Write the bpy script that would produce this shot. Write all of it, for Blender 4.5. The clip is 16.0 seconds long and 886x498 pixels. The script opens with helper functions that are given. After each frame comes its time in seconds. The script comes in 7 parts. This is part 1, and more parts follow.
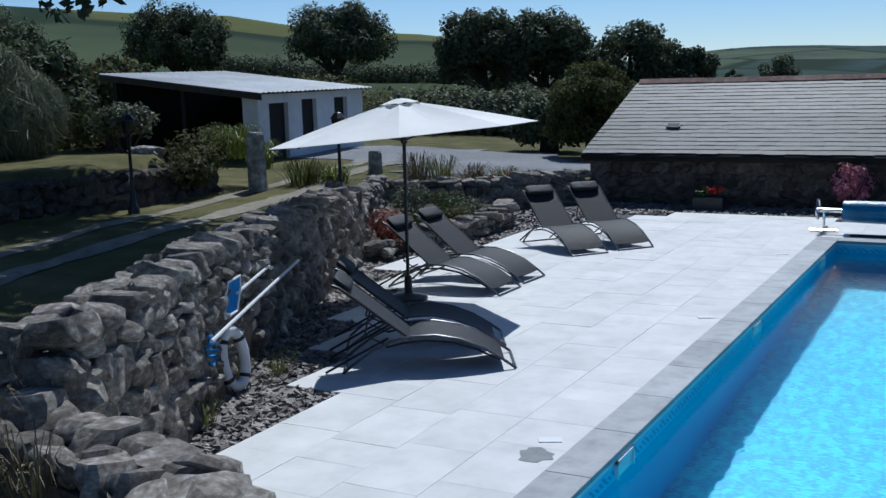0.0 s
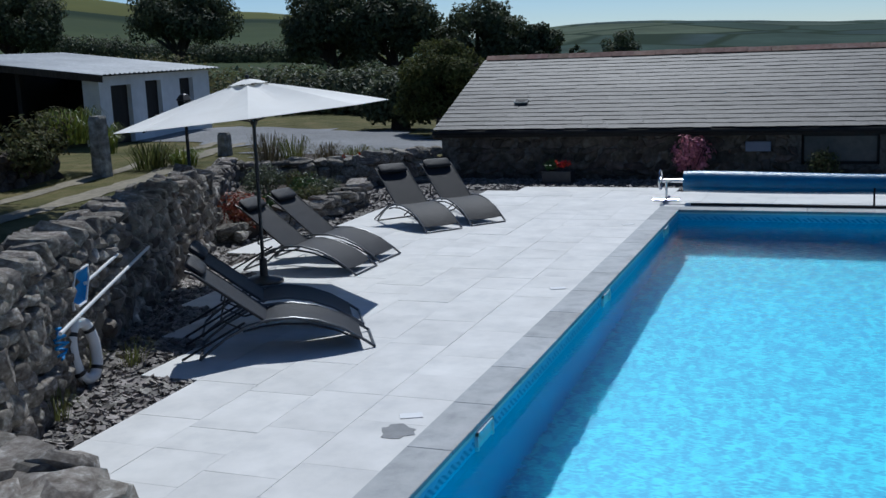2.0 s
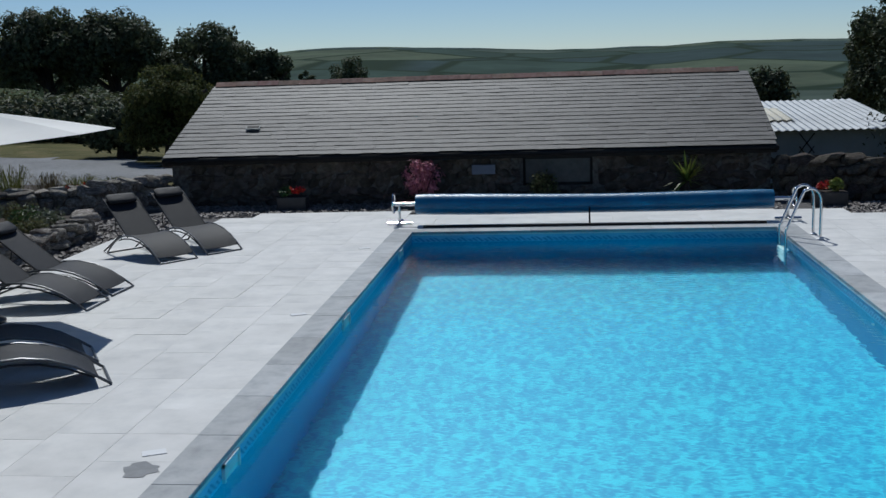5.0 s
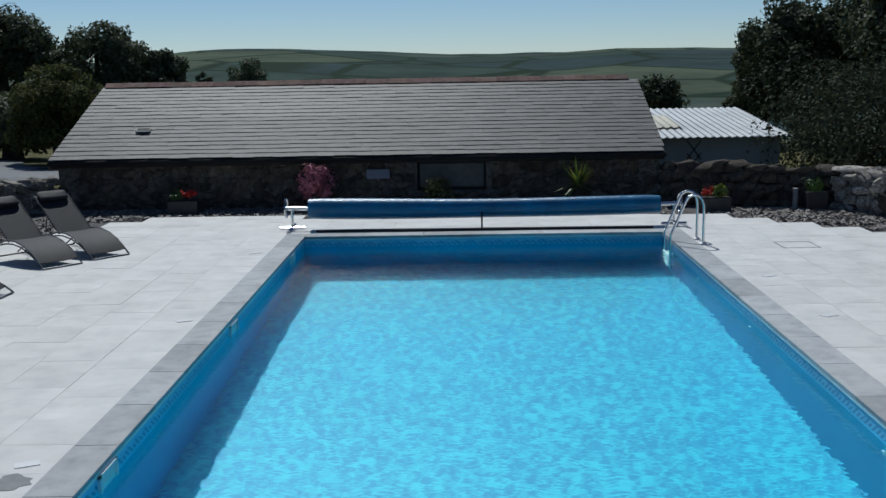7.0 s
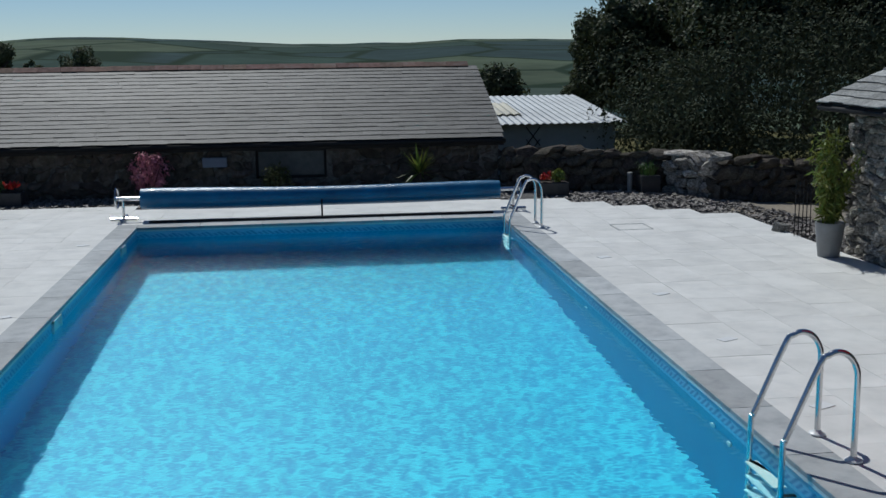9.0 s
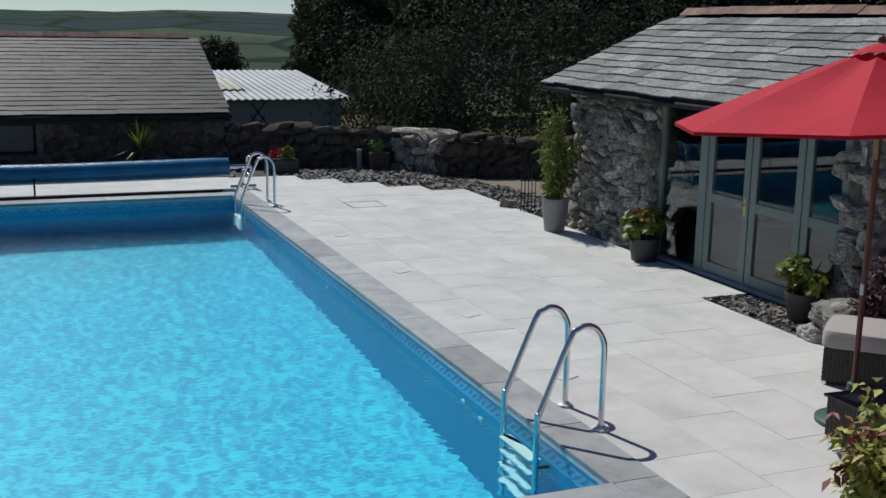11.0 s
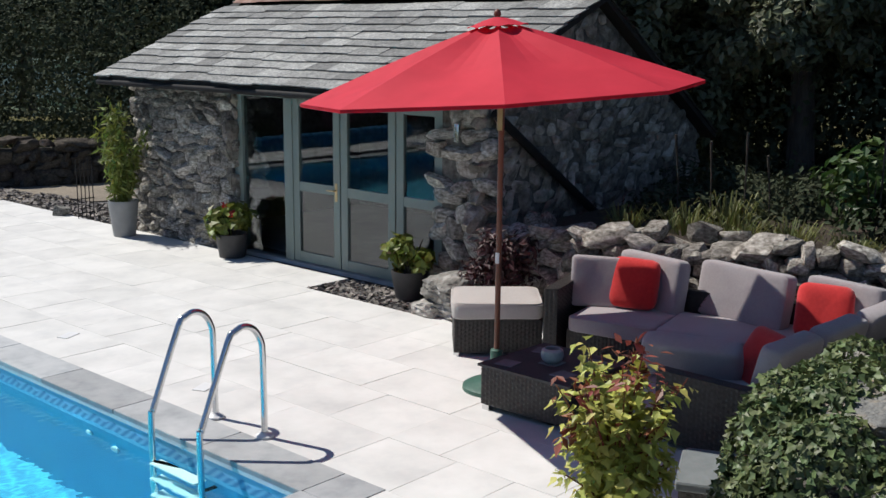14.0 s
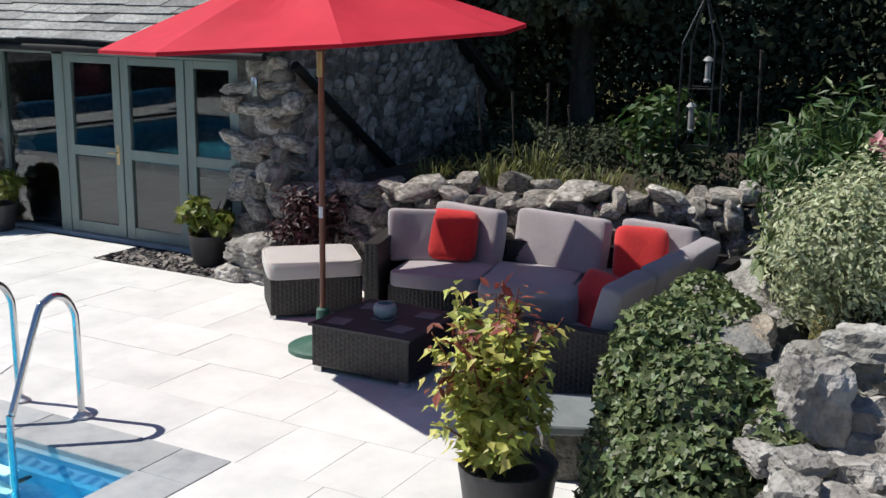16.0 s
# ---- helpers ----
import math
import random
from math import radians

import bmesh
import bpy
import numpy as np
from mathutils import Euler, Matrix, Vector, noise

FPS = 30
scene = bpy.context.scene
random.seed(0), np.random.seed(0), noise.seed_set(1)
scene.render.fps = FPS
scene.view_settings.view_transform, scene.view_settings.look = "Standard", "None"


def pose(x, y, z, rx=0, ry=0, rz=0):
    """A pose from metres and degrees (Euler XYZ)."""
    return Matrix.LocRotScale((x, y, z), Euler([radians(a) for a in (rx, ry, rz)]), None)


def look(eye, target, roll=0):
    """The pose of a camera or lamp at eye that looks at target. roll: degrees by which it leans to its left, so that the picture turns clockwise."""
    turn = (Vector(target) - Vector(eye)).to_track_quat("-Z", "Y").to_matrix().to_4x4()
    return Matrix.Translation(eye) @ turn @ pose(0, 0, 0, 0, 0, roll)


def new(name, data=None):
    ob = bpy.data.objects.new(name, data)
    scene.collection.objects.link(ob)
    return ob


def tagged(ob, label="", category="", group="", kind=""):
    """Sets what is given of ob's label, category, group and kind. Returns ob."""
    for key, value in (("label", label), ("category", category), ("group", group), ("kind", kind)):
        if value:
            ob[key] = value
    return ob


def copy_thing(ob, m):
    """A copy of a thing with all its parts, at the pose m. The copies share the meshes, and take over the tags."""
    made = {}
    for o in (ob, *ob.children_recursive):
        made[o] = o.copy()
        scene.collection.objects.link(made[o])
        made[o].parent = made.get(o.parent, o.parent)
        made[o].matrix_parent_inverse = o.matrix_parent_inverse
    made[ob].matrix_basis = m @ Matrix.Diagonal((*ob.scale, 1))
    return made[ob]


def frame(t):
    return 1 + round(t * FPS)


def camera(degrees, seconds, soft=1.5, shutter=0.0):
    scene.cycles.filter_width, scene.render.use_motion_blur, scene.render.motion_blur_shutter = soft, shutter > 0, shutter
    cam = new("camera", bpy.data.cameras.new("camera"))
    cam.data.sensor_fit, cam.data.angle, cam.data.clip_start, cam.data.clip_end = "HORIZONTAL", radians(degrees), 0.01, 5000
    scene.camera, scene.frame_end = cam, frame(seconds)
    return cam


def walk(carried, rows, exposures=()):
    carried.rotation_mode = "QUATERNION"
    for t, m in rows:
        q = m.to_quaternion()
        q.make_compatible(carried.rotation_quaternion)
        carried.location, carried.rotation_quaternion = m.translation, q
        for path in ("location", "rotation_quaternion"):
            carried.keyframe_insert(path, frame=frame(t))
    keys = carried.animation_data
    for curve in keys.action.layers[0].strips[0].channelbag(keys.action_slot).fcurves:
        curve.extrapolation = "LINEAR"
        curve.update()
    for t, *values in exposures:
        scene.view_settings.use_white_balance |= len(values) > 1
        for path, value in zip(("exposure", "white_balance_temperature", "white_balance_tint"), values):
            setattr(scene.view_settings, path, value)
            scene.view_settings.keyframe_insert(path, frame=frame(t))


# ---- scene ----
cam = camera(44.5, 16.0)

PATH = [
 (0, -0.475, -5.724, 2.798, 80.71, 1.63, 28.05),
 (0.5, -0.468, -5.732, 2.800, 80.27, 1.67, 26.88),
 (1, -0.468, -5.733, 2.800, 80.03, 1.83, 25.12),
 (1.5, -0.470, -5.733, 2.801, 79.55, 2.24, 22.78),
 (2, -0.461, -5.753, 2.811, 79.30, 2.25, 20.18),
 (2.5, -0.447, -5.790, 2.818, 79.32, 1.65, 17.98),
 (3, -0.445, -5.815, 2.824, 79.25, 1.03, 15.49),
 (3.5, -0.457, -5.834, 2.829, 79.62, 0.66, 12.83),
 (4, -0.458, -5.877, 2.840, 79.99, 1.55, 10.34),
 (4.5, -0.467, -5.872, 2.843, 80.09, 1.91, 7.98),
 (7, -0.316, -5.894, 2.867, 80.16, 1.00, 0.97),
 (7.5, -0.223, -5.822, 2.810, 80.31, 1.10, -0.62),
 (8, -0.208, -5.785, 2.798, 80.32, 0.92, -2.51),
 (8.5, -0.174, -5.740, 2.790, 80.23, 0.23, -4.32),
 (9, -0.183, -5.715, 2.778, 79.54, 0.73, -7.10),
 (9.5, -0.273, -5.597, 2.746, 78.91, 0.10, -11.91),
 (12, -0.514, -5.240, 2.811, 77.93, -0.48, -30.14),
 (12.5, -0.675, -5.053, 2.821, 77.55, 0.00, -35.93),
 (13, -0.698, -4.894, 2.728, 77.53, 0.81, -39.47),
 (13.5, -0.718, -4.685, 2.634, 79.20, 0.99, -42.64),
 (14, -0.802, -4.504, 2.602, 78.66, -0.44, -47.86),
 (14.5, -0.932, -4.342, 2.616, 78.27, -0.48, -54.09),
 (15, -0.926, -4.209, 2.607, 77.99, -1.35, -55.82),
 (15.5, -0.860, -4.102, 2.541, 77.78, -1.39, -57.32),
 (16, -0.875, -3.910, 2.415, 77.23, -0.81, -61.20),
]
EXPOSURES = [(0, 0.2, 5500, 8), (2, 0.02, 5650, 8), (3.5, -0.16, 5800, 8), (7, -0.14, 5900, 6), (9.5, -0.18, 6000, 6), (12, 0.05, 6400, 9), (13.5, 0.38, 6500, 10), (14.5, 0.68, 6450, 10), (15.5, 0.74, 6450, 10), (16, 0.74, 6450, 10)]
walk(cam, [(t, pose(*r)) for t, *r in PATH], EXPOSURES)

# ---- world, sun, exposure ----
world = bpy.data.worlds.new("world")
scene.world = world
world.use_nodes = True
wn = world.node_tree
sky = wn.nodes.new("ShaderNodeTexSky")
sky.sky_type, sky.sun_disc = "NISHITA", False
sky.sun_elevation, sky.sun_rotation = radians(52.9), radians(-15.3)
sky.air_density, sky.dust_density, sky.ozone_density = 1.0, 0.0, 4.5
sky.altitude = 2500
wn.links.new(sky.outputs[0], wn.nodes["Background"].inputs[0])
wn.nodes["Background"].inputs[1].default_value = 0.066
sun = new("sun", bpy.data.lights.new("sun", "SUN"))
sun.data.energy, sun.data.angle, sun.data.color = 3.25, radians(0.5), (1.0, 0.955, 0.885)
sun.matrix_world = look((0, 0, 30), (0.20, -0.73, 29.0))


# ---- geometry and material helpers ----
class Geo:
    """Vertices and faces gathered for one mesh."""

    def __init__(self):
        self.v, self.f = [], []

    def add(self, verts, faces):
        n = len(self.v)
        self.v += [tuple(p) for p in verts]
        self.f += [tuple(i + n for i in f) for f in faces]
        return self

    def box(self, x0, y0, z0, x1, y1, z1, bevel=0.0):
        if not bevel:
            vs = [(x, y, z) for z in (z0, z1) for y in (y0, y1) for x in (x0, x1)]
            return self.add(vs, [(0, 2, 3, 1), (4, 5, 7, 6), (0, 1, 5, 4), (2, 6, 7, 3), (0, 4, 6, 2), (1, 3, 7, 5)])
        b = bevel
        ring = lambda d, z: [(x0 + d, y0 + b, z), (x0 + b, y0 + d, z), (x1 - b, y0 + d, z), (x1 - d, y0 + b, z),
                             (x1 - d, y1 - b, z), (x1 - b, y1 - d, z), (x0 + b, y1 - d, z), (x0 + d, y1 - b, z)]
        vs = ring(b * 0.6, z0) + ring(0, z0 + b) + ring(0, z1 - b) + ring(b * 0.6, z1)
        fs = [tuple(range(7, -1, -1)), tuple(range(24, 32))]
        for k in range(3):
            fs += [(8 * k + i, 8 * k + (i + 1) % 8, 8 * k + 8 + (i + 1) % 8, 8 * k + 8 + i) for i in range(8)]
        return self.add(vs, fs)

    def tube(self, pts, r, seg=8, closed=False, flat=1.0):
        pts = [Vector(p) for p in pts]
        n, vs, fs = len(pts), [], []
        side = None
        for i, p in enumerate(pts):
            a = pts[i - 1] if (i or closed) else p
            b = pts[(i + 1) % n] if (i < n - 1 or closed) else p
            t = (b - a).normalized()
            if side is None:
                side = t.cross(Vector((0, 0, 1)) if abs(t.z) < 0.9 else Vector((0, 1, 0))).normalized()
            side = (side - t * side.dot(t)).normalized()
            up = side.cross(t)
            rr = r[i] if isinstance(r, (list, tuple)) else r
            for k in range(seg):
                w = 2 * math.pi * k / seg
                vs.append(p + side * (rr * math.cos(w)) + up * (rr * flat * math.sin(w)))
        for i in range(n if closed else n - 1):
            j = (i + 1) % n
            fs += [(i * seg + k, i * seg + (k + 1) % seg, j * seg + (k + 1) % seg, j * seg + k) for k in range(seg)]
        if not closed:
            fs += [tuple(range(seg - 1, -1, -1)), tuple((n - 1) * seg + k for k in range(seg))]
        return self.add(vs, fs)

    def lathe(self, prof, seg=24, at=(0, 0, 0)):
        vs, fs = [], []
        for r, z in prof:
            vs += [(at[0] + r * math.cos(2 * math.pi * k / seg), at[1] + r * math.sin(2 * math.pi * k / seg), at[2] + z) for k in range(seg)]
        for i in range(len(prof) - 1):
            fs += [(i * seg + k, i * seg + (k + 1) % seg, (i + 1) * seg + (k + 1) % seg, (i + 1) * seg + k) for k in range(seg)]
        fs += [tuple(range(seg - 1, -1, -1)), tuple((len(prof) - 1) * seg + k for k in range(seg))]
        return self.add(vs, fs)

    def prism(self, outline, z0, z1):
        n = len(outline)
        vs = [(x, y, z0) for x, y in outline] + [(x, y, z1) for x, y in outline]
        return self.add(vs, [tuple(range(n - 1, -1, -1)), tuple(range(n, 2 * n))] + [(i, (i + 1) % n, n + (i + 1) % n, n + i) for i in range(n)])

    def pillow(self, w, d, h, p=3.0, m=None, seg=20, ring=10, sag=0.0):
        """A stuffed cushion: a rounded box w x d x h about the origin."""
        vs, fs = [], []
        sg = lambda c, e: math.copysign(abs(c) ** e, c)
        for i in range(ring + 1):
            a = -math.pi / 2 + math.pi * i / ring
            for k in range(seg):
                b = 2 * math.pi * k / seg
                ca = sg(math.cos(a), 2 / p * 0.75)
                q = Vector((w / 2 * ca * sg(math.cos(b), 2 / (p + 3)), d / 2 * ca * sg(math.sin(b), 2 / (p + 3)), h / 2 * sg(math.sin(a), 2 / p)))
                q += Vector((noise.noise(q * 6 + Vector((w, d, 0))), noise.noise(q * 6 + Vector((9, d, w))), noise.noise(q * 5 + Vector((d, 4, w))))) * 0.012
                q.z -= sag * (1 - (2 * q.x / w) ** 2) * (1 - (2 * q.y / d) ** 2)
                vs.append(m @ q if m else q)
        for i in range(ring):
            fs += [(i * seg + k, i * seg + (k + 1) % seg, (i + 1) * seg + (k + 1) % seg, (i + 1) * seg + k) for k in range(seg)]
        return self.add(vs, fs)

    def mesh(self, name, material, smooth=False):
        me = bpy.data.meshes.new(name)
        me.from_pydata([tuple(p) for p in self.v], [], self.f)
        me.materials.append(material)
        if smooth:
            me.polygons.foreach_set("use_smooth", [True] * len(me.polygons))
            me.set_sharp_from_angle(angle=radians(40))
        me.update()
        return me


def part(name, geo, material=None, parent=None, label="", smooth=False, m=None):
    ob = new(name, geo.mesh(name, material, smooth) if isinstance(geo, Geo) else geo)
    if parent:
        ob.parent = parent
    if m is not None:
        ob.matrix_basis = m
    return tagged(ob, label=label) if label else ob


def thing(name, label, category, m=None, group="", kind=""):
    ob = new(name)
    ob.empty_display_size = 0.1
    if m is not None:
        ob.matrix_basis = m
    return tagged(ob, label, category, group, kind)


def solid(name, geo, material, label, category, kind="", smooth=False, m=None, group=""):
    ob = part(name, geo, material, smooth=smooth, m=m)
    return tagged(ob, label, category, group, kind)


def pc(cols, name, scale=4.0, rough=0.7, bump=0.15, bscale=60.0, metal=0.0, vary="", spread=0.25, big=0.3, stain=0.25, hue=0.02, trans=0.0, bdist=0.01, aniso=None, spec=0.5, sheen=0.0, coat=0.0):
    """A procedural surface: grain over the colours cols, a broader stain, shade by piece, and fine relief."""
    mt = bpy.data.materials.new(name)
    mt.use_nodes = True
    nt = mt.node_tree
    b = nt.nodes["Principled BSDF"]
    N, L = nt.nodes.new, nt.links.new
    tc = N("ShaderNodeTexCoord")
    vec = tc.outputs["Object"]
    rnd = None
    if vary == "object":
        rnd = N("ShaderNodeObjectInfo").outputs["Random"]
    elif vary == "island":
        rnd = N("ShaderNodeNewGeometry").outputs["Random Per Island"]
    if rnd is not None and vary == "object":
        ad = N("ShaderNodeVectorMath"); ad.operation = "MULTIPLY_ADD"
        cmb = N("ShaderNodeCombineXYZ")
        for i in range(3):
            L(rnd, cmb.inputs[i])
        ad.inputs[1].default_value = (37, 91, 53)
        L(cmb.outputs[0], ad.inputs[0]); L(vec, ad.inputs[2])
        vec = ad.outputs[0]
    if aniso:
        mp = N("ShaderNodeMapping"); mp.inputs["Scale"].default_value = aniso
        L(vec, mp.inputs[0]); vec = mp.outputs[0]
    n1 = N("ShaderNodeTexNoise"); n1.inputs["Scale"].default_value = scale; n1.inputs["Detail"].default_value = 7; n1.inputs["Roughness"].default_value = 0.62
    L(vec, n1.inputs["Vector"])
    rp = N("ShaderNodeValToRGB")
    el = rp.color_ramp.elements
    el[0].position, el[1].position = 0.3, 0.7
    el[0].color, el[1].color = (*cols[0], 1), (*cols[-1], 1)
    for i, c in enumerate(cols[1:-1]):
        el.new(0.3 + 0.4 * (i + 1) / (len(cols) - 1)).color = (*c, 1)
    L(n1.outputs["Fac"], rp.inputs[0])
    n2 = N("ShaderNodeTexNoise"); n2.inputs["Scale"].default_value = big; n2.inputs["Detail"].default_value = 4
    L(vec, n2.inputs["Vector"])
    mr = N("ShaderNodeMapRange"); mr.inputs[1].default_value, mr.inputs[2].default_value = 0.3, 0.7
    mr.inputs[3].default_value, mr.inputs[4].default_value = 1 - stain, 1 + stain * 0.6
    L(n2.outputs["Fac"], mr.inputs[0])
    hs = N("ShaderNodeHueSaturation")
    L(rp.outputs[0], hs.inputs["Color"])
    val = mr.outputs[0]
    if rnd is not None:
        m2 = N("ShaderNodeMapRange"); m2.inputs[3].default_value, m2.inputs[4].default_value = 1 - spread, 1 + spread
        L(rnd, m2.inputs[0])
        mu = N("ShaderNodeMath"); mu.operation = "MULTIPLY"
        L(val, mu.inputs[0]); L(m2.outputs[0], mu.inputs[1]); val = mu.outputs[0]
        fr = N("ShaderNodeMath"); fr.operation = "MULTIPLY_ADD"; fr.inputs[1].default_value = 13.7; fr.inputs[2].default_value = 0.0
        fc = N("ShaderNodeMath"); fc.operation = "FRACT"
        L(rnd, fr.inputs[0]); L(fr.outputs[0], fc.inputs[0])
        mh = N("ShaderNodeMapRange"); mh.inputs[3].default_value, mh.inputs[4].default_value = 0.5 - hue, 0.5 + hue
        L(fc.outputs[0], mh.inputs[0]); L(mh.outputs[0], hs.inputs["Hue"])
    L(val, hs.inputs["Value"])
    L(hs.outputs[0], b.inputs["Base Color"])
    b.inputs["Roughness"].default_value, b.inputs["Metallic"].default_value = rough, metal
    b.inputs["Specular IOR Level"].default_value = spec
    b.inputs["Sheen Weight"].default_value = sheen
    b.inputs["Coat Weight"].default_value = coat
    if bump:
        n3 = N("ShaderNodeTexNoise"); n3.inputs["Scale"].default_value = bscale; n3.inputs["Detail"].default_value = 5
        L(vec, n3.inputs["Vector"])
        bp = N("ShaderNodeBump"); bp.inputs["Strength"].default_value = min(1.0, bump * 2.5); bp.inputs["Distance"].default_value = bdist
        L(n3.outputs["Fac"], bp.inputs["Height"]); L(bp.outputs[0], b.inputs["Normal"])
    if trans:
        tr = N("ShaderNodeBsdfTranslucent"); L(hs.outputs[0], tr.inputs[0])
        mx = N("ShaderNodeMixShader"); mx.inputs[0].default_value = trans
        L(b.outputs[0], mx.inputs[1]); L(tr.outputs[0], mx.inputs[2])
        L(mx.outputs[0], nt.nodes["Material Output"].inputs[0])
    return mt


# ---- materials ----
M_TILE = pc([(0.60, 0.60, 0.585), (0.68, 0.675, 0.65), (0.73, 0.722, 0.70)], "pale_paving_stone", 3.0, 0.75, 0.06, 90, vary="object", spread=0.03, big=1.3, stain=0.10, hue=0.006, spec=0.3)
M_JOINT = pc([(0.50, 0.475, 0.43), (0.60, 0.58, 0.54)], "sandy_joint_mortar", 9, 0.9, 0.2, 60, big=1.0, stain=0.3)
M_COPE = pc([(0.33, 0.345, 0.355), (0.42, 0.435, 0.44), (0.48, 0.49, 0.49)], "grey_coping_stone", 5, 0.7, 0.08, 70, vary="object", spread=0.16, big=1.2, stain=0.15, hue=0.01, spec=0.3)
M_GRAVEL = pc([(0.035, 0.034, 0.036), (0.10, 0.095, 0.095), (0.2, 0.19, 0.185)], "slate_gravel_bed", 45, 0.85, 0.5, 60, big=1.0, stain=0.3, bdist=0.03)
M_CHIP = pc([(0.105, 0.092, 0.082), (0.20, 0.178, 0.16), (0.30, 0.27, 0.245)], "slate_chip", 30, 0.7, 0.1, 80, vary="island", spread=0.55, hue=0.03)
M_STONE = pc([(0.12, 0.108, 0.092), (0.30, 0.275, 0.235), (0.46, 0.43, 0.38), (0.66, 0.635, 0.585)], "weathered_limestone", 6, 0.9, 0.3, 60, vary="object", spread=0.42, big=3.0, stain=0.3, hue=0.012, bdist=0.02, spec=0.2)
M_STONEW = pc([(0.12, 0.102, 0.084), (0.20, 0.176, 0.148), (0.30, 0.275, 0.24), (0.54, 0.515, 0.47)], "brown_field_stone", 5, 0.9, 0.3, 60, vary="object", spread=0.42, big=3.0, stain=0.3, hue=0.012, bdist=0.02, spec=0.2)
M_STONEWJ = pc([(0.12, 0.102, 0.084), (0.20, 0.176, 0.148), (0.30, 0.275, 0.24), (0.54, 0.515, 0.47)], "brown_field_stone_rest", 5, 0.9, 0.3, 60, vary="island", spread=0.42, big=3.0, stain=0.3, hue=0.012, bdist=0.02, spec=0.2)
M_STONEJ = pc([(0.10, 0.089, 0.074), (0.205, 0.186, 0.158), (0.32, 0.295, 0.255), (0.46, 0.435, 0.39)], "weathered_limestone_far", 9, 0.9, 0.35, 40, vary="island", spread=0.42, big=3.0, stain=0.3, hue=0.012, bdist=0.02, spec=0.2)
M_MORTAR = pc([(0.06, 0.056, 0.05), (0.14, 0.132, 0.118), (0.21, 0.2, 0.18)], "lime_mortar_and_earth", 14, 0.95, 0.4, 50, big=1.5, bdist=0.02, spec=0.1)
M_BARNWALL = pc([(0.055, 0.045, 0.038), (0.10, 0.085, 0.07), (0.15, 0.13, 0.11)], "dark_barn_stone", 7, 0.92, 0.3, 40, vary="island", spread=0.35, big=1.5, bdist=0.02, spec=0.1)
M_ROCK = pc([(0.13, 0.122, 0.11), (0.25, 0.238, 0.215), (0.38, 0.365, 0.335), (0.56, 0.545, 0.51)], "lichened_boulder", 6, 0.9, 0.45, 26, vary="object", spread=0.2, big=2.0, stain=0.3, bdist=0.03, spec=0.2)
M_LICHEN = pc([(0.15, 0.15, 0.145), (0.27, 0.27, 0.255), (0.33, 0.27, 0.20), (0.42, 0.42, 0.40)], "orange_lichened_boulder", 4, 0.9, 0.45, 26, big=2.0, stain=0.3, bdist=0.03, spec=0.2)
M_SLATE = pc([(0.042, 0.040, 0.039), (0.058, 0.056, 0.053), (0.083, 0.080, 0.075)], "weathered_roof_slate", 8, 0.62, 0.15, 50, vary="object", spread=0.3, big=2.0, stain=0.2, hue=0.012)
M_SLATEJ = pc([(0.042, 0.040, 0.039), (0.058, 0.056, 0.053), (0.083, 0.080, 0.075)], "weathered_roof_slate_far", 8, 0.62, 0.15, 50, vary="island", spread=0.3, big=2.0, stain=0.2, hue=0.012)
M_OLDSLATE = pc([(0.13, 0.135, 0.13), (0.22, 0.225, 0.215), (0.33, 0.33, 0.31), (0.46, 0.46, 0.43)], "lichened_roof_slate", 11, 0.72, 0.25, 45, vary="object", spread=0.42, big=3.0, stain=0.25, hue=0.012)
M_RIDGE = pc([(0.17, 0.095, 0.07), (0.28, 0.16, 0.12), (0.3, 0.22, 0.19)], "clay_ridge_tile", 6, 0.85, 0.2, 50, vary="object", spread=0.25, big=1.5)
M_GUTTER = pc([(0.012, 0.012, 0.013), (0.022, 0.022, 0.023)], "black_plastic", 10, 0.7, 0.02, spec=0.2)
M_FRAME = pc([(0.20, 0.25, 0.225), (0.23, 0.285, 0.255)], "sage_green_painted_timber", 8, 0.45, 0.05, 60, aniso=(1, 1, 0.2), big=1, stain=0.08)
M_CHROME = pc([(0.62, 0.63, 0.64), (0.7, 0.7, 0.7)], "stainless_steel", 4, 0.16, 0.01, metal=1.0, stain=0.05)
M_WHITEP = pc([(0.72, 0.73, 0.72), (0.8, 0.8, 0.79)], "white_plastic", 6, 0.4, 0.02, stain=0.08)
M_STEP = pc([(0.55, 0.66, 0.68), (0.62, 0.72, 0.74)], "pale_ladder_tread", 6, 0.4, 0.03, stain=0.08)
M_BLACKM = pc([(0.013, 0.013, 0.014), (0.022, 0.022, 0.024)], "black_powder_coat", 30, 0.42, 0.04, 150)
M_GREYM = pc([(0.10, 0.105, 0.11), (0.14, 0.145, 0.15)], "grey_powder_coat", 30, 0.35, 0.04, 150, metal=0.4)
M_SLING = pc([(0.012, 0.013, 0.016), (0.021, 0.022, 0.026)], "charcoal_mesh_sling", 120, 0.6, 0.1, 500, big=2, stain=0.12, spec=0.24)
M_CREAM = pc([(0.87, 0.855, 0.80), (0.92, 0.91, 0.86)], "cream_canvas", 4, 0.8, 0.06, 300, big=1.2, stain=0.04, trans=0.1)
M_RED = pc([(0.66, 0.018, 0.045), (0.74, 0.028, 0.058)], "red_canvas", 4, 0.75, 0.06, 300, big=1.2, stain=0.08, trans=0.25)
M_REDC = pc([(0.56, 0.016, 0.016), (0.66, 0.026, 0.024)], "red_cushion_cloth", 40, 0.9, 0.12, 400, big=4, stain=0.1, sheen=0.3)
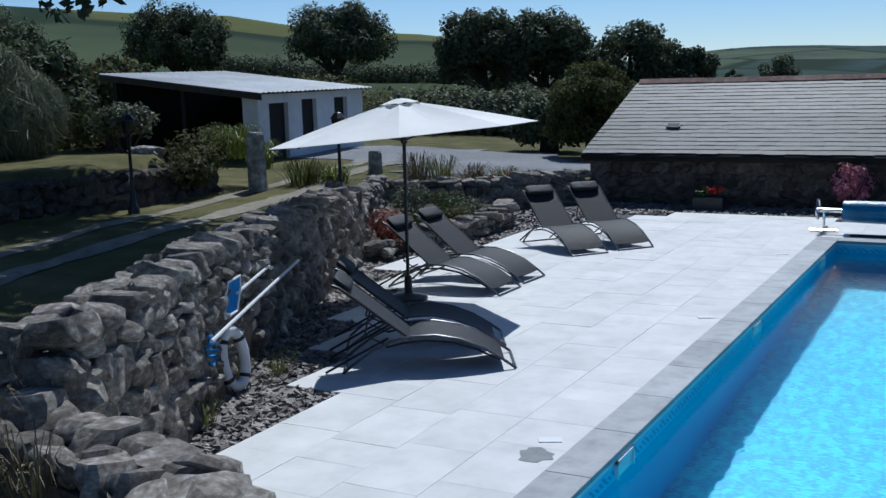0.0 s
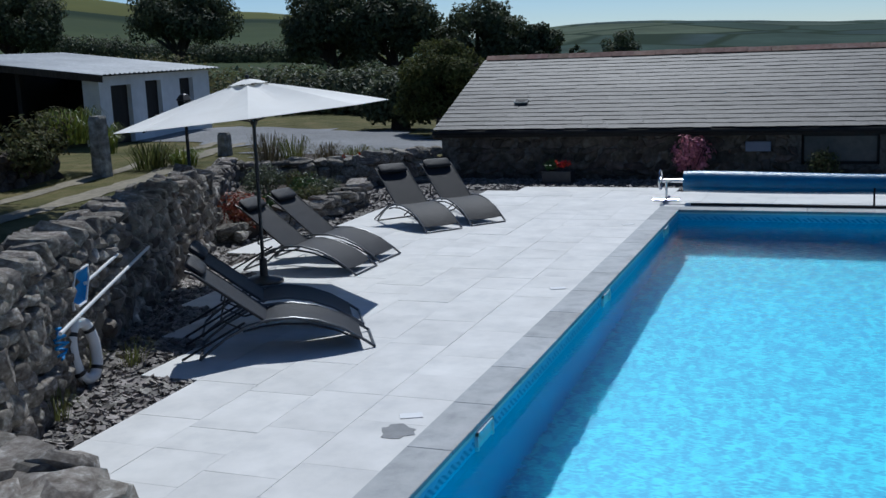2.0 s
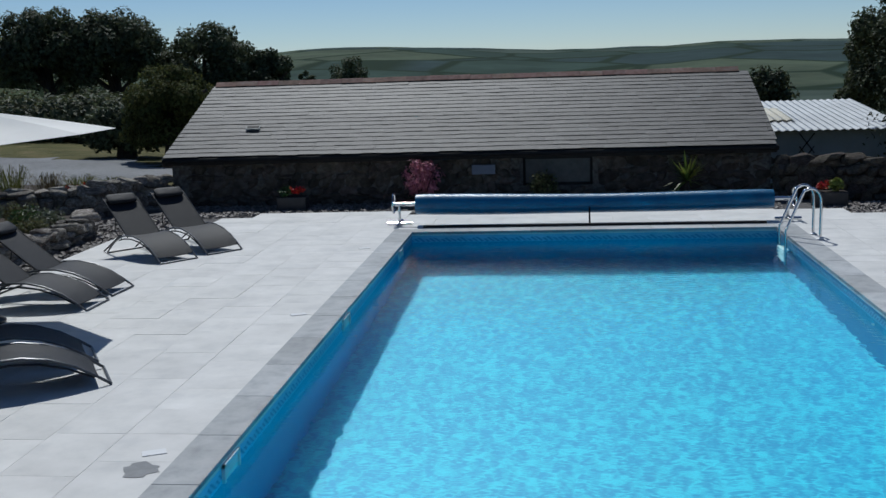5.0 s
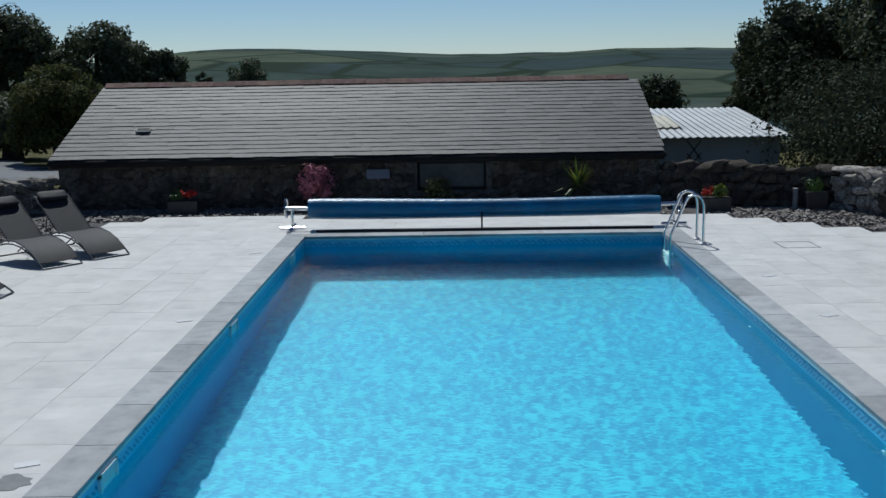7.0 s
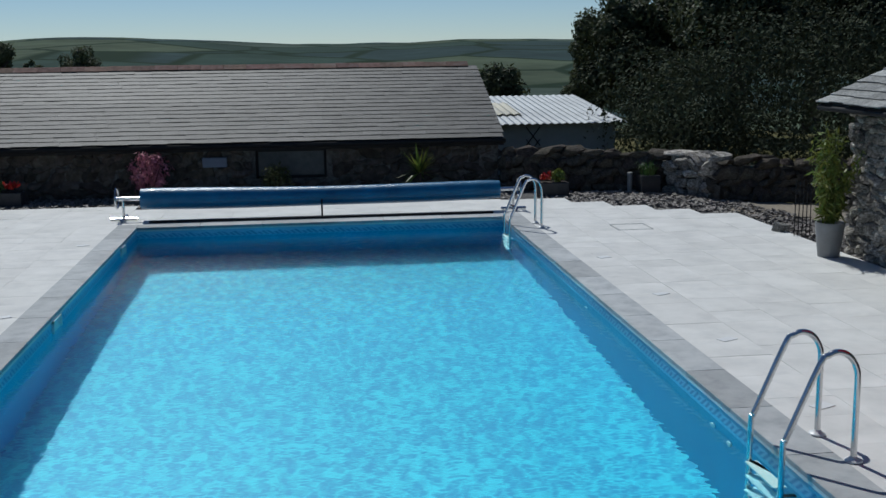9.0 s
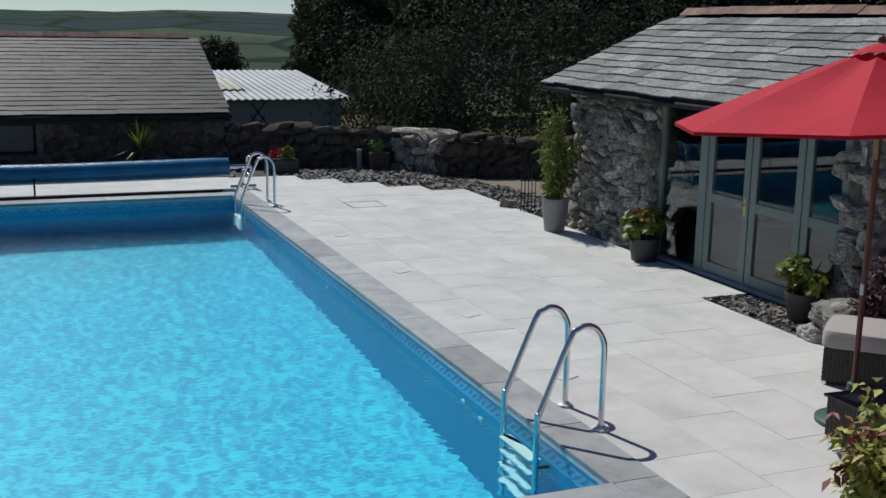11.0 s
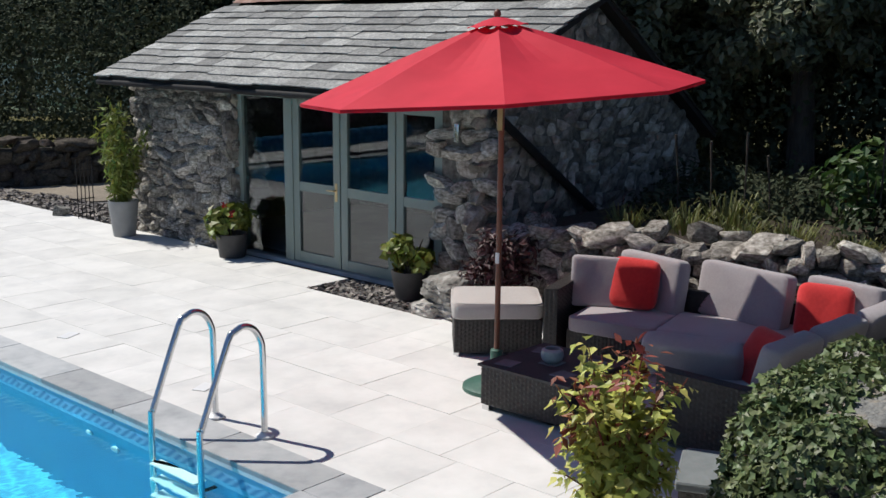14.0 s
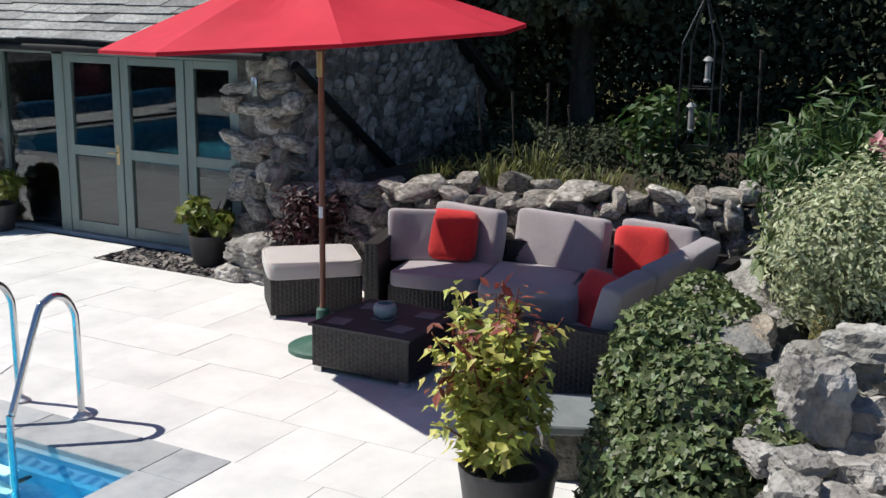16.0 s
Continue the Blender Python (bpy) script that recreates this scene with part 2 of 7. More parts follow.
M_TAUPE = pc([(0.35, 0.315, 0.325), (0.40, 0.365, 0.37)], "taupe_cushion_cloth", 60, 0.95, 0.15, 400, big=3, stain=0.1, sheen=0.3)
M_BEIGE = pc([(0.46, 0.43, 0.40), (0.52, 0.49, 0.455)], "beige_cushion_cloth", 60, 0.95, 0.15, 400, big=3, stain=0.08, sheen=0.2)
M_WOODP = pc([(0.16, 0.055, 0.03), (0.24, 0.085, 0.045)], "red_brown_varnished_wood", 12, 0.4, 0.06, 60, aniso=(1, 1, 0.12), stain=0.15)
M_BRASS = pc([(0.55, 0.42, 0.22), (0.65, 0.5, 0.28)], "brass", 8, 0.3, 0.02, metal=1.0)
M_WICKER = pc([(0.018, 0.015, 0.014), (0.034, 0.029, 0.027)], "dark_woven_rattan", 40, 0.45, 0.1, 120, vary="island", spread=0.3)
M_GREENI = pc([(0.03, 0.10, 0.075), (0.05, 0.14, 0.10)], "green_painted_iron", 20, 0.5, 0.1)
M_BLUEC = pc([(0.008, 0.125, 0.26), (0.014, 0.17, 0.33)], "blue_solar_cover", 3, 0.32, 0.12, 160, big=1.5, stain=0.2, coat=0.2)
M_NET = pc([(0.012, 0.20, 0.52), (0.02, 0.27, 0.62)], "blue_net", 60, 0.6, 0.2, 300)
M_POTG = pc([(0.24, 0.245, 0.24), (0.31, 0.315, 0.31)], "grey_glazed_pot", 5, 0.5, 0.08, 60, stain=0.2)
M_POTD = pc([(0.03, 0.03, 0.032), (0.055, 0.053, 0.053)], "dark_pot", 8, 0.5, 0.1, 60, stain=0.25)
M_SOIL = pc([(0.03, 0.022, 0.015), (0.07, 0.05, 0.035)], "soil", 30, 0.95, 0.5, 60, bdist=0.02)
M_WHITEWALL = pc([(0.74, 0.75, 0.75), (0.84, 0.845, 0.84)], "whitewashed_wall", 4, 0.85, 0.15, 30, big=0.6, stain=0.15)
M_GREYWALL = pc([(0.30, 0.34, 0.34), (0.38, 0.42, 0.42)], "pale_grey_cladding", 3, 0.7, 0.08, 30, big=0.5, stain=0.15)
M_CORR = pc([(0.32, 0.34, 0.35), (0.44, 0.455, 0.46)], "galvanised_corrugated_sheet", 5, 0.5, 0.08, 40, metal=0.2, big=0.5, stain=0.25)
M_CLEAR = pc([(0.55, 0.5, 0.36), (0.68, 0.62, 0.45)], "yellowed_roof_light", 5, 0.4, 0.05)
M_DARKIN = pc([(0.012, 0.011, 0.010), (0.025, 0.022, 0.02)], "dark_timber", 8, 0.8, 0.1, aniso=(1, 1, 0.2))
M_BARK = pc([(0.035, 0.028, 0.022), (0.09, 0.075, 0.06)], "bark", 14, 0.95, 0.6, 20, aniso=(1, 1, 0.25), bdist=0.04)
M_TREE = pc([(0.07, 0.088, 0.05), (0.12, 0.14, 0.072)], "dark_tree_leaf", 0.5, 0.6, 0, vary="island", spec=0.15, spread=0.5, hue=0.03, trans=0.28, stain=0.2)
M_TREE2 = pc([(0.11, 0.13, 0.075), (0.19, 0.205, 0.125)], "grey_green_tree_leaf", 0.5, 0.5, 0, vary="island", spec=0.3, spread=0.55, hue=0.03, trans=0.32, stain=0.2)
# Darker copy of the tree leaf, with deep shade put into its colour.
M_DEEP = pc([(0.042, 0.053, 0.032), (0.072, 0.085, 0.05)], "deep_shade_leaf", 0.5, 0.8, 0, vary="island", spread=0.4, hue=0.03, trans=0.14, stain=0.2, spec=0.08)
M_SCRUB = pc([(0.095, 0.11, 0.045), (0.19, 0.18, 0.08)], "olive_scrub_leaf", 0.4, 0.7, 0, vary="island", spec=0.15, spread=0.5, hue=0.04, trans=0.32, stain=0.3)
M_OLIVE = pc([(0.07, 0.085, 0.028), (0.14, 0.15, 0.05)], "olive_bush_leaf", 0.8, 0.75, 0, vary="island", spec=0.1, spread=0.45, hue=0.03, trans=0.3, stain=0.3)
M_DUSTY = pc([(0.05, 0.052, 0.05), (0.09, 0.09, 0.085)], "dusty_dark_pane", 6, 0.35, 0.03, 40, stain=0.2)
M_LIME = pc([(0.12, 0.17, 0.03), (0.24, 0.27, 0.05)], "yellow_green_leaf", 9, 0.5, 0.05, 40, vary="island", spread=0.35, hue=0.03, trans=0.3)
M_LEAF = pc([(0.04, 0.085, 0.02), (0.08, 0.14, 0.035)], "mid_green_leaf", 9, 0.5, 0.05, 40, vary="island", spread=0.4, hue=0.03, trans=0.25)
M_GOLD = pc([(0.40, 0.42, 0.08), (0.64, 0.62, 0.16)], "golden_leaf", 9, 0.5, 0.05, 40, vary="island", spread=0.3, hue=0.025, trans=0.3)
M_BRONZE = pc([(0.20, 0.05, 0.03), (0.34, 0.10, 0.05)], "bronze_red_leaf", 9, 0.5, 0.05, 40, vary="island", spread=0.35, hue=0.02, trans=0.25)
M_MAROON = pc([(0.035, 0.010, 0.012), (0.07, 0.018, 0.02)], "maroon_leaf", 9, 0.55, 0.05, 40, vary="island", spread=0.4, hue=0.02, trans=0.2)
M_IVY = pc([(0.06, 0.095, 0.035), (0.15, 0.185, 0.07)], "dark_ivy_leaf", 9, 0.5, 0.05, 40, vary="island", spread=0.5, hue=0.03, trans=0.12)
M_VARIEG = pc([(0.20, 0.25, 0.11), (0.44, 0.48, 0.27), (0.66, 0.67, 0.48)], "cream_variegated_leaf", 22, 0.5, 0.05, 40, vary="island", spread=0.3, hue=0.02, trans=0.25)
M_GRASSB = pc([(0.10, 0.12, 0.03), (0.20, 0.20, 0.06)], "grass_blade", 3, 0.6, 0, vary="island", spread=0.4, hue=0.03, trans=0.25)
M_STRAW = pc([(0.16, 0.13, 0.07), (0.28, 0.23, 0.13)], "dry_stem", 5, 0.8, 0, vary="island", spread=0.4)
M_PINK = pc([(0.48, 0.13, 0.19), (0.66, 0.27, 0.33)], "pink_leaf", 9, 0.6, 0, vary="island", spread=0.35, trans=0.2)
M_FRED = pc([(0.45, 0.02, 0.015), (0.6, 0.05, 0.025)], "red_petal", 9, 0.6, 0, vary="island", spread=0.3, trans=0.2)
M_FPINK = pc([(0.6, 0.28, 0.3), (0.7, 0.42, 0.42)], "pale_pink_petal", 9, 0.6, 0, vary="island", spread=0.25, trans=0.2)
M_CLAY = pc([(0.17, 0.19, 0.19), (0.23, 0.25, 0.25)], "slate_step", 8, 0.6, 0.12, 40, stain=0.2)
M_LAWN = pc([(0.072, 0.078, 0.028), (0.125, 0.118, 0.046), (0.20, 0.165, 0.08)], "lawn_and_field", 0.9, 0.9, 0.5, 30, big=0.03, stain=0.35, bdist=0.05, spec=0.1)
M_TRACK = pc([(0.16, 0.14, 0.095), (0.30, 0.265, 0.195)], "stony_track", 6, 0.9, 0.3, 30, big=0.6, stain=0.3, bdist=0.03)
M_DRIVE = pc([(0.17, 0.175, 0.18), (0.26, 0.265, 0.27)], "grey_gravel_drive", 10, 0.9, 0.3, 40, big=0.3, stain=0.25, bdist=0.03)
M_PATIO = pc([(0.20, 0.165, 0.125), (0.30, 0.26, 0.20)], "brown_gravel", 20, 0.9, 0.4, 50, big=0.8, stain=0.25, bdist=0.02)
M_PLAQUE = pc([(0.12, 0.145, 0.20), (0.16, 0.185, 0.25)], "enamel_sign", 3, 0.35, 0)
M_TEAL = pc([(0.30, 0.38, 0.38), (0.42, 0.5, 0.5)], "crackled_ceramic", 30, 0.3, 0.05)


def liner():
    """Blue pool floor liner, mottled to paint in sunlight rippled by the water."""
    mt = pc([(0.004, 0.235, 0.42), (0.006, 0.27, 0.46)], "ripple_lit_floor_liner", 3, 0.5, 0, big=0.5, stain=0.05)
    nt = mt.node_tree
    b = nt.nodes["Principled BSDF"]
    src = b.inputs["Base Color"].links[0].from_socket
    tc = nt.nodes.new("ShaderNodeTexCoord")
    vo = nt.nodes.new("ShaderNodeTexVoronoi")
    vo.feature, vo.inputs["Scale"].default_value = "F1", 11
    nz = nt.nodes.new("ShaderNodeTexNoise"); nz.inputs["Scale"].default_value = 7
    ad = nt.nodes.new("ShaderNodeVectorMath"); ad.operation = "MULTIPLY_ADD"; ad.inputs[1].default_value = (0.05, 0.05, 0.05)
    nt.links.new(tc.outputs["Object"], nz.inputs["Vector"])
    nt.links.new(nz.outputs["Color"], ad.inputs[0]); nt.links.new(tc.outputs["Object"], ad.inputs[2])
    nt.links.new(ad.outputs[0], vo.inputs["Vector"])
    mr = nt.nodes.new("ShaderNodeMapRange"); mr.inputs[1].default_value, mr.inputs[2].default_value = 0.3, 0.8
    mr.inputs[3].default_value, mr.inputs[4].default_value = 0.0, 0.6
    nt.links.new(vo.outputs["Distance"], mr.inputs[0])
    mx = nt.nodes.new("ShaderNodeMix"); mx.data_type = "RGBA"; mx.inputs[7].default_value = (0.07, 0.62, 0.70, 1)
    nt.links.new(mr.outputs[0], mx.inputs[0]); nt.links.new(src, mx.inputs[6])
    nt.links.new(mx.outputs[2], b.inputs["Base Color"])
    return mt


def water():
    mt = bpy.data.materials.new("pool_water")
    mt.use_nodes = True
    nt = mt.node_tree
    b = nt.nodes["Principled BSDF"]
    b.inputs["Base Color"].default_value = (0.38, 0.93, 1.0, 1)
    b.inputs["Roughness"].default_value, b.inputs["IOR"].default_value, b.inputs["Transmission Weight"].default_value = 0.0, 1.33, 1.0
    tc = nt.nodes.new("ShaderNodeTexCoord")
    n1 = nt.nodes.new("ShaderNodeTexNoise"); n1.inputs["Scale"].default_value, n1.inputs["Detail"].default_value = 13.0, 0.6
    n2 = nt.nodes.new("ShaderNodeTexNoise"); n2.inputs["Scale"].default_value, n2.inputs["Detail"].default_value = 1.6, 2.0
    mp = nt.nodes.new("ShaderNodeMapping"); mp.inputs["Scale"].default_value = (0.8, 1.2, 1); mp.inputs["Rotation"].default_value = (0, 0, 0.5)
    nt.links.new(tc.outputs["Object"], mp.inputs[0])
    nt.links.new(mp.outputs[0], n1.inputs["Vector"]); nt.links.new(mp.outputs[0], n2.inputs["Vector"])
    ad = nt.nodes.new("ShaderNodeMath"); ad.operation = "MULTIPLY_ADD"; ad.inputs[1].default_value = 0.5
    nt.links.new(n2.outputs["Fac"], ad.inputs[0]); nt.links.new(n1.outputs["Fac"], ad.inputs[2])
    bp = nt.nodes.new("ShaderNodeBump"); bp.inputs["Strength"].default_value, bp.inputs["Distance"].default_value = 1.0, 0.0042
    nt.links.new(ad.outputs[0], bp.inputs["Height"]); nt.links.new(bp.outputs[0], b.inputs["Normal"])
    return mt


def glass():
    mt = bpy.data.materials.new("window_glass")
    mt.use_nodes = True
    b = mt.node_tree.nodes["Principled BSDF"]
    b.inputs["Base Color"].default_value = (0.75, 0.82, 0.82, 1)
    b.inputs["Roughness"].default_value, b.inputs["IOR"].default_value, b.inputs["Transmission Weight"].default_value = 0.0, 1.52, 1.0
    return mt


def band():
    """Printed border of the liner: a plaited rope of darker strands on pale blue, between two pale lines."""
    mt = pc([(0.22, 0.52, 0.72), (0.30, 0.60, 0.78)], "printed_liner_border", 3, 0.5, 0)
    nt = mt.node_tree
    N, L = nt.nodes.new, nt.links.new
    b = nt.nodes["Principled BSDF"]
    src = b.inputs["Base Color"].links[0].from_socket
    sp = N("ShaderNodeSeparateXYZ"); L(N("ShaderNodeTexCoord").outputs["Object"], sp.inputs[0])

    def math_node(op, x, y, z=None):
        m = N("ShaderNodeMath"); m.operation = op
        for i, v in enumerate((x, y, z)):
            if v is None:
                continue
            if isinstance(v, (int, float)):
                m.inputs[i].default_value = v
            else:
                L(v, m.inputs[i])
        return m.outputs[0]
    run = math_node("ADD", sp.outputs[0], sp.outputs[1])
    up = math_node("MULTIPLY_ADD", sp.outputs[2], 62.0, 8.7)
    swing = math_node("MULTIPLY", math_node("SINE", math_node("MULTIPLY", run, 26.0), 0), 0.9)
    strand = math_node("SINE", math_node("ADD", math_node("MULTIPLY", run, 70.0), math_node("MULTIPLY", up, 1.6)), 0)
    body = math_node("LESS_THAN", math_node("ABSOLUTE", math_node("ADD", up, swing), 0), 2.1)
    fac = math_node("MULTIPLY", body, math_node("MULTIPLY_ADD", strand, 0.35, 0.45))
    mx = N("ShaderNodeMix"); mx.data_type = "RGBA"; mx.inputs[7].default_value = (0.03, 0.19, 0.42, 1)
    L(fac, mx.inputs[0]); L(src, mx.inputs[6])
    L(mx.outputs[2], b.inputs["Base Color"])
    return mt


# Wall copy of the floor vinyl, bluer for shade and without the painted ripples.
M_WALLINER = pc([(0.010, 0.255, 0.47), (0.016, 0.295, 0.51)], "shaded_wall_liner", 1.5, 0.45, 0, big=0.4, stain=0.06)
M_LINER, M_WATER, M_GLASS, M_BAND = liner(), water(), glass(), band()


def field(name, cols):
    """Far pasture: patches of differing greens parted by dark hedges."""
    mt = pc(cols, name, 0.05, 0.95, 0, big=0.01, stain=0.3, spec=0.05)
    nt = mt.node_tree
    b = nt.nodes["Principled BSDF"]
    src = b.inputs["Base Color"].links[0].from_socket
    tc = nt.nodes.new("ShaderNodeTexCoord")
    mp = nt.nodes.new("ShaderNodeMapping"); mp.inputs["Scale"].default_value = (0.009, 0.0075, 0.0); mp.inputs["Rotation"].default_value = (0, 0, 0.25)
    nt.links.new(tc.outputs["Object"], mp.inputs[0])
    v1 = nt.nodes.new("ShaderNodeTexVoronoi"); v1.inputs["Scale"].default_value = 1.0
    v2 = nt.nodes.new("ShaderNodeTexVoronoi"); v2.inputs["Scale"].default_value, v2.feature = 1.0, "DISTANCE_TO_EDGE"
    for v in (v1, v2):
        nt.links.new(mp.outputs[0], v.inputs["Vector"])
    sp = nt.nodes.new("ShaderNodeSeparateColor"); nt.links.new(v1.outputs["Color"], sp.inputs[0])
    rp = nt.nodes.new("ShaderNodeValToRGB")
    rp.color_ramp.interpolation = "CONSTANT"
    e = rp.color_ramp.elements
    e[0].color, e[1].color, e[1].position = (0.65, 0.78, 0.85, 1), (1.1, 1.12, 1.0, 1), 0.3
    e.new(0.55).color = (1.35, 1.3, 0.95, 1)
    e.new(0.75).color = (0.7, 0.85, 0.75, 1)
    nt.links.new(sp.outputs[0], rp.inputs[0])
    mu = nt.nodes.new("ShaderNodeMix"); mu.data_type, mu.blend_type = "RGBA", "MULTIPLY"; mu.inputs[0].default_value = 1
    nt.links.new(src, mu.inputs[6]); nt.links.new(rp.outputs[0], mu.inputs[7])
    mr = nt.nodes.new("ShaderNodeMapRange"); mr.inputs[1].default_value, mr.inputs[2].default_value = 0.025, 0.06
    nt.links.new(v2.outputs["Distance"], mr.inputs[0])
    mx = nt.nodes.new("ShaderNodeMix"); mx.data_type = "RGBA"; mx.inputs[6].default_value = (0.018, 0.034, 0.018, 1)
    nt.links.new(mr.outputs[0], mx.inputs[0]); nt.links.new(mu.outputs[2], mx.inputs[7])
    nt.links.new(mx.outputs[2], b.inputs["Base Color"])
    return mt


# Blue tint in the far fields paints the haze of distance.
M_FIELD = field("haze_blue_hedged_fields", [(0.050, 0.070, 0.062), (0.070, 0.092, 0.080)])
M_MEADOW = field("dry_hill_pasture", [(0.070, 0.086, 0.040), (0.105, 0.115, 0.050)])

# ---- ground ----
EYE = Vector((-0.45, -5.75, 2.8))


def wall_x(y):
    return float(np.interp(y, [-2.6, -1.0, 0.6, 2.4, 5.0, 8.0, 11.0, 13.5, 16.0, 20], [-5.0, -5.6, -6.4, -7.35, -8.4, -9.6, -11.3, -12.4, -9.2, -9.2]))


SKY_AZ = [-90, -70, -49.8, -43.2, -38.5, -35.7, -28.7, -22, -15.1, -10.5, -6.1, -0.5, 5.4, 8.2, 13.6, 30, 60, 90]
SKY_EL = [5.0, 4.5, 3.6, 3.1, 2.85, 2.1, 1.8, 1.3, 0.8, 0.8, 0.66, 0.36, 0.38, 0.54, 0.42, 0.6, 1.0, 1.0]


def smooth01(a, b, x):
    t = min(1, max(0, (x - a) / (b - a)))
    return t * t * (3 - 2 * t)


def bank(x, y):
    """How far a point lies up the stony bank beside the track."""
    return smooth01(0.0, 0.7, (-16.9 - 0.05 * (y - 10)) - x) * smooth01(-14, -13, -y)


def terrace_y(x):
    return float(np.interp(x, [-8, -6.2, -3.7, -2.7, 2.2, 2.8, 4.5, 8], [-1.75, -1.9, -2.5, -3.9, -4.2, -3.95, -3.0, -2.7]))


def land(x, y):
    dx, dy = x - EYE.x, y - EYE.y
    d, az = math.hypot(dx, dy), math.degrees(math.atan2(dx, dy))
    if y < terrace_y(x) and d < 14:
        return 0.85 if x < -3 else 0.95 if x > 2.6 else 1.12
    inside = -10 < x < 8.2 and y < 15.4
    if inside and x > wall_x(y) - 0.2:
        return -2.6
    if 6.9 < x < 8.6 and -3 < y < 1.8 or 8.2 <= x < 30 and -8 < y < 1.8:
        return 0.78
    crest = 2.8 + 260 * math.tan(radians(np.interp(az, SKY_AZ, SKY_EL)))
    left = 0.2 + (crest - 0.2) * smooth01(42, 260, d) - max(0, d - 260) * 0.03
    left += 0.9 * bank(x, y)
    far = 2.8 + 1500 * math.tan(radians(np.interp(az, SKY_AZ, SKY_EL)))
    right = -0.25 - 30 * smooth01(32, 240, d) + (far + 30) * smooth01(260, 1500, d) - max(0, d - 1500) * 0.05
    k = smooth01(-28, -12, az) if abs(az) < 120 else 0.5
    near = 1 - smooth01(25, 40, d)
    z = left * (1 - k) + right * k
    z = z * (1 - near) + near * (((0.2 + 0.9 * bank(x, y)) if x < wall_x(y) else -0.25))
    return z + 0.06 * noise.noise((x * 0.4, y * 0.4, 0)) * (x < -9.5) + 0.4 * noise.noise((x * 0.02, y * 0.02, 3)) * smooth01(50, 120, d) * 3


def axis(lo, hi, step, reach):
    out = list(np.arange(lo, hi + 1e-6, step))
    s, v = step, hi
    while v < reach:
        s *= 1.11; v += s; out.append(v)
    s, v = step, lo
    while v > -reach:
        s *= 1.11; v -= s; out.insert(0, v)
    return out


XS, YS = axis(-20, 12, 0.5, 2300), axis(-6, 18, 0.5, 2300)
g = Geo()
g.v = [(x, y, land(x, y)) for y in YS for x in XS]
nx = len(XS)
g.f = [(j * nx + i, j * nx + i + 1, (j + 1) * nx + i + 1, (j + 1) * nx + i) for j in range(len(YS) - 1) for i in range(nx - 1)]
ground = solid("ground", g, M_LAWN, "dry grass and pasture falling away to hedged hills", "ground", "structure", smooth=True)
ground.data.materials.append(M_FIELD)
ground.data.materials.append(M_MEADOW)
for p in ground.data.polygons:
    c = p.center
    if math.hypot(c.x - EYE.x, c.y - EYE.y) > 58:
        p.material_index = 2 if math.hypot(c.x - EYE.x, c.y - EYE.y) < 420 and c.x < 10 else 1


def ribbon(name, line, wide, material, label, category, lift=0.03):
    """A strip laid over the ground along a line."""
    g = Geo()
    pts = [Vector((x, y, 0)) for x, y in line]
    fine = []
    for a, b in zip(pts, pts[1:]):
        fine += [a.lerp(b, k / 8) for k in range(8)]
    fine.append(pts[-1])
    for i, p in enumerate(fine):
        t = (fine[min(i + 1, len(fine) - 1)] - fine[max(i - 1, 0)]).normalized()
        n = Vector((-t.y, t.x, 0))
        w = wide * (1 + 0.3 * noise.noise(p * 0.6) + 0.45 * noise.noise(p * 2.1))
        for k in (-1, -0.5, 0, 0.5, 1):
            q = p + n * (w / 2 * k)
            g.v.append((q.x, q.y, max(land(q.x + a, q.y + b) for a, b in ((0, 0), (0.3, 0), (-0.3, 0), (0, 0.3), (0, -0.3))) + lift * (1 - 0.7 * abs(k))))
    g.f = [(i * 5 + k, i * 5 + k + 1, i * 5 + k + 6, i * 5 + k + 5) for i in range(len(fine) - 1) for k in range(4)]
    return solid(name, g, material, label, category, "structure", smooth=True)


ribbon("track", [(-11.5, 1.5), (-12.9, 5.0), (-13.6, 8.2), (-14.2, 11.5), (-15.0, 15), (-16.4, 19), (-17, 22)], 0.6, M_TRACK, "stony two-wheel farm track through grass", "track")
ribbon("track", [(-12.6, 1.0), (-14.3, 5.2), (-15.1, 8.6), (-15.7, 11.8), (-16.3, 15), (-17.4, 19), (-18, 22)], 0.45, M_TRACK, "stony two-wheel farm track through grass", "track")
ribbon("drive", [(-21.5, 25.5), (-18, 24.5), (-15, 23.5), (-12.8, 21.0), (-12.0, 18.5)], 5.0, M_DRIVE, "pale grey gravel farm drive", "drive", 0.06)

# ---- gravel bed, paving, pool ----
PX, PY = 3.0, 12.0
COPE = 0.34
g = Geo()
for x0, y0, x1, y1 in ((-10, -4.2, -PX - 0.05, 15.95), (PX + 0.05, -4.2, 8.3, 15.95), (-PX - 0.05, PY + 0.05, PX + 0.05, 15.95), (-PX - 0.05, -4.2, PX + 0.05, -0.05)):
    g.box(x0, y0, -0.14, x1, y1, -0.035)
gravel_bed = solid("gravel_bed", g, M_GRAVEL, "dark slate gravel round the pool paving", "gravel", "structure")


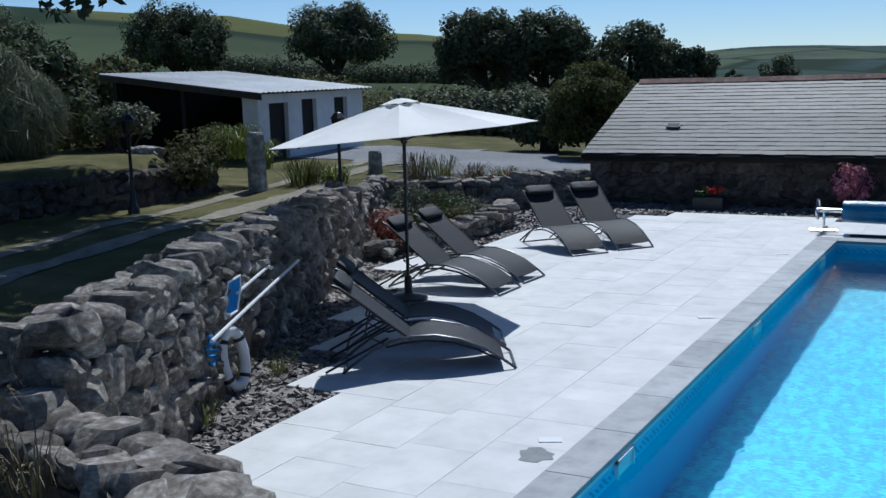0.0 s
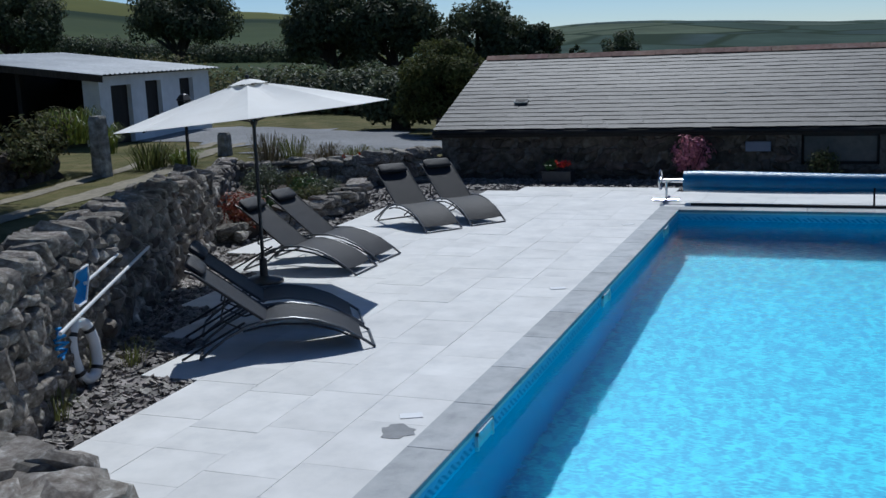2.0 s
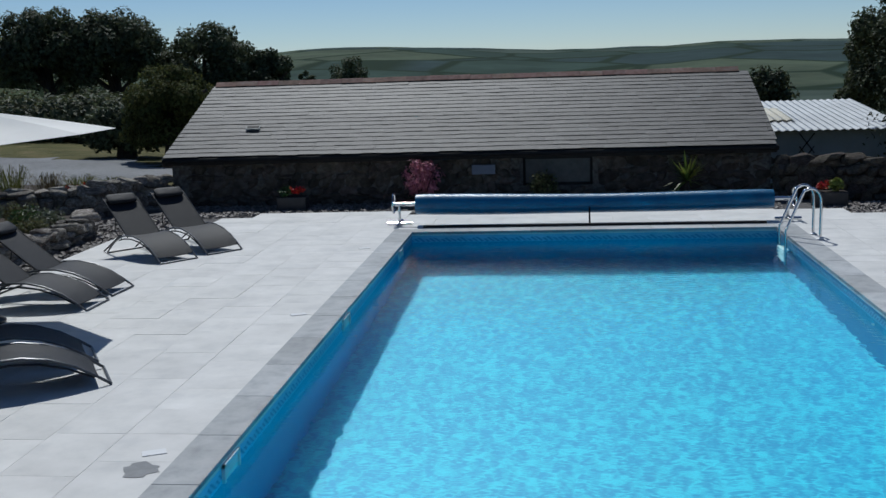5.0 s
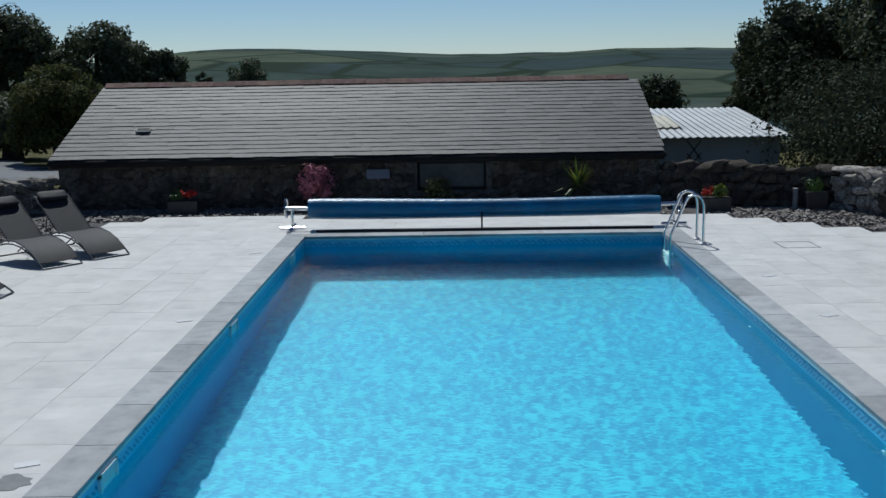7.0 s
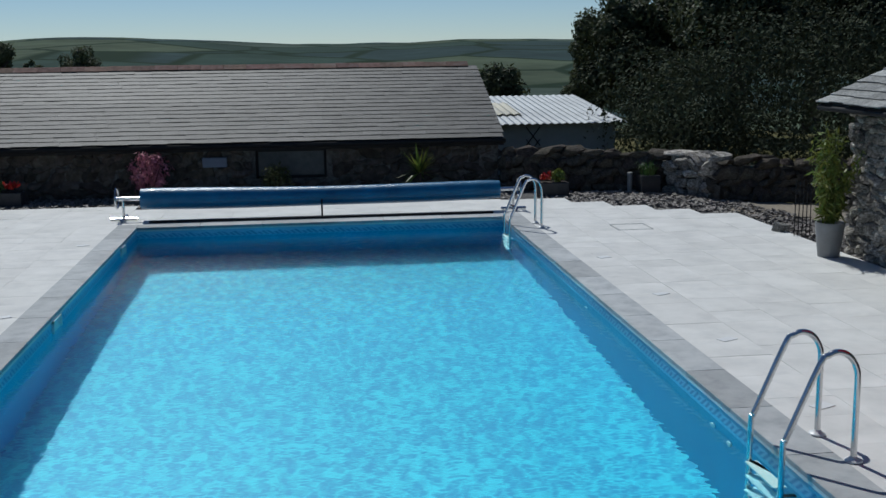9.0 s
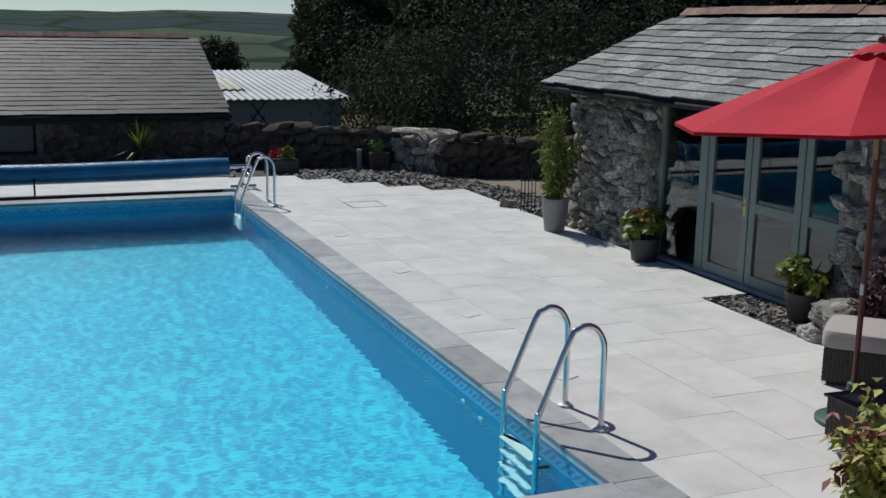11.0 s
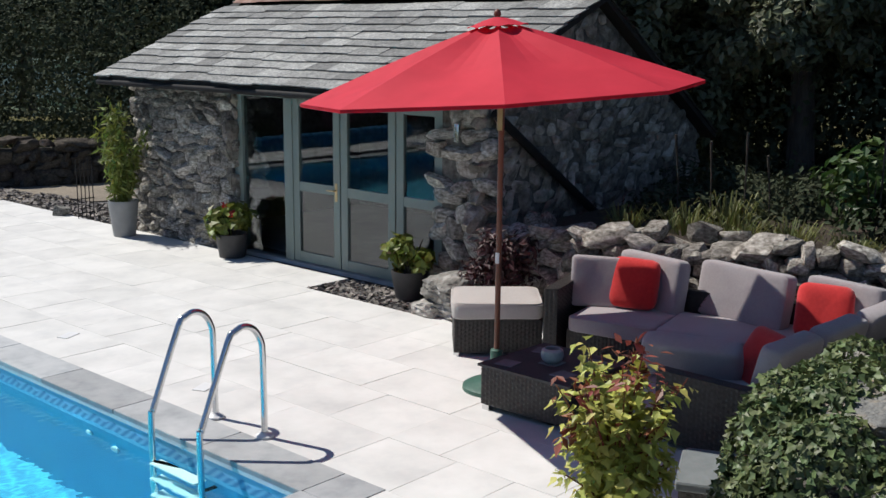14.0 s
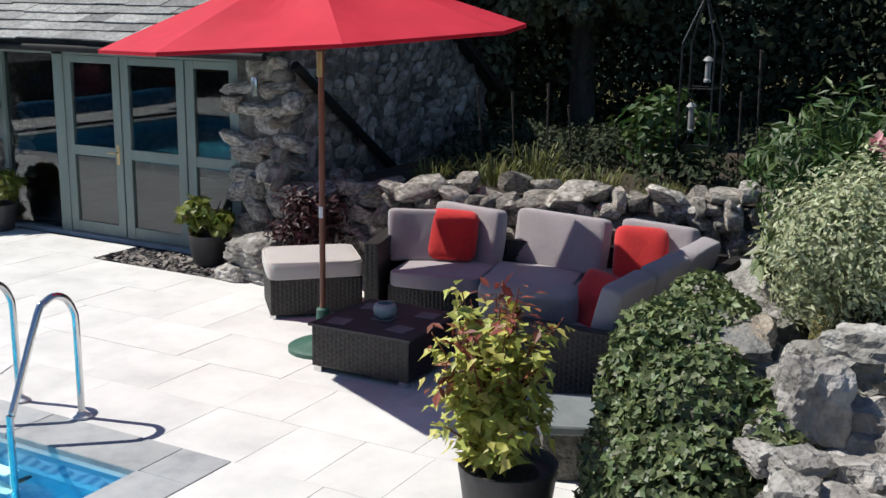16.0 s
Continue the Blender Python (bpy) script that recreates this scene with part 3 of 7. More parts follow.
def paved(x, y):
    """Whether a slab centred here belongs to the stepped paving."""
    if abs(x) < PX + 0.2 and -0.2 < y < PY + 0.2:
        return False
    west = np.interp(y, [-3, 0, 1.6, 2.4, 3.0, 5.1, 6.4, 7.3, 8.2, 9.4, 11.6, 12.6, 13.5, 14.2], [-5.4, -5.5, -5.65, -6.1, -6.3, -7.35, -7.95, -8.4, -8.4, -7.9, -7.9, -7.5, -6.9, -6.1])
    east = np.interp(y, [-3, -2.5, -2.2, 1.6, 1.9, 2.6, 3.7, 3.9, 4.8, 5.0, 6.2, 8.2, 10.0, 11.5, 12.0, 12.7, 13.3, 13.9], [3.6, 4.0, 7.2, 7.0, 6.3, 6.4, 6.5, 6.95, 6.95, 6.6, 6.7, 6.75, 6.85, 6.8, 6.3, 5.75, 5.1, 4.5])
    return west - 0.1 < x < east + 0.05 and y < (14.4 if x < PX + 0.6 else 14.1)


pavement = thing("pavement", "pale sawn stone slabs laid round the pool", "paving", kind="structure")
T = 0.6
keep = []
for k in range(10):
    for j in range(-5, 26):
        for side in (-1, 1):
            x, y = side * (PX + COPE + T / 2 + T * k), -0.06 + T * j
            if paved(x, y):
                keep.append((x, y))
for i in range(11):
    keep += [(-3.0 + T * i, PY + COPE + T / 2 + T * j) for j in range(3)]
    keep += [(-3.0 + T * i, -COPE - T / 2 - T * j) for j in range(3)]
SLABS = sorted(keep, key=lambda q: math.hypot(q[0], q[1] + 3))

def on_slab(x, y, edge=0.3):
    """Whether a point lies on a slab, or within the edge beyond it."""
    return any(abs(x - cx) < edge and abs(y - cy) < edge for cx, cy in SLABS)


bed = Geo()
for x, y in SLABS:
    bed.box(x - T / 2, y - T / 2, -0.05, x + T / 2, y + T / 2, -0.005)
bed.box(-3.36, -2.2, -0.05, 3.36, -0.33, -0.007).box(-3.36, PY + 0.33, -0.05, 3.36, 14.1, -0.007)
solid("mortar_bed", bed, M_JOINT, "sandy mortar bed under the slabs", "paving", "structure")

# pool basin, border, water
D = -1.74
WL = -0.16
pool = thing("swimming_pool", "rectangular in-ground pool with a blue liner, full of clear water", "swimming pool")
g = Geo()
g.add([(-PX, 0, -0.03), (PX, 0, -0.03), (PX, PY, -0.03), (-PX, PY, -0.03), (-PX, 0, D), (PX, 0, D), (PX, PY, D), (-PX, PY, D)],
      [(0, 4, 5, 1), (1, 5, 6, 2), (2, 6, 7, 3), (3, 7, 4, 0)])
part("liner", g, M_WALLINER, pool, "blue vinyl on the pool walls, tinted for shade")
part("liner_floor", Geo().add([(-PX, 0, D), (-PX, PY, D), (PX, PY, D), (PX, 0, D)], [(0, 3, 2, 1)]), M_LINER, pool, "pale blue vinyl floor, rippled sunlight painted in")
g = Geo()
for x in (-PX + 0.004, PX - 0.004):
    g.add([(x, 0.004, -0.06), (x, PY - 0.004, -0.06), (x, PY - 0.004, -0.24), (x, 0.004, -0.24)], [(0, 1, 2, 3)])
for y in (0.004, PY - 0.004):
    g.add([(-PX, y, -0.06), (PX, y, -0.06), (PX, y, -0.24), (-PX, y, -0.24)], [(0, 1, 2, 3)])
part("liner_border", g, M_BAND, pool, "plaited rope pattern printed on the liner")
g = Geo()
for x0, y0, x1, y1 in ((-PX - 0.004, 0, -PX + 0.012, PY), (PX - 0.012, 0, PX + 0.004, PY), (-PX, -0.004, PX, 0.012), (-PX, PY - 0.012, PX, PY + 0.004)):
    g.box(x0, y0, -0.058, x1, y1, -0.03)
part("bead_rail", g, M_WHITEP, pool, "white plastic liner bead")
wt = part("water", Geo().add([(-PX, 0, WL), (PX, 0, WL), (PX, PY, WL), (-PX, PY, WL)], [(0, 1, 2, 3)]), M_WATER, pool)
wt.visible_shadow = False
for y in (1.70, 6.2, 10.6):
    g = Geo().box(-PX + 0.004, y - 0.2, -0.24, -PX + 0.03, y - 0.17, -0.05).box(-PX + 0.004, y + 0.17, -0.24, -PX + 0.03, y + 0.2, -0.05)
    g.box(-PX + 0.004, y - 0.2, -0.075, -PX + 0.03, y + 0.2, -0.05).box(-PX + 0.004, y - 0.17, -0.24, -PX + 0.012, y + 0.17, -0.075)
    part("skimmer", g, M_WHITEP, pool, "white skimmer opening")
for y, z in ((2.0, -0.5), (2.35, -0.42), (6.4, -0.45), (9.2, -0.45)):
    m = Matrix.Translation((PX - 0.004, y, z)) @ Matrix.Rotation(-math.pi / 2, 4, "Y")
    part("inlet_nozzle", Geo().lathe([(0.045, 0), (0.045, 0.012), (0.02, 0.018), (0.01, 0.01)], 14), M_WHITEP, pool, smooth=True, m=m)
# coping slabs
coping = thing("coping", "smooth grey stone coping round the pool", "coping", kind="structure")
cs = Geo().box(-0.498, -COPE / 2, -0.045, 0.498, COPE / 2 + 0.012, 0.006, 0.006).mesh("coping_stone", M_COPE)
for k in range(12):
    part("coping_stone", cs, None, coping, m=pose(-PX - COPE / 2, k + 0.5, 0, 0, 0, -90))
    part("coping_stone", cs, None, coping, m=pose(PX + COPE / 2, k + 0.5, 0, 0, 0, 90))
for k in range(6):
    part("coping_stone", cs, None, coping, m=pose(-2.5 + k, -COPE / 2, 0, 0, 0, 0))
    part("coping_stone", cs, None, coping, m=pose(-2.5 + k, PY + COPE / 2, 0, 0, 0, 180))
cc = Geo().box(-COPE / 2, -COPE / 2, -0.045, COPE / 2, COPE / 2, 0.006, 0.006).mesh("coping_stone", M_COPE)
for sx in (-1, 1):
    for y in (-COPE / 2, PY + COPE / 2):
        part("coping_stone", cc, None, coping, m=pose(sx * (PX + COPE / 2), y, 0))
# dark cover track lying along the far coping
part("cover_roller_bar", Geo().tube([(-2.85, 12.42, 0.03), (2.9, 12.36, 0.03)], 0.022, 8), M_GUTTER).name = "lead_bar"
tagged(bpy.data.objects["lead_bar"], "dark lead bar lying on the far coping", "bar")

# ---- stone walls ----
RS = random.Random(7)


def stone_variants(material, n=10, seed=1, tag="stone"):
    out = []
    rr = random.Random(seed)
    for k in range(n):
        g = Geo().box(-0.5, -0.5, -0.5, 0.5, 0.5, 0.5, 0.26)
        o = Vector((rr.random() * 50, rr.random() * 50, rr.random() * 50))
        sk = [rr.uniform(-0.22, 0.22) for _ in range(4)]
        vs = []
        for p in g.v:
            q = Vector(p)
            q += Vector((noise.noise(q * 1.3 + o), noise.noise(q * 1.3 + o * 2), noise.noise(q * 1.3 + o * 3))) * 0.26
            q.x += sk[0] * q.z + sk[1] * q.y
            q.z += sk[2] * q.x + sk[3] * q.y
            vs.append(q)
        g.v = [tuple(v) for v in vs]
        out.append(g.mesh(tag, material, True))
    return out


V_STONE = stone_variants(M_STONE)
V_STONEJ = stone_variants(M_STONEJ, 6, 3)
V_BARN = stone_variants(M_BARNWALL, 6, 5)
V_WEST = stone_variants(M_STONEW, 8, 9)
V_ROCK = stone_variants(M_ROCK, 6, 9, "boulder")


def joined(name, items, parent, material, label=""):
    """Many placed pieces as one mesh."""
    g = Geo()
    for me, m in items:
        n = len(g.v)
        g.v += [tuple(m @ v.co) for v in me.vertices]
        g.f += [tuple(i + n for i in p.vertices) for p in me.polygons]
    return tagged(part(name, g, material, parent, label), kind="stuff")


def stone_face(owner, a, b, z0, top, course, wid, deep, rr, out, variants, skip=None, proud=0.05):
    """Courses of rough stones on the upright face from a to b, whose outside is on the right hand."""
    a, b = Vector((*a, 0)), Vector((*b, 0))
    run = (b - a).length
    t = (b - a).normalized()
    n = Vector((t.y, -t.x, 0))
    ang = math.degrees(math.atan2(t.y, t.x))
    z = z0
    while z < top(0.5 * run) + 2:
        h = course * rr.uniform(0.75, 1.3)
        u = rr.uniform(-wid, 0)
        any_left = False
        while u < run:
            w = wid * rr.uniform(0.55, 1.55)
            mid = u + w / 2
            hh = h * rr.uniform(0.8, 1.15) * rr.choice((1, 1, 1, 1.35))
            zc = z + hh / 2 + rr.uniform(-0.015, 0.015)
            if -0.02 < mid < run + 0.02 and zc < top(min(run, max(0, mid))) and not (skip and skip(mid, zc)):
                any_left = True
                p = a + t * mid - n * (deep / 2 - rr.uniform(0, proud))
                out.append((rr.choice(variants), Matrix.Translation((p.x, p.y, zc)) @ pose(0, 0, 0, rr.uniform(-11, 11), rr.uniform(-13, 13), ang + rr.uniform(-13, 13)) @ Matrix.Diagonal((w * 1.06, deep, hh * 1.1, 1))))
            u += w
        z += h
        if z > z0 and not any_left and z > z0 + 0.5:
            break


def rubble_wall(name, label, path, thick, h0, h1, course=0.15, wid=0.27, seed=1, limit=300, z0=-0.05, variants=V_STONE, jm=M_STONEJ, capw=0.36, ragged=0.06, caph=(0.09, 0.17)):
    """A dry-stone wall along a path whose seen face is on the right hand."""
    rr = random.Random(seed)
    wall = thing(name, label, "stone wall", kind="structure")
    total = sum(math.dist(p, q) for p, q in zip(path, path[1:]))
    items, caps, core, s0 = [], [], Geo(), 0.0
    for p, q in zip(path, path[1:]):
        L = math.dist(p, q)
        hf = lambda u, s0=s0: (h0 + (h1 - h0) * (s0 + u) / total) - 0.02
        stone_face(wall, p, q, z0, hf, course, wid, 0.24, rr, items, variants, proud=0.09)
        t = Vector((q[0] - p[0], q[1] - p[1], 0)).normalized()
        n = Vector((t.y, -t.x, 0))
        ang = math.degrees(math.atan2(t.y, t.x))
        if p is path[0]:
            e = Vector((*p, 0)) - n * (thick - 0.05)
            stone_face(wall, (e.x, e.y), p, z0, lambda u: hf(0), course, wid, 0.24, rr, items, variants)
        if q is path[-1]:
            e = Vector((*q, 0)) - n * (thick - 0.05)
            stone_face(wall, q, (e.x, e.y), z0, lambda u: hf(L), course, wid, 0.24, rr, items, variants)
        ha, hb = hf(0) - 0.04, hf(L) - 0.04
        P, Q = Vector((*p, 0)) - t * 0.03, Vector((*q, 0)) + t * 0.03
        c = [P - n * 0.1, Q - n * 0.1, Q - n * (thick - 0.05), P - n * (thick - 0.05)]
        core.add([(v.x, v.y, z0) for v in c] + [(v.x, v.y, h) for v, h in zip(c, (ha, hb, hb, ha))], [(3, 2, 1, 0), (4, 5, 6, 7), (0, 1, 5, 4), (1, 2, 6, 5), (2, 3, 7, 6), (3, 0, 4, 7)])
        u = 0
        while u < L:
            w = capw * rr.uniform(0.6, 1.5)
            off = 0.0
            while off < thick - 0.05:
                dd = min(thick - off, rr.uniform(0.22, 0.42))
                hh = rr.uniform(*caph)
                pt = Vector((*p, 0)) + t * (u + w / 2) - n * (off + dd / 2 - 0.03)
                zc = hf(min(L, u)) + hh * 0.3 + rr.uniform(-ragged, ragged) * 0.6
                caps.append((rr.choice(variants), Matrix.Translation((pt.x, pt.y, zc)) @ pose(0, 0, 0, rr.uniform(-8, 8), rr.uniform(-8, 8), ang + rr.uniform(-14, 14)) @ Matrix.Diagonal((w * 1.05, dd * 1.08, hh, 1))))
                off += dd
            u += w
        s0 += L
    # The core's dark colour serves as earth and as shade in the gaps.
    part("core", core, M_MORTAR, wall, "dark core for earth and painted shade between the stones")
    allp = caps + items if len(caps) < 120 else items + caps
    for me, m in allp[:limit]:
        part("stone", me, None, wall, m=m)
    if allp[limit:]:
        joined("rubble", allp[limit:], wall, jm)
    return wall


rubble_wall("wall_west", "rough dry-stone garden wall beside the paving", [(-5.35, -1.35), (-5.75, -0.35), (-6.3, 0.75), (-7.1, 2.4), (-8.12, 5.05), (-9.25, 7.95)], 0.55, 1.27, 1.03, seed=3, limit=300, course=0.14, wid=0.19, capw=0.26, caph=(0.13, 0.21), variants=V_WEST, jm=M_STONEWJ)
rubble_wall("wall_terrace", "broad low dry-stone terrace wall with flat top stones", [(-3.35, -2.7), (-3.45, -2.1), (-3.8, -1.78), (-4.3, -1.62), (-5.2, -1.42), (-6.3, -1.3)], 0.62, 0.84, 0.90, seed=5, limit=240, wid=0.26, capw=0.34, caph=(0.12, 0.19), course=0.15, variants=V_WEST, jm=M_STONEWJ)
rubble_wall("wall_bed_back", "low stone wall behind the flower bed", [(-9.35, 8.15), (-11.0, 11.0), (-12.1, 13.4)], 0.4, 0.62, 0.62, seed=6, limit=60, variants=V_WEST, jm=M_STONEWJ)
rubble_wall("wall_bed_rear", "low dark stone wall at the rear of the flower bed", [(-12.2, 13.5), (-9.75, 14.45)], 0.4, 0.5, 0.5, seed=7, limit=70, variants=V_WEST, jm=M_STONEWJ)
rubble_wall("wall_lawn", "low stone wall between lawn and gravel", [(-9.7, 14.6), (-8.65, 15.9)], 0.35, 0.55, 0.55, seed=8, limit=40, variants=V_WEST, jm=M_STONEWJ)
rubble_wall("wall_bed_low", "knee-high stone edging of the flower bed", [(-9.35, 7.6), (-8.95, 8.3)], 0.25, 0.22, 0.24, seed=9, limit=30, course=0.1, capw=0.3, variants=V_WEST, jm=M_STONEWJ)
rubble_wall("wall_bed_curved", "curved stone edging of the flower bed", [(-8.8, 9.3), (-8.62, 10.3), (-8.55, 11.2), (-8.6, 12.0), (-8.95, 12.7)], 0.35, 0.27, 0.27, seed=10, limit=70, course=0.1, capw=0.34, variants=V_WEST, jm=M_STONEWJ)
# Both long runs use darker stone to paint their shade; the return stays pale.
rubble_wall("wall_north", "low stone boundary wall beyond the gravel, darkened for shade", [(3.65, 15.75), (6.72, 14.72)], 0.4, 0.7, 0.7, seed=11, limit=90, variants=V_BARN, jm=M_BARNWALL)
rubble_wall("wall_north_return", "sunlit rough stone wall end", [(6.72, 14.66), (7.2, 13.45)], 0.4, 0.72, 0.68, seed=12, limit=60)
rubble_wall("wall_northeast", "low dry-stone wall beside the gravel yard, darkened for shade", [(7.2, 13.4), (8.6, 12.75), (10.6, 12.0)], 0.4, 0.66, 0.62, seed=13, limit=90, variants=V_BARN, jm=M_BARNWALL)
rubble_wall("wall_seating", "rough dry-stone wall behind the garden sofa", [(6.95, 1.75), (6.95, 0.8), (7.12, 0.0), (7.32, -0.95), (7.62, -1.9), (7.75, -2.6)], 0.5, 0.76, 0.90, seed=14, limit=300, wid=0.165, course=0.115, capw=0.2, ragged=0.12, caph=(0.09, 0.17))
rubble_wall("wall_terrace_front", "stone retaining wall under the terrace", [(2.75, -3.8), (2.3, -4.05), (-2.5, -3.75), (-3.3, -2.75)], 0.4, 1.05, 0.9, seed=15, limit=40, wid=0.5, course=0.3)
rubble_wall("bank_wall", "stony field bank beside the track", [(-16.6, 4.0), (-16.75, 8.5), (-16.7, 11.5), (-16.9, 13.8)], 0.4, 0.95, 0.85, z0=0.1, seed=16, limit=40, wid=0.4, course=0.22, variants=V_BARN, jm=M_BARNWALL)

# flower bed soil behind the edging
solid("flower_bed", Geo().prism([(-9.5, 7.9), (-9.0, 8.5), (-8.95, 9.4), (-8.8, 10.3), (-8.75, 11.2), (-8.8, 12.0), (-9.2, 12.8), (-9.7, 13.6), (-11.9, 13.2), (-10.9, 11.0)], -0.05, 0.17), M_SOIL, "raised bed of dark soil with low plants", "flower bed", "structure")
solid("flower_bed", Geo().prism([(-12.4, 13.9), (-9.8, 14.8), (-9.2, 15.9), (-12.5, 17)], -0.05, 0.42), M_SOIL, "raised bed of dark soil with grasses", "flower bed", "structure")
solid("yard", Geo().prism([(6.75, 11.3), (8.0, 10.6), (10.4, 9.6), (10.6, 11.9), (8.4, 12.6), (7.3, 12.9)], -0.06, -0.015), M_PATIO, "brown gravel yard by the stone wall", "yard", "structure")


# ---- slate roofs ----
def slate_roof(owner, origin, along, up, width, length, w, expo, near_mat, far_mat, limit, seed, thick=0.007, jitter=0.012):
    rr = random.Random(seed)
    along, up = Vector(along).normalized(), Vector(up).normalized()
    nrm = along.cross(up).normalized()
    base = Matrix([[along.x, up.x, nrm.x, 0], [along.y, up.y, nrm.y, 0], [along.z, up.z, nrm.z, 0], [0, 0, 0, 1]])
    me = Geo().box(-0.5, -0.5, -0.5, 0.5, 0.5, 0.5, 0.0).mesh("slate", near_mat)
    items = []
    rows = int(length / expo)
    tilt = math.degrees(math.atan2(thick * 1.6, expo))
    for r in range(rows):
        u = -(w / 2 if r % 2 else 0)
        while u < width:
            ww = w * rr.uniform(0.82, 1.18)
            u0, u1 = max(0, u), min(width, u + ww)
            if u1 - u0 > 0.05:
                p = Vector(origin) + along * ((u0 + u1) / 2) + up * (expo * (r + 0.62) + rr.uniform(-jitter, jitter)) + nrm * (thick * 1.5 + rr.uniform(0, 0.004))
                items.append((me, Matrix.Translation(p) @ base @ pose(0, 0, 0, -tilt + rr.uniform(-0.7, 0.7), rr.uniform(-0.6, 0.6), rr.uniform(-0.5, 0.5)) @ Matrix.Diagonal((u1 - u0 - 0.003, expo * 1.3, thick * rr.uniform(0.8, 1.5), 1))))
            u += ww
    for me, m in items[:limit]:
        part("slate", me, None, owner, m=m)
    if items[limit:]:
        joined("slate_rest", items[limit:], owner, far_mat)


solid("flower_bed", Geo().prism([(8.0, -2.7), (12.4, -8.5), (18.0, -8.5), (18.0, 1.75), (7.2, 1.75), (7.35, 0.0), (7.6, -1.0)], 0.5, 0.80), M_SOIL, "shaded bed of dark soil behind the seating wall", "flower bed", "structure")


# ---- barn ----
BX0, BX1, BY, BYR, BYB = -8.55, 3.62, 15.95, 19.5, 23.2
barn = thing("barn", "long low stone barn with a grey slate roof", "barn")
wallg = Geo()
EZ, RZ = 1.03, 2.40
prof = [(BY, -0.6), (BYB, -0.6), (BYB, EZ), (BYR, RZ - 0.05), (BY, EZ)]
for x0, x1 in ((BX0, BX0 + 0.4), (BX1 - 0.4, BX1)):
    vs = [(x, y, z) for x in (x0, x1) for y, z in prof]
    wallg.add(vs, [(0, 1, 2, 3, 4), (9, 8, 7, 6, 5)] + [(i, i + 5, (i + 1) % 5 + 5, (i + 1) % 5) for i in range(5)])
WX0, WX1, WZ0, WZ1 = -1.25, 0.15, 0.28, 0.86
for x0, x1, z0, z1 in ((BX0 + 0.4, WX0, -0.6, EZ), (WX1, BX1 - 0.4, -0.6, EZ), (WX0, WX1, -0.6, WZ0), (WX0, WX1, WZ1, EZ)):
    wallg.box(x0, BY + 0.05, z0, x1, BY + 0.45, z1)
wallg.box(BX0 + 0.4, BYB - 0.4, -0.6, BX1 - 0.4, BYB, EZ)
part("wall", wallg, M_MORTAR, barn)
items = []
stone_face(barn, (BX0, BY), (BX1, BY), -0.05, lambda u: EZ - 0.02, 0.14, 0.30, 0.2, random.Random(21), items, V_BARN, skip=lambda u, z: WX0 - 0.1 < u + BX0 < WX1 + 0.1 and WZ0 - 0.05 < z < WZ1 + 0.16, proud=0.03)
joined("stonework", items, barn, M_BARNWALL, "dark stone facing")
win = part("window", Geo().box(WX0, BY + 0.22, WZ0, WX1, BY + 0.24, WZ1), M_DUSTY, barn, "dusty unlit window pane")
wf = Geo()
for x0, x1, z0, z1 in ((WX0, WX1, WZ0, WZ0 + 0.05), (WX0, WX1, WZ1 - 0.05, WZ1), (WX0, WX0 + 0.05, WZ0, WZ1), (WX1 - 0.05, WX1, WZ0, WZ1)):
    wf.box(x0, BY + 0.18, z0, x1, BY + 0.26, z1)
part("window_frame", wf, M_DARKIN, win)
part("lintel", Geo().box(WX0 - 0.25, BY - 0.03, WZ1 + 0.01, WX1 + 0.3, BY + 0.14, WZ1 + 0.15, 0.01), M_DARKIN, barn, "dark oak beam over the window")
slope = Vector((0, BYR - (BY - 0.2), RZ - EZ))
rg = Geo().add([(BX0 - 0.08, BY - 0.2, EZ), (BX1 + 0.08, BY - 0.2, EZ), (BX1 + 0.08, BYR, RZ), (BX0 - 0.08, BYR, RZ), (BX1 + 0.08, BYB + 0.2, EZ), (BX0 - 0.08, BYB + 0.2, EZ)], [(0, 1, 2, 3), (3, 2, 4, 5)])
rg.add([(x, y, z - 0.07) for x, y, z in rg.v[:6]], [(3, 2, 1, 0), (5, 4, 2, 3), ])
part("roof", rg, M_DARKIN, barn, "roof boarding under the slates")
slate_roof(barn, (BX0 - 0.1, BY - 0.24, EZ), (1, 0, 0), slope, BX1 - BX0 + 0.2, slope.length + 0.03, 0.40, 0.205, M_SLATE, M_SLATEJ, 300, 31, thick=0.0068)
rt = Geo().add([(-0.25, -0.16, -0.05), (0.25, -0.16, -0.05), (0.25, -0.03, 0.05), (-0.25, -0.03, 0.05), (0.25, 0.03, 0.05), (-0.25, 0.03, 0.05), (0.25, 0.16, -0.05), (-0.25, 0.16, -0.05)], [(0, 1, 2, 3), (3, 2, 4, 5), (5, 4, 6, 7), (0, 3, 5, 7), (1, 6, 4, 2), (0, 7, 6, 1)]).mesh("ridge_tile", M_RIDGE)
for k in range(24):
    part("ridge_tile", rt, None, barn, m=pose(BX0 + 0.2 + k * 0.505, BYR, RZ + 0.045 + RS.uniform(-0.006, 0.006), 0, 0, RS.uniform(-1, 1)))
part("gutter", Geo().tube([(BX0 - 0.1, BY - 0.25, EZ - 0.06), (BX1 + 0.1, BY - 0.25, EZ - 0.06)], 0.05, 10), M_GUTTER, barn, "black plastic gutter", smooth=True)
part("fascia", Geo().box(BX0 - 0.08, BY - 0.2, EZ - 0.16, BX1 + 0.08, BY - 0.16, EZ - 0.075), M_DARKIN, barn)
up = slope.normalized()
vx = Vector((-7.05, BY - 0.24, EZ)) + up * 1.3
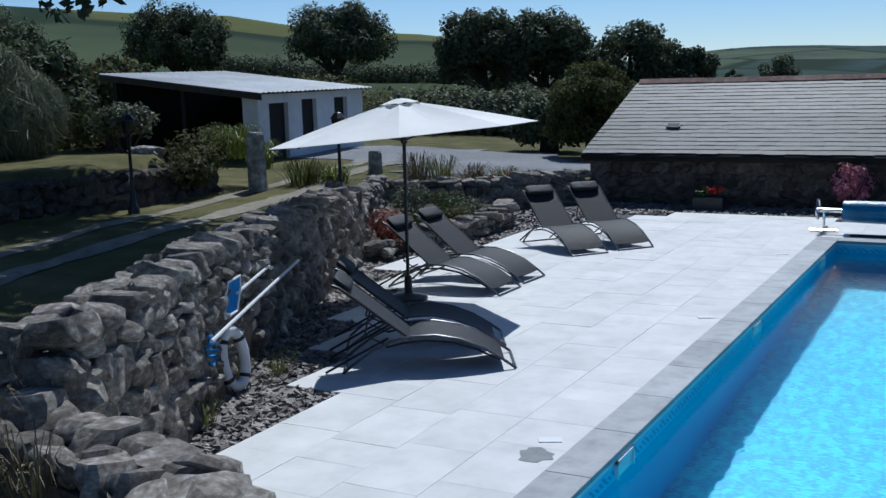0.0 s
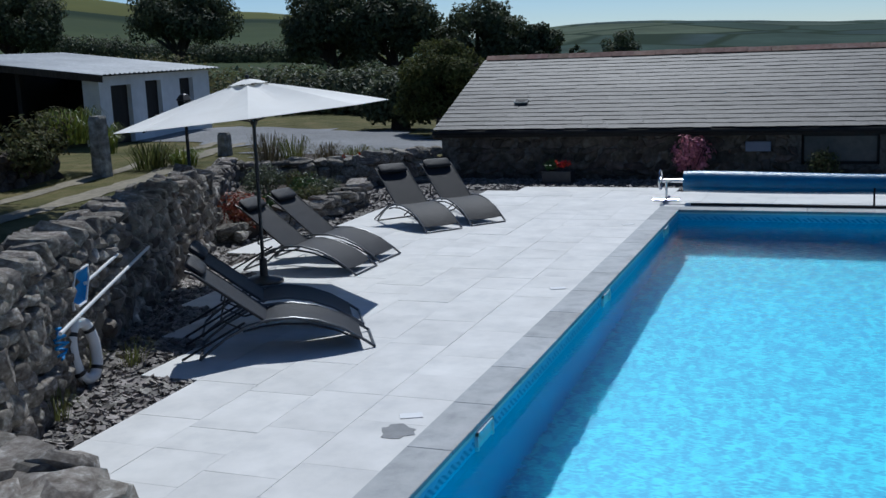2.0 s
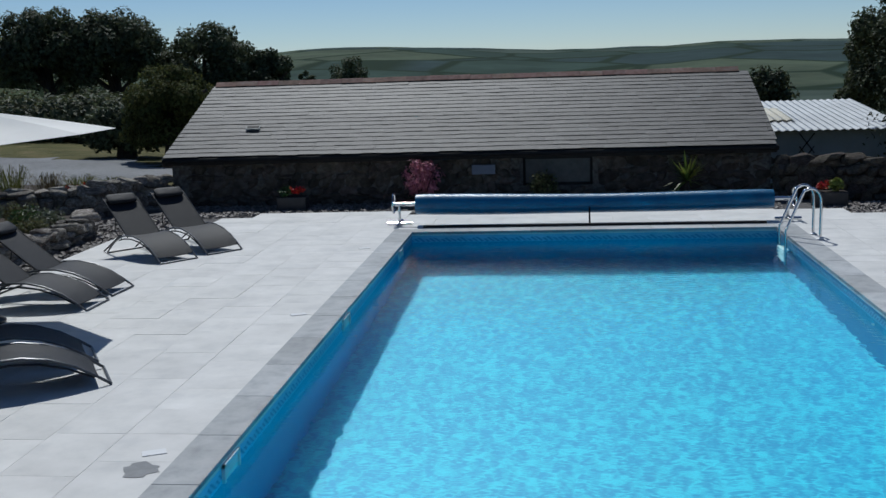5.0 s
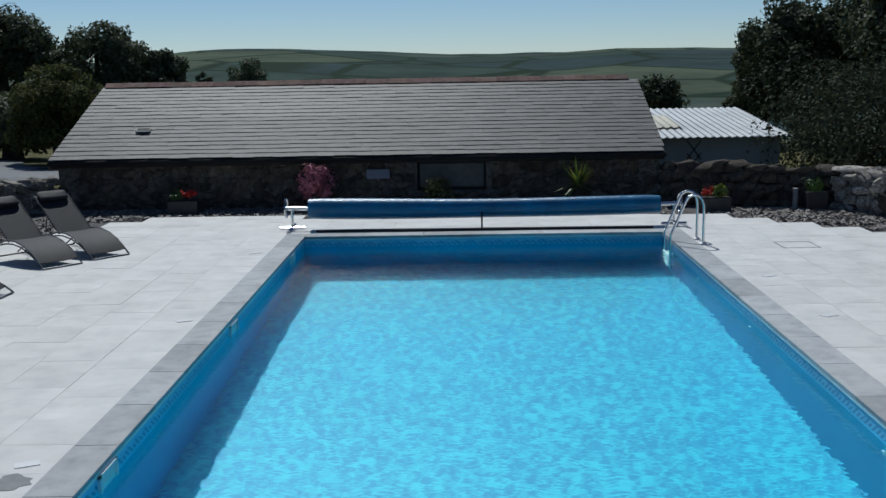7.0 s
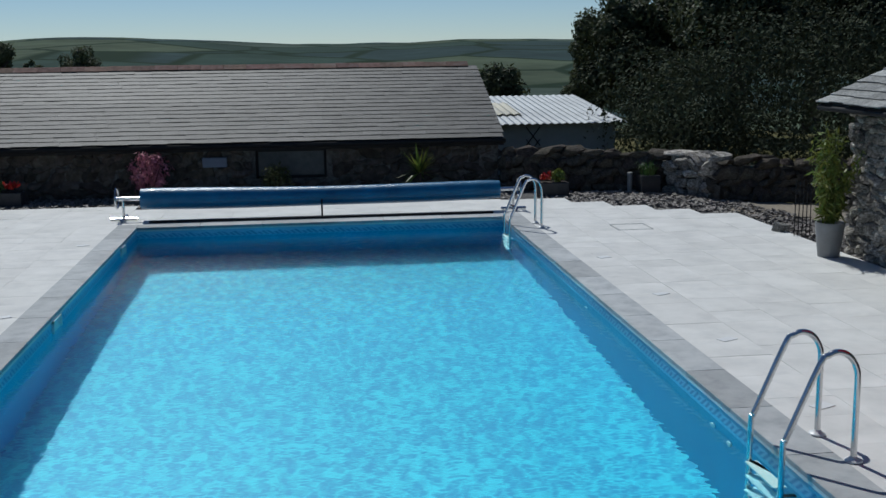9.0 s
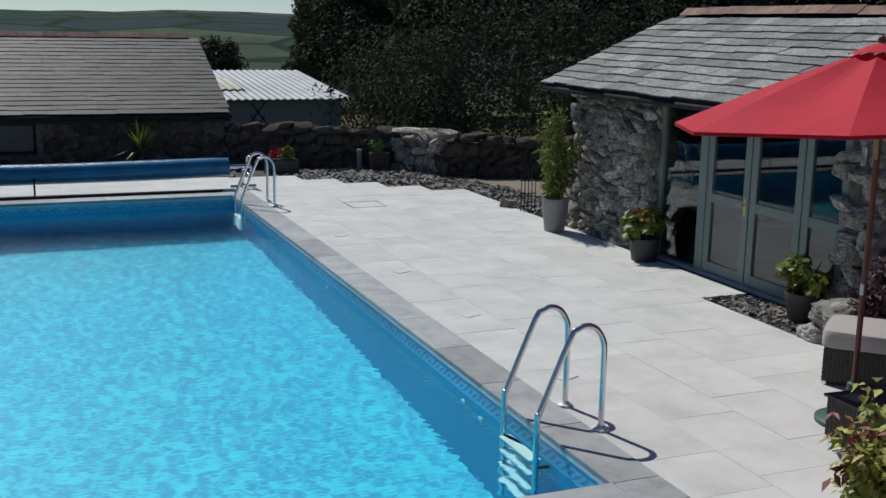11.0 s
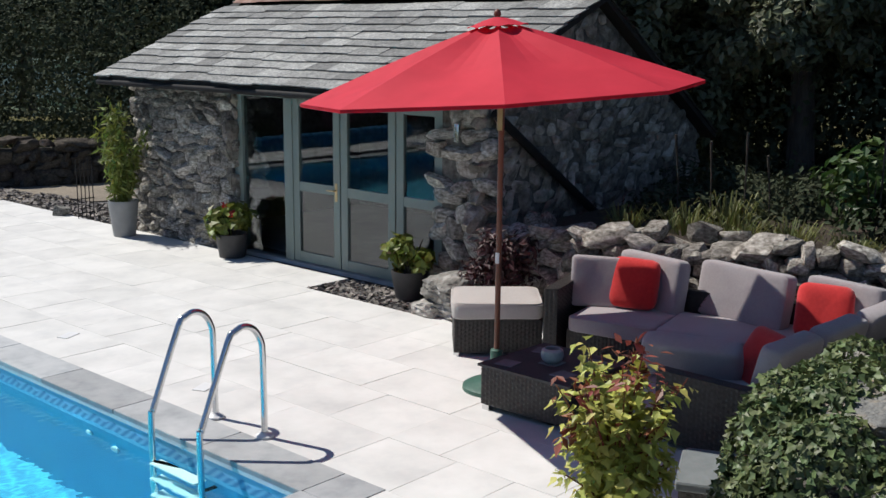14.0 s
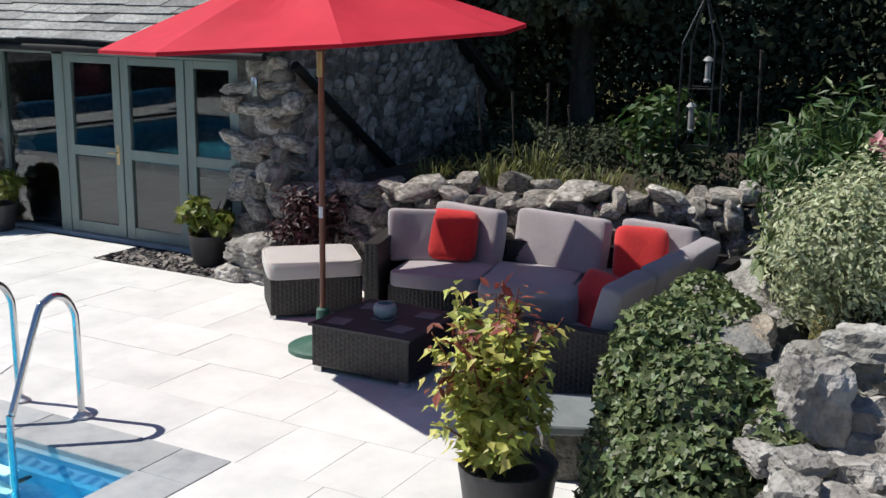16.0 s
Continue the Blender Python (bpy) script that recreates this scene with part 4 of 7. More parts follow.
part("roof_vent", Geo().box(-0.15, -0.08, 0, 0.15, 0.08, 0.03, 0.008), M_CLAY, barn, "small grey roof vent", m=Matrix.Translation(vx + Vector((0, 0, 0.045))) @ pose(0, 0, 0, math.degrees(math.atan2(up.z, up.y)), 0, 0))
part("vent_opening", Geo().box(-0.13, -0.04, 0.02, 0.13, 0.075, 0.036), M_GUTTER, barn, m=Matrix.Translation(vx + Vector((0, 0, 0.045))) @ pose(0, 0, 0, math.degrees(math.atan2(up.z, up.y)), 0, 0))
solid("wall_sign", Geo().box(-2.27, BY - 0.1, 0.55, -1.8, BY - 0.02, 0.74, 0.005), M_PLAQUE, "small pale blue sign fixed to the barn wall", "sign")

# ---- pool house ----
hut = thing("pool_house", "old stone pool house with glazed doors and slate roof", "pool house")
HX, HY0, HY1, HE, HR, HRX, HXB = 6.98, 2.0, 7.95, 2.02, 2.98, 8.75, 11.0
HBZ = 1.52
hz = lambda x: np.interp(x, [6.5, HRX, HXB], [HE - 0.05, HR, HBZ])
prof = [(HX, -0.1), (HXB, -0.1), (HXB, HBZ - 0.06), (HRX, HR - 0.07), (HX, float(hz(HX)) - 0.07)]
for y0, y1 in ((HY0 + 0.02, HY0 + 0.45), (HY1 - 0.45, HY1 - 0.02)):
    vs = [(x + (0.03 if x == HX else 0), y, z) for y in (y0, y1) for x, z in prof]
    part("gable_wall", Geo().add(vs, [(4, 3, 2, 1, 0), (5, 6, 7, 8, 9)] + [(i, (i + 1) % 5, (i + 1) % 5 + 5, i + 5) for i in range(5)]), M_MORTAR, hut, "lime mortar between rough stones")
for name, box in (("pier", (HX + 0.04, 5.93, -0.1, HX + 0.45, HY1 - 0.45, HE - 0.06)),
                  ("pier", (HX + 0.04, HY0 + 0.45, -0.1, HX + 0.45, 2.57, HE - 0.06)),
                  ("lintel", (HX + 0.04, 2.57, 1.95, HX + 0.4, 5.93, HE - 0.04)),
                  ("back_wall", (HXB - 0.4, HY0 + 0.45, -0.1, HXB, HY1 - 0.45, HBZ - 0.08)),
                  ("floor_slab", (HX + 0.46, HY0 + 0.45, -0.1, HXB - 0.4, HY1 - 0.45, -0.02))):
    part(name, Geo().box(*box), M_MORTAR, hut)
items = []
rr = random.Random(41)
stone_face(hut, (HX, HY1), (HX, 5.95), -0.05, lambda u: HE - 0.08, 0.12, 0.22, 0.2, rr, items, V_STONE, proud=0.035)
stone_face(hut, (HX, 2.6), (HX, HY0), -0.05, lambda u: HE - 0.08, 0.16, 0.30, 0.22, rr, items, V_STONE, proud=0.10)
for me, m in items[:280]:
    part("stone", me, None, hut, m=m)
gab = []
stone_face(hut, (HX, HY0), (HXB, HY0), -0.05, lambda u: float(hz(HX + u)) - 0.12, 0.13, 0.25, 0.16, rr, gab, V_STONEJ, proud=0.015)
joined("gable_stonework", gab, hut, M_STONEJ, "rough grey stone gable")
stone_side = []
stone_face(hut, (HX + 0.42, 5.94), (HX, 5.94), -0.05, lambda u: HE - 0.1, 0.13, 0.2, 0.1, rr, stone_side, V_STONEJ, proud=0.01)
joined("reveal_stonework", stone_side, hut, M_STONEJ)
# glazed timber screen
FX = HX + 0.08
fr = Geo()
zb, zt = 0.02, 1.92
for y0, y1 in ((5.78, 5.93), (4.88, 5.02), (2.57, 2.62)):
    fr.box(FX, y0, zb, FX + 0.09, y1, zt)
fr.box(FX, 2.57, 1.86, FX + 0.092, 5.78, 1.95)
part("door_frame", fr, M_FRAME, hut)


def leaf_door(name, y0, y1, handle, rails):
    g = Geo()
    s = 0.10
    x0, x1 = FX + 0.012, FX + 0.065
    g.box(x0, y0, 0.03, x1, y0 + s, 1.855).box(x0, y1 - s, 0.03, x1, y1, 1.855)
    for z0, z1 in rails:
        g.box(x0 + 0.003, y0 + s - 0.02, z0 + 0.002, x1 - 0.003, y1 - s + 0.02, z1 - 0.002)
    d = part(name, g, M_FRAME, hut)
    zs = [z for r in rails for z in r]
    for z0, z1 in zip(zs[1::2], zs[2::2]):
        part("pane", Geo().box(x0 + 0.02, y0 + s - 0.01, z0 - 0.01, x0 + 0.03, y1 - s + 0.01, z1 + 0.01), M_GLASS, d)
    if handle:
        hg = Geo().box(x0 - 0.008, y1 - 0.075 if handle > 0 else y0 + 0.035, 0.78, x0, y1 - 0.035 if handle > 0 else y0 + 0.075, 0.98, 0.003)
        yy = y1 - 0.055 if handle > 0 else y0 + 0.055
        hg.tube([(x0 - 0.005, yy, 0.9), (x0 - 0.045, yy, 0.9), (x0 - 0.05, yy + (0.1 if handle < 0 else -0.1), 0.9)], 0.009, 8)
        part("door_handle", hg, M_BRASS, d, "brass lever handle")
    return d


R3 = ((0.03, 0.15), (0.84, 0.945), (1.78, 1.855))
leaf_door("door", 4.11, 4.88, -1, R3)
leaf_door("door", 3.27, 4.09, 0, R3)
leaf_door("side_light", 2.62, 3.25, 0, R3)
part("fixed_pane", Geo().box(FX + 0.04, 5.02, 0.03, FX + 0.05, 5.78, 1.86), M_GLASS, hut, "tall fixed pane of glass")
part("sill", Geo().box(FX - 0.03, 2.6, -0.02, FX + 0.12, 5.93, 0.022), M_COPE, hut)
# inner room: floor, dark back
part("inner_floor", Geo().box(HX + 0.46, HY0 + 0.46, -0.015, HXB - 0.41, HY1 - 0.46, 0.0), M_COPE, hut)
rg = Geo()
su = Vector((HRX - 6.58, 0, HR - (HE - 0.0)))
for dz, flip in ((0.0, 1), (-0.06, -1)):
    n = len(rg.v)
    rg.v += [(6.58, HY0 - 0.12, HE + dz), (6.58, HY1 + 0.12, HE + dz), (HRX, HY1 + 0.12, HR + dz), (HRX, HY0 - 0.12, HR + dz), (HXB + 0.2, HY1 + 0.12, HBZ - 0.1 + dz), (HXB + 0.2, HY0 - 0.12, HBZ - 0.1 + dz)]
    fs = [(0, 3, 2, 1), (3, 5, 4, 2)]
    rg.f += [tuple(i + n for i in (f if flip > 0 else f[::-1])) for f in fs]
rg.f += [(0, 6, 9, 3), (3, 9, 11, 5), (1, 2, 8, 7), (2, 4, 10, 8), (0, 1, 7, 6)]
part("roof", rg, M_DARKIN, hut, "roof boarding under the slates")
slate_roof(hut, (6.54, HY1 + 0.14, HE - 0.01), (0, -1, 0), su, HY1 - HY0 + 0.28, su.length, 0.40, 0.20, M_OLDSLATE, M_SLATEJ, 300, 51, thick=0.011, jitter=0.022)
sb = Vector((HRX - HXB - 0.2, 0, HR - HBZ + 0.1))
slate_roof(hut, (HXB + 0.2, HY0 - 0.14, HBZ - 0.1), (0, 1, 0), sb, HY1 - HY0 + 0.28, sb.length, 0.4, 0.22, M_SLATEJ, M_SLATEJ, 0, 52)
for k in range(12):
    part("ridge_tile", rt, None, hut, m=pose(HRX, HY0 + 0.15 + k * 0.5, HR + 0.05 + RS.uniform(-0.01, 0.01), 0, 0, 90 + RS.uniform(-2, 2)))
part("gutter", Geo().tube([(6.56, HY0 - 0.1, HE - 0.07), (6.56, HY1 + 0.1, HE - 0.07)], 0.035, 10), M_GUTTER, hut, "dark gutter", smooth=True)
part("downpipe", Geo().tube([(7.05, HY0 - 0.06, 1.86), (7.2, HY0 - 0.06, 1.76), (9.1, HY0 - 0.06, 0.5), (9.15, HY0 - 0.06, 0.3)], 0.045, 10), M_GUTTER, hut, "black downpipe running slantwise down the gable", smooth=True)
part("wall_lamp", Geo().lathe([(0.03, 0), (0.03, 0.16), (0.028, 0.17), (0.01, 0.17)], 14), M_CHROME, hut, "small steel cylinder wall lamp", smooth=True, m=pose(6.90, 2.28, 1.58))


# ---- leaves ----
def leaf_mesh(name, P, N, size, material, aspect=0.5, seed=1, droop=0.0, lobes=False):
    """One mesh of folded leaves: P places, N outward directions, size lengths."""
    rs = np.random.RandomState(seed)
    P, N = np.asarray(P, float), np.asarray(N, float)
    n = len(P)
    N = N / (np.linalg.norm(N, axis=1, keepdims=True) + 1e-9)
    R = rs.normal(size=(n, 3))
    T = R - N * np.sum(R * N, axis=1, keepdims=True) * 0.6
    T[:, 2] -= droop
    T /= np.linalg.norm(T, axis=1, keepdims=True) + 1e-9
    S = np.cross(T, N)
    S /= np.linalg.norm(S, axis=1, keepdims=True) + 1e-9
    U = np.cross(S, T)
    L = (np.ones(n) * size * rs.uniform(0.6, 1.3, n))[:, None]
    W = L * aspect / 2
    if lobes:
        vs = np.stack([P, P + T * L * 0.25 + S * W * 1.3 + U * W * 0.3, P + T * L * 0.55 + S * W * 0.5, P + T * L, P + T * L * 0.55 - S * W * 0.5, P + T * L * 0.25 - S * W * 1.3 + U * W * 0.3], 1).reshape(-1, 3)
        b = np.arange(n)[:, None] * 6
        fs = np.concatenate([b + np.array([0, 1, 2, 3]), b + np.array([0, 3, 4, 5])]).tolist()
    else:
        vs = np.stack([P, P + T * L * 0.45 + S * W + U * W * 0.35, P + T * L, P + T * L * 0.45 - S * W + U * W * 0.35], 1).reshape(-1, 3)
        b = np.arange(n)[:, None] * 4
        fs = np.concatenate([b + np.array([0, 1, 2]), b + np.array([0, 2, 3])]).tolist()
    me = bpy.data.meshes.new(name)
    me.from_pydata(vs.tolist(), [], fs)
    me.materials.append(material)
    me.update()
    return me


def clump_points(rs, blobs, n, inner=0.55):
    """Points on and in a set of blobs (centre, radii), with outward directions."""
    blobs = [(np.array(c, float), np.array(r, float) * np.ones(3)) for c, r in blobs]
    wts = np.array([np.prod(r) ** (2 / 3) for _, r in blobs])
    pick = rs.choice(len(blobs), n, p=wts / wts.sum())
    C = np.array([c for c, _ in blobs])[pick]
    Rr = np.array([r for _, r in blobs])[pick]
    D = rs.normal(size=(n, 3))
    D /= np.linalg.norm(D, axis=1, keepdims=True)
    k = inner + (1 - inner) * rs.uniform(0, 1, (n, 1)) ** 0.5
    return C + D * Rr * k, D + np.array([0, 0, 0.35])


def crown(rs, c, r, count, sub, low=-0.6):
    """Sub-clumps over an uneven ellipsoid."""
    out = []
    c, r = np.array(c, float), np.array(r, float)
    while len(out) < count:
        d = rs.normal(size=3)
        d /= np.linalg.norm(d)
        if d[2] < low:
            continue
        k = rs.uniform(0.55, 1.0)
        out.append((c + d * r * k, sub * rs.uniform(0.6, 1.35)))
    return out


def tree(name, label, x, y, z, height, width, seed, n=5000, leaf=0.4, material=None, trunk=0.35, clear=0.25, lean=0.0, sub=0.17, count=90):
    rs = np.random.RandomState(seed)
    t = thing(name, label, "tree", pose(x, y, z))
    hc = height * (1 + clear) / 2
    g = Geo()
    g.tube([(0, 0, -0.3), (0.1 * lean, 0.05, height * 0.2), (0.4 * lean, 0.1, height * 0.45), (0.8 * lean, 0, height * 0.7)], [trunk, trunk * 0.8, trunk * 0.6, trunk * 0.25], 8)
    for k in range(6):
        a = rs.uniform(0, 6.28)
        e = np.array([math.cos(a) * width * 0.38, math.sin(a) * width * 0.38, height * rs.uniform(0.5, 0.8)])
        g.tube([(0.2 * lean, 0.05, height * rs.uniform(0.2, 0.4)), tuple(e * np.array([0.5, 0.5, 0.85])), tuple(e)], [trunk * 0.45, trunk * 0.28, trunk * 0.1], 6)
    part("trunk", g, M_BARK, t, smooth=True)
    blobs = crown(rs, (0.6 * lean, 0, hc), (width / 2 * 0.86, width / 2 * 0.86, height * (1 - clear) / 2 * 0.88), count, width * sub * 0.62)
    P, N = clump_points(rs, blobs, n)
    core = leaf_mesh("crown", P, N, leaf, material or M_TREE, 0.6, seed)
    part("crown", core, None, t)
    return t


def polar(az, d):
    x, y = EYE.x + d * math.sin(radians(az)), EYE.y + d * math.cos(radians(az))
    return x, y, land(x, y)


def far_tree(az, d, half, top, seed, label, material=None, clear=0.2, n=19000, leaf=0.23, lean=0.0):
    x, y, z = polar(az, d)
    h = EYE.z + d * math.tan(radians(top)) - z
    return tree("tree", label, x, y, z, h, 2 * d * math.tan(radians(half)), seed, n, leaf, material, 0.4, clear, lean)


DARK = "dark leafy hedgerow tree standing behind the drive"
far_tree(-41.6, 72, 2.9, 3.75, 1, DARK)
far_tree(-33.9, 74, 2.9, 3.6, 2, "round-headed dark tree with a bare leaning trunk", clear=0.3, lean=1.5)
far_tree(-26.0, 62, 2.7, 3.15, 3, DARK, n=19000)
far_tree(-22.8, 62, 2.8, 3.2, 4, DARK, n=19000)
far_tree(-18.4, 64, 2.9, 2.45, 5, DARK, n=19000)
far_tree(-15.4, 64, 1.6, 1.0, 6, DARK)
far_tree(-50.5, 60, 3.4, 3.6, 7, DARK)
far_tree(-11.0, 95, 1.75, 0.5, 8, "low dark tree on the field edge beyond the barn", clear=0.05)
far_tree(-13.2, 95, 0.8, 0.1, 9, "low dark tree on the field edge beyond the barn", clear=0.05)
far_tree(10.3, 50, 1.6, -0.55, 10, "dark round tree beyond the barn end", clear=0.05, n=4000)
far_tree(5.6, 60, 0.9, -0.75, 11, "low tree beyond the barn roof", clear=0.05, n=2500, material=M_SCRUB)
far_tree(-20.2, 33, 3.0, 0.2, 12, "tall yellow-green bush beside the barn", material=M_OLIVE, clear=0.0, n=30000, leaf=0.11)
far_tree(-22.6, 36, 2.2, -1.6, 13, "dark dense bush beside the drive", clear=0.0, n=10000, leaf=0.17)
far_tree(-16.9, 34, 1.6, -0.6, 14, "dark dense bush beside the barn", clear=0.0, n=8000, leaf=0.17)
BIG = "tall dark broadleaf tree in deep shade"
# From 24 degrees on, leaves are darkened for shade; lit trees stay paler.
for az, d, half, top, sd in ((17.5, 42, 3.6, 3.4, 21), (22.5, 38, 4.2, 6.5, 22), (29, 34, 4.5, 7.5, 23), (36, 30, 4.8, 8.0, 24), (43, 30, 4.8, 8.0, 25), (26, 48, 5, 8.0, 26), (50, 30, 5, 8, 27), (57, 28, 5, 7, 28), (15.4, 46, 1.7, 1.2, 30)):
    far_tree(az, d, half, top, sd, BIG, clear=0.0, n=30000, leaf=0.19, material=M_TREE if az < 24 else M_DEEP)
# M_DEEP puts the shade of these crowns into their leaf colour.
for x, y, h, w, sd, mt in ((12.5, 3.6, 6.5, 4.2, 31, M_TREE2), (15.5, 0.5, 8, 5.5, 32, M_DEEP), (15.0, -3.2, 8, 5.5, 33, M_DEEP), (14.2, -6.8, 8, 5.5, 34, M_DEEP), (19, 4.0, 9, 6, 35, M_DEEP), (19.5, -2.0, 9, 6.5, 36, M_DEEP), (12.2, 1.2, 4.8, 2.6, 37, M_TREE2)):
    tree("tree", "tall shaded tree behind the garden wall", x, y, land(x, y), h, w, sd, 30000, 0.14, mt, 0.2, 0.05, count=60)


# Paler leaf colour stands for light on this crown.
tree("tree", "grey-green tree catching light behind the pool house", 13.6, 1.9, 0.3, 7.0, 4.6, 38, 34000, 0.13, M_TREE2, 0.2, 0.1)


def shrub(name, label, x, y, z, w, h, n, leaf, material, seed, aspect=0.5, stems=6, droop=0.2, count=16, lobes=False, sub=0.42):
    rs = np.random.RandomState(seed)
    s = thing(name, label, "shrub", pose(x, y, z))
    g = Geo()
    for k in range(stems):
        a = rs.uniform(0, 6.28)
        e = (math.cos(a) * w * 0.3, math.sin(a) * w * 0.3, h * rs.uniform(0.6, 0.9))
        g.tube([(e[0] * 0.1, e[1] * 0.1, -0.03), (e[0] * 0.5, e[1] * 0.5, e[2] * 0.55), e], [0.014, 0.01, 0.004], 5)
    part("stem", g, M_BARK, s)
    blobs = crown(rs, (0, 0, h * 0.52), (w / 2 * 0.75, w / 2 * 0.75, h * 0.4), count, w * sub / 2)
    P, N = clump_points(rs, blobs, n, 0.3)
    P[:, 2] = np.maximum(P[:, 2], 0.02)
    part("foliage", leaf_mesh("foliage", P, N, leaf, material, aspect, seed, droop, lobes), None, s)
    return s


def blades(rs, n, w, h, bend=0.5, width=0.012, base=0.3):
    """Arching grass blades about the origin."""
    g = Geo()
    for k in range(n):
        a, r = rs.uniform(0, 6.28), rs.uniform(0, 1) ** 0.5
        bx, by = math.cos(a) * w * base * r, math.sin(a) * w * base * r
        hh, out = h * rs.uniform(0.5, 1.0), w * 0.5 * rs.uniform(0.2, 1.0) * bend * 2
        a2 = a + rs.uniform(-0.6, 0.6)
        dx, dy = math.cos(a2), math.sin(a2)
        px, py = -dy * width / 2, dx * width / 2
        pts = [(0, 0), (0.25, 0.55), (0.6, 0.92), (1.0, 0.85 - 0.35 * rs.uniform(0, 1))]
        vs = []
        for i, (o, u) in enumerate(pts):
            k2 = (1, 0.9, 0.65, 0.08)[i]
            c = (bx + dx * out * o, by + dy * out * o, hh * u)
            vs += [(c[0] - px * k2, c[1] - py * k2, c[2]), (c[0] + px * k2, c[1] + py * k2, c[2])]
        g.add(vs, [(0, 1, 3, 2), (2, 3, 5, 4), (4, 5, 7, 6)])
    return g


def tuft(label, x, y, z, w, h, n, seed, material=None, width=0.014, bend=0.5, name="grass_tuft"):
    return solid(name, blades(np.random.RandomState(seed), n, w, h, bend, width), material or M_GRASSB, label, "grass", m=pose(x, y, z))


# ---- scrub and hedges in the distance ----
rs = np.random.RandomState(61)
blobs = []
for k in range(520):
    az = rs.uniform(-56, -13)
    d = rs.uniform(45, 62)
    if abs(az + 36) < 4 and d < 50:
        d = 56
    x, y, z = polar(az, d)
    r = rs.uniform(0.6, 1.5) * (1.25 if az < -34 else 0.9)
    blobs.append(((x, y, z + r * 0.5), np.array([r * 1.3, r * 1.3, r])))
P, N = clump_points(rs, blobs, 90000, 0.6)
tagged(part("scrub", leaf_mesh("scrub", P, N, 0.22, M_SCRUB, 0.6, 62)), "olive and brown scrub and gorse along the field edge", "scrub", kind="stuff")
blobs = []
for a0, d0, a1, d1, n in ((-40, 105, -18, 98, 90), (-16, 100, -8, 110, 30), (-30, 48, -17, 44, 50)):
    for k in range(n):
        f = (k + rs.uniform(-0.4, 0.4)) / n
        x, y, z = polar(a0 + (a1 - a0) * f, d0 + (d1 - d0) * f)
        r = rs.uniform(0.7, 1.5) * (1.0 if d0 < 120 else 1.5)
        blobs.append(((x, y, z + r * 0.4), np.array([r * 1.6, r * 1.6, r])))
P, N = clump_points(rs, blobs, 50000, 0.6)
tagged(part("hedge", leaf_mesh("hedge", P, N, 0.3, M_TREE, 0.6, 63)), "dark field hedges across the pasture", "hedge", kind="stuff")

# dense dark undergrowth behind the boundary walls and the pool house
blobs = []
for k in range(170):
    az = rs.uniform(16.5, 62)
    d = rs.uniform(24, 31) if az < 45 else rs.uniform(20, 27)
    if az < 18.3:
        d = rs.uniform(39, 44)
    x, y, z = polar(az, d)
    r = rs.uniform(0.7, 1.6)
    blobs.append(((x, y, -0.3 + rs.uniform(0.1, 1.0) ** 1.6 * 3.4), np.array([r * 1.2, r * 1.2, r])))
for k in range(120):
    x, y = rs.uniform(12.5, 17.5), rs.uniform(-9, 5.5)
    r = rs.uniform(0.8, 1.5)
    blobs.append(((x, y, 0.8 + rs.uniform(0.2, 2.2)), np.array([r, r * 1.2, r])))
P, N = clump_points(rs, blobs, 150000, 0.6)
# Leaf colour is darkened here for the shade under the trees.
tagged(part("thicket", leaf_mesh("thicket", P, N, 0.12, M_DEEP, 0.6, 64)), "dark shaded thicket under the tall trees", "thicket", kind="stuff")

# ---- farm shed beyond the track ----
shed = thing("farm_shed", "white farm shed with an open bay and sheet roof", "shed")
sx0, sx1, sy0, sy1 = -27.4, -21.3, 21.2, 27.2
zl, zr = 3.05, 2.32
g = Geo()
ops = ((21.75, 22.75, 0.1, 1.98), (23.5, 24.35, 0.75, 2.05), (25.4, 26.2, 0.85, 2.05))
yy = sy0
for a, b, z0, z1 in ops:
    part("wall_panel", Geo().box(sx1 - 0.25, yy, -0.2, sx1, a, zr - 0.05), M_WHITEWALL, shed, "whitewashed wall")
    part("wall_panel", Geo().box(sx1 - 0.25, a, -0.2, sx1, b, z0), M_WHITEWALL, shed, "whitewashed wall")
    part("wall_panel", Geo().box(sx1 - 0.25, a, z1, sx1, b, zr - 0.05), M_WHITEWALL, shed, "whitewashed wall")
    yy = b
part("wall_panel", Geo().box(sx1 - 0.25, yy, -0.2, sx1, sy1, zr - 0.05), M_WHITEWALL, shed, "whitewashed wall")
part("wall_panel", Geo().box(sx1 - 0.6, sy0, -0.2, sx1 - 0.25, sy0 + 0.25, zr - 0.02), M_WHITEWALL, shed, "whitewashed wall")
part("back_wall", Geo().box(sx0, sy1 - 0.2, 0, sx1 - 0.25, sy1, 2.25).box(sx0, sy0 + 0.3, 0, sx0 + 0.2, sy1 - 0.2, 2.9), M_DARKIN, shed)
for a, b, z0, z1 in ops:
    part("doorway" if z0 < 0.5 else "window", Geo().box(sx1 - 0.2, a, z0, sx1 - 0.16, b, z1), M_DARKIN, shed, "dark unlit opening")
for x in (-27.2, -24.3):
    part("post", Geo().box(x - 0.08, sy0 + 0.02, 0, x + 0.08, sy0 + 0.18, zr + (zl - zr) * (sx1 - x) / (sx1 - sx0) - 0.02), M_DARKIN, shed)


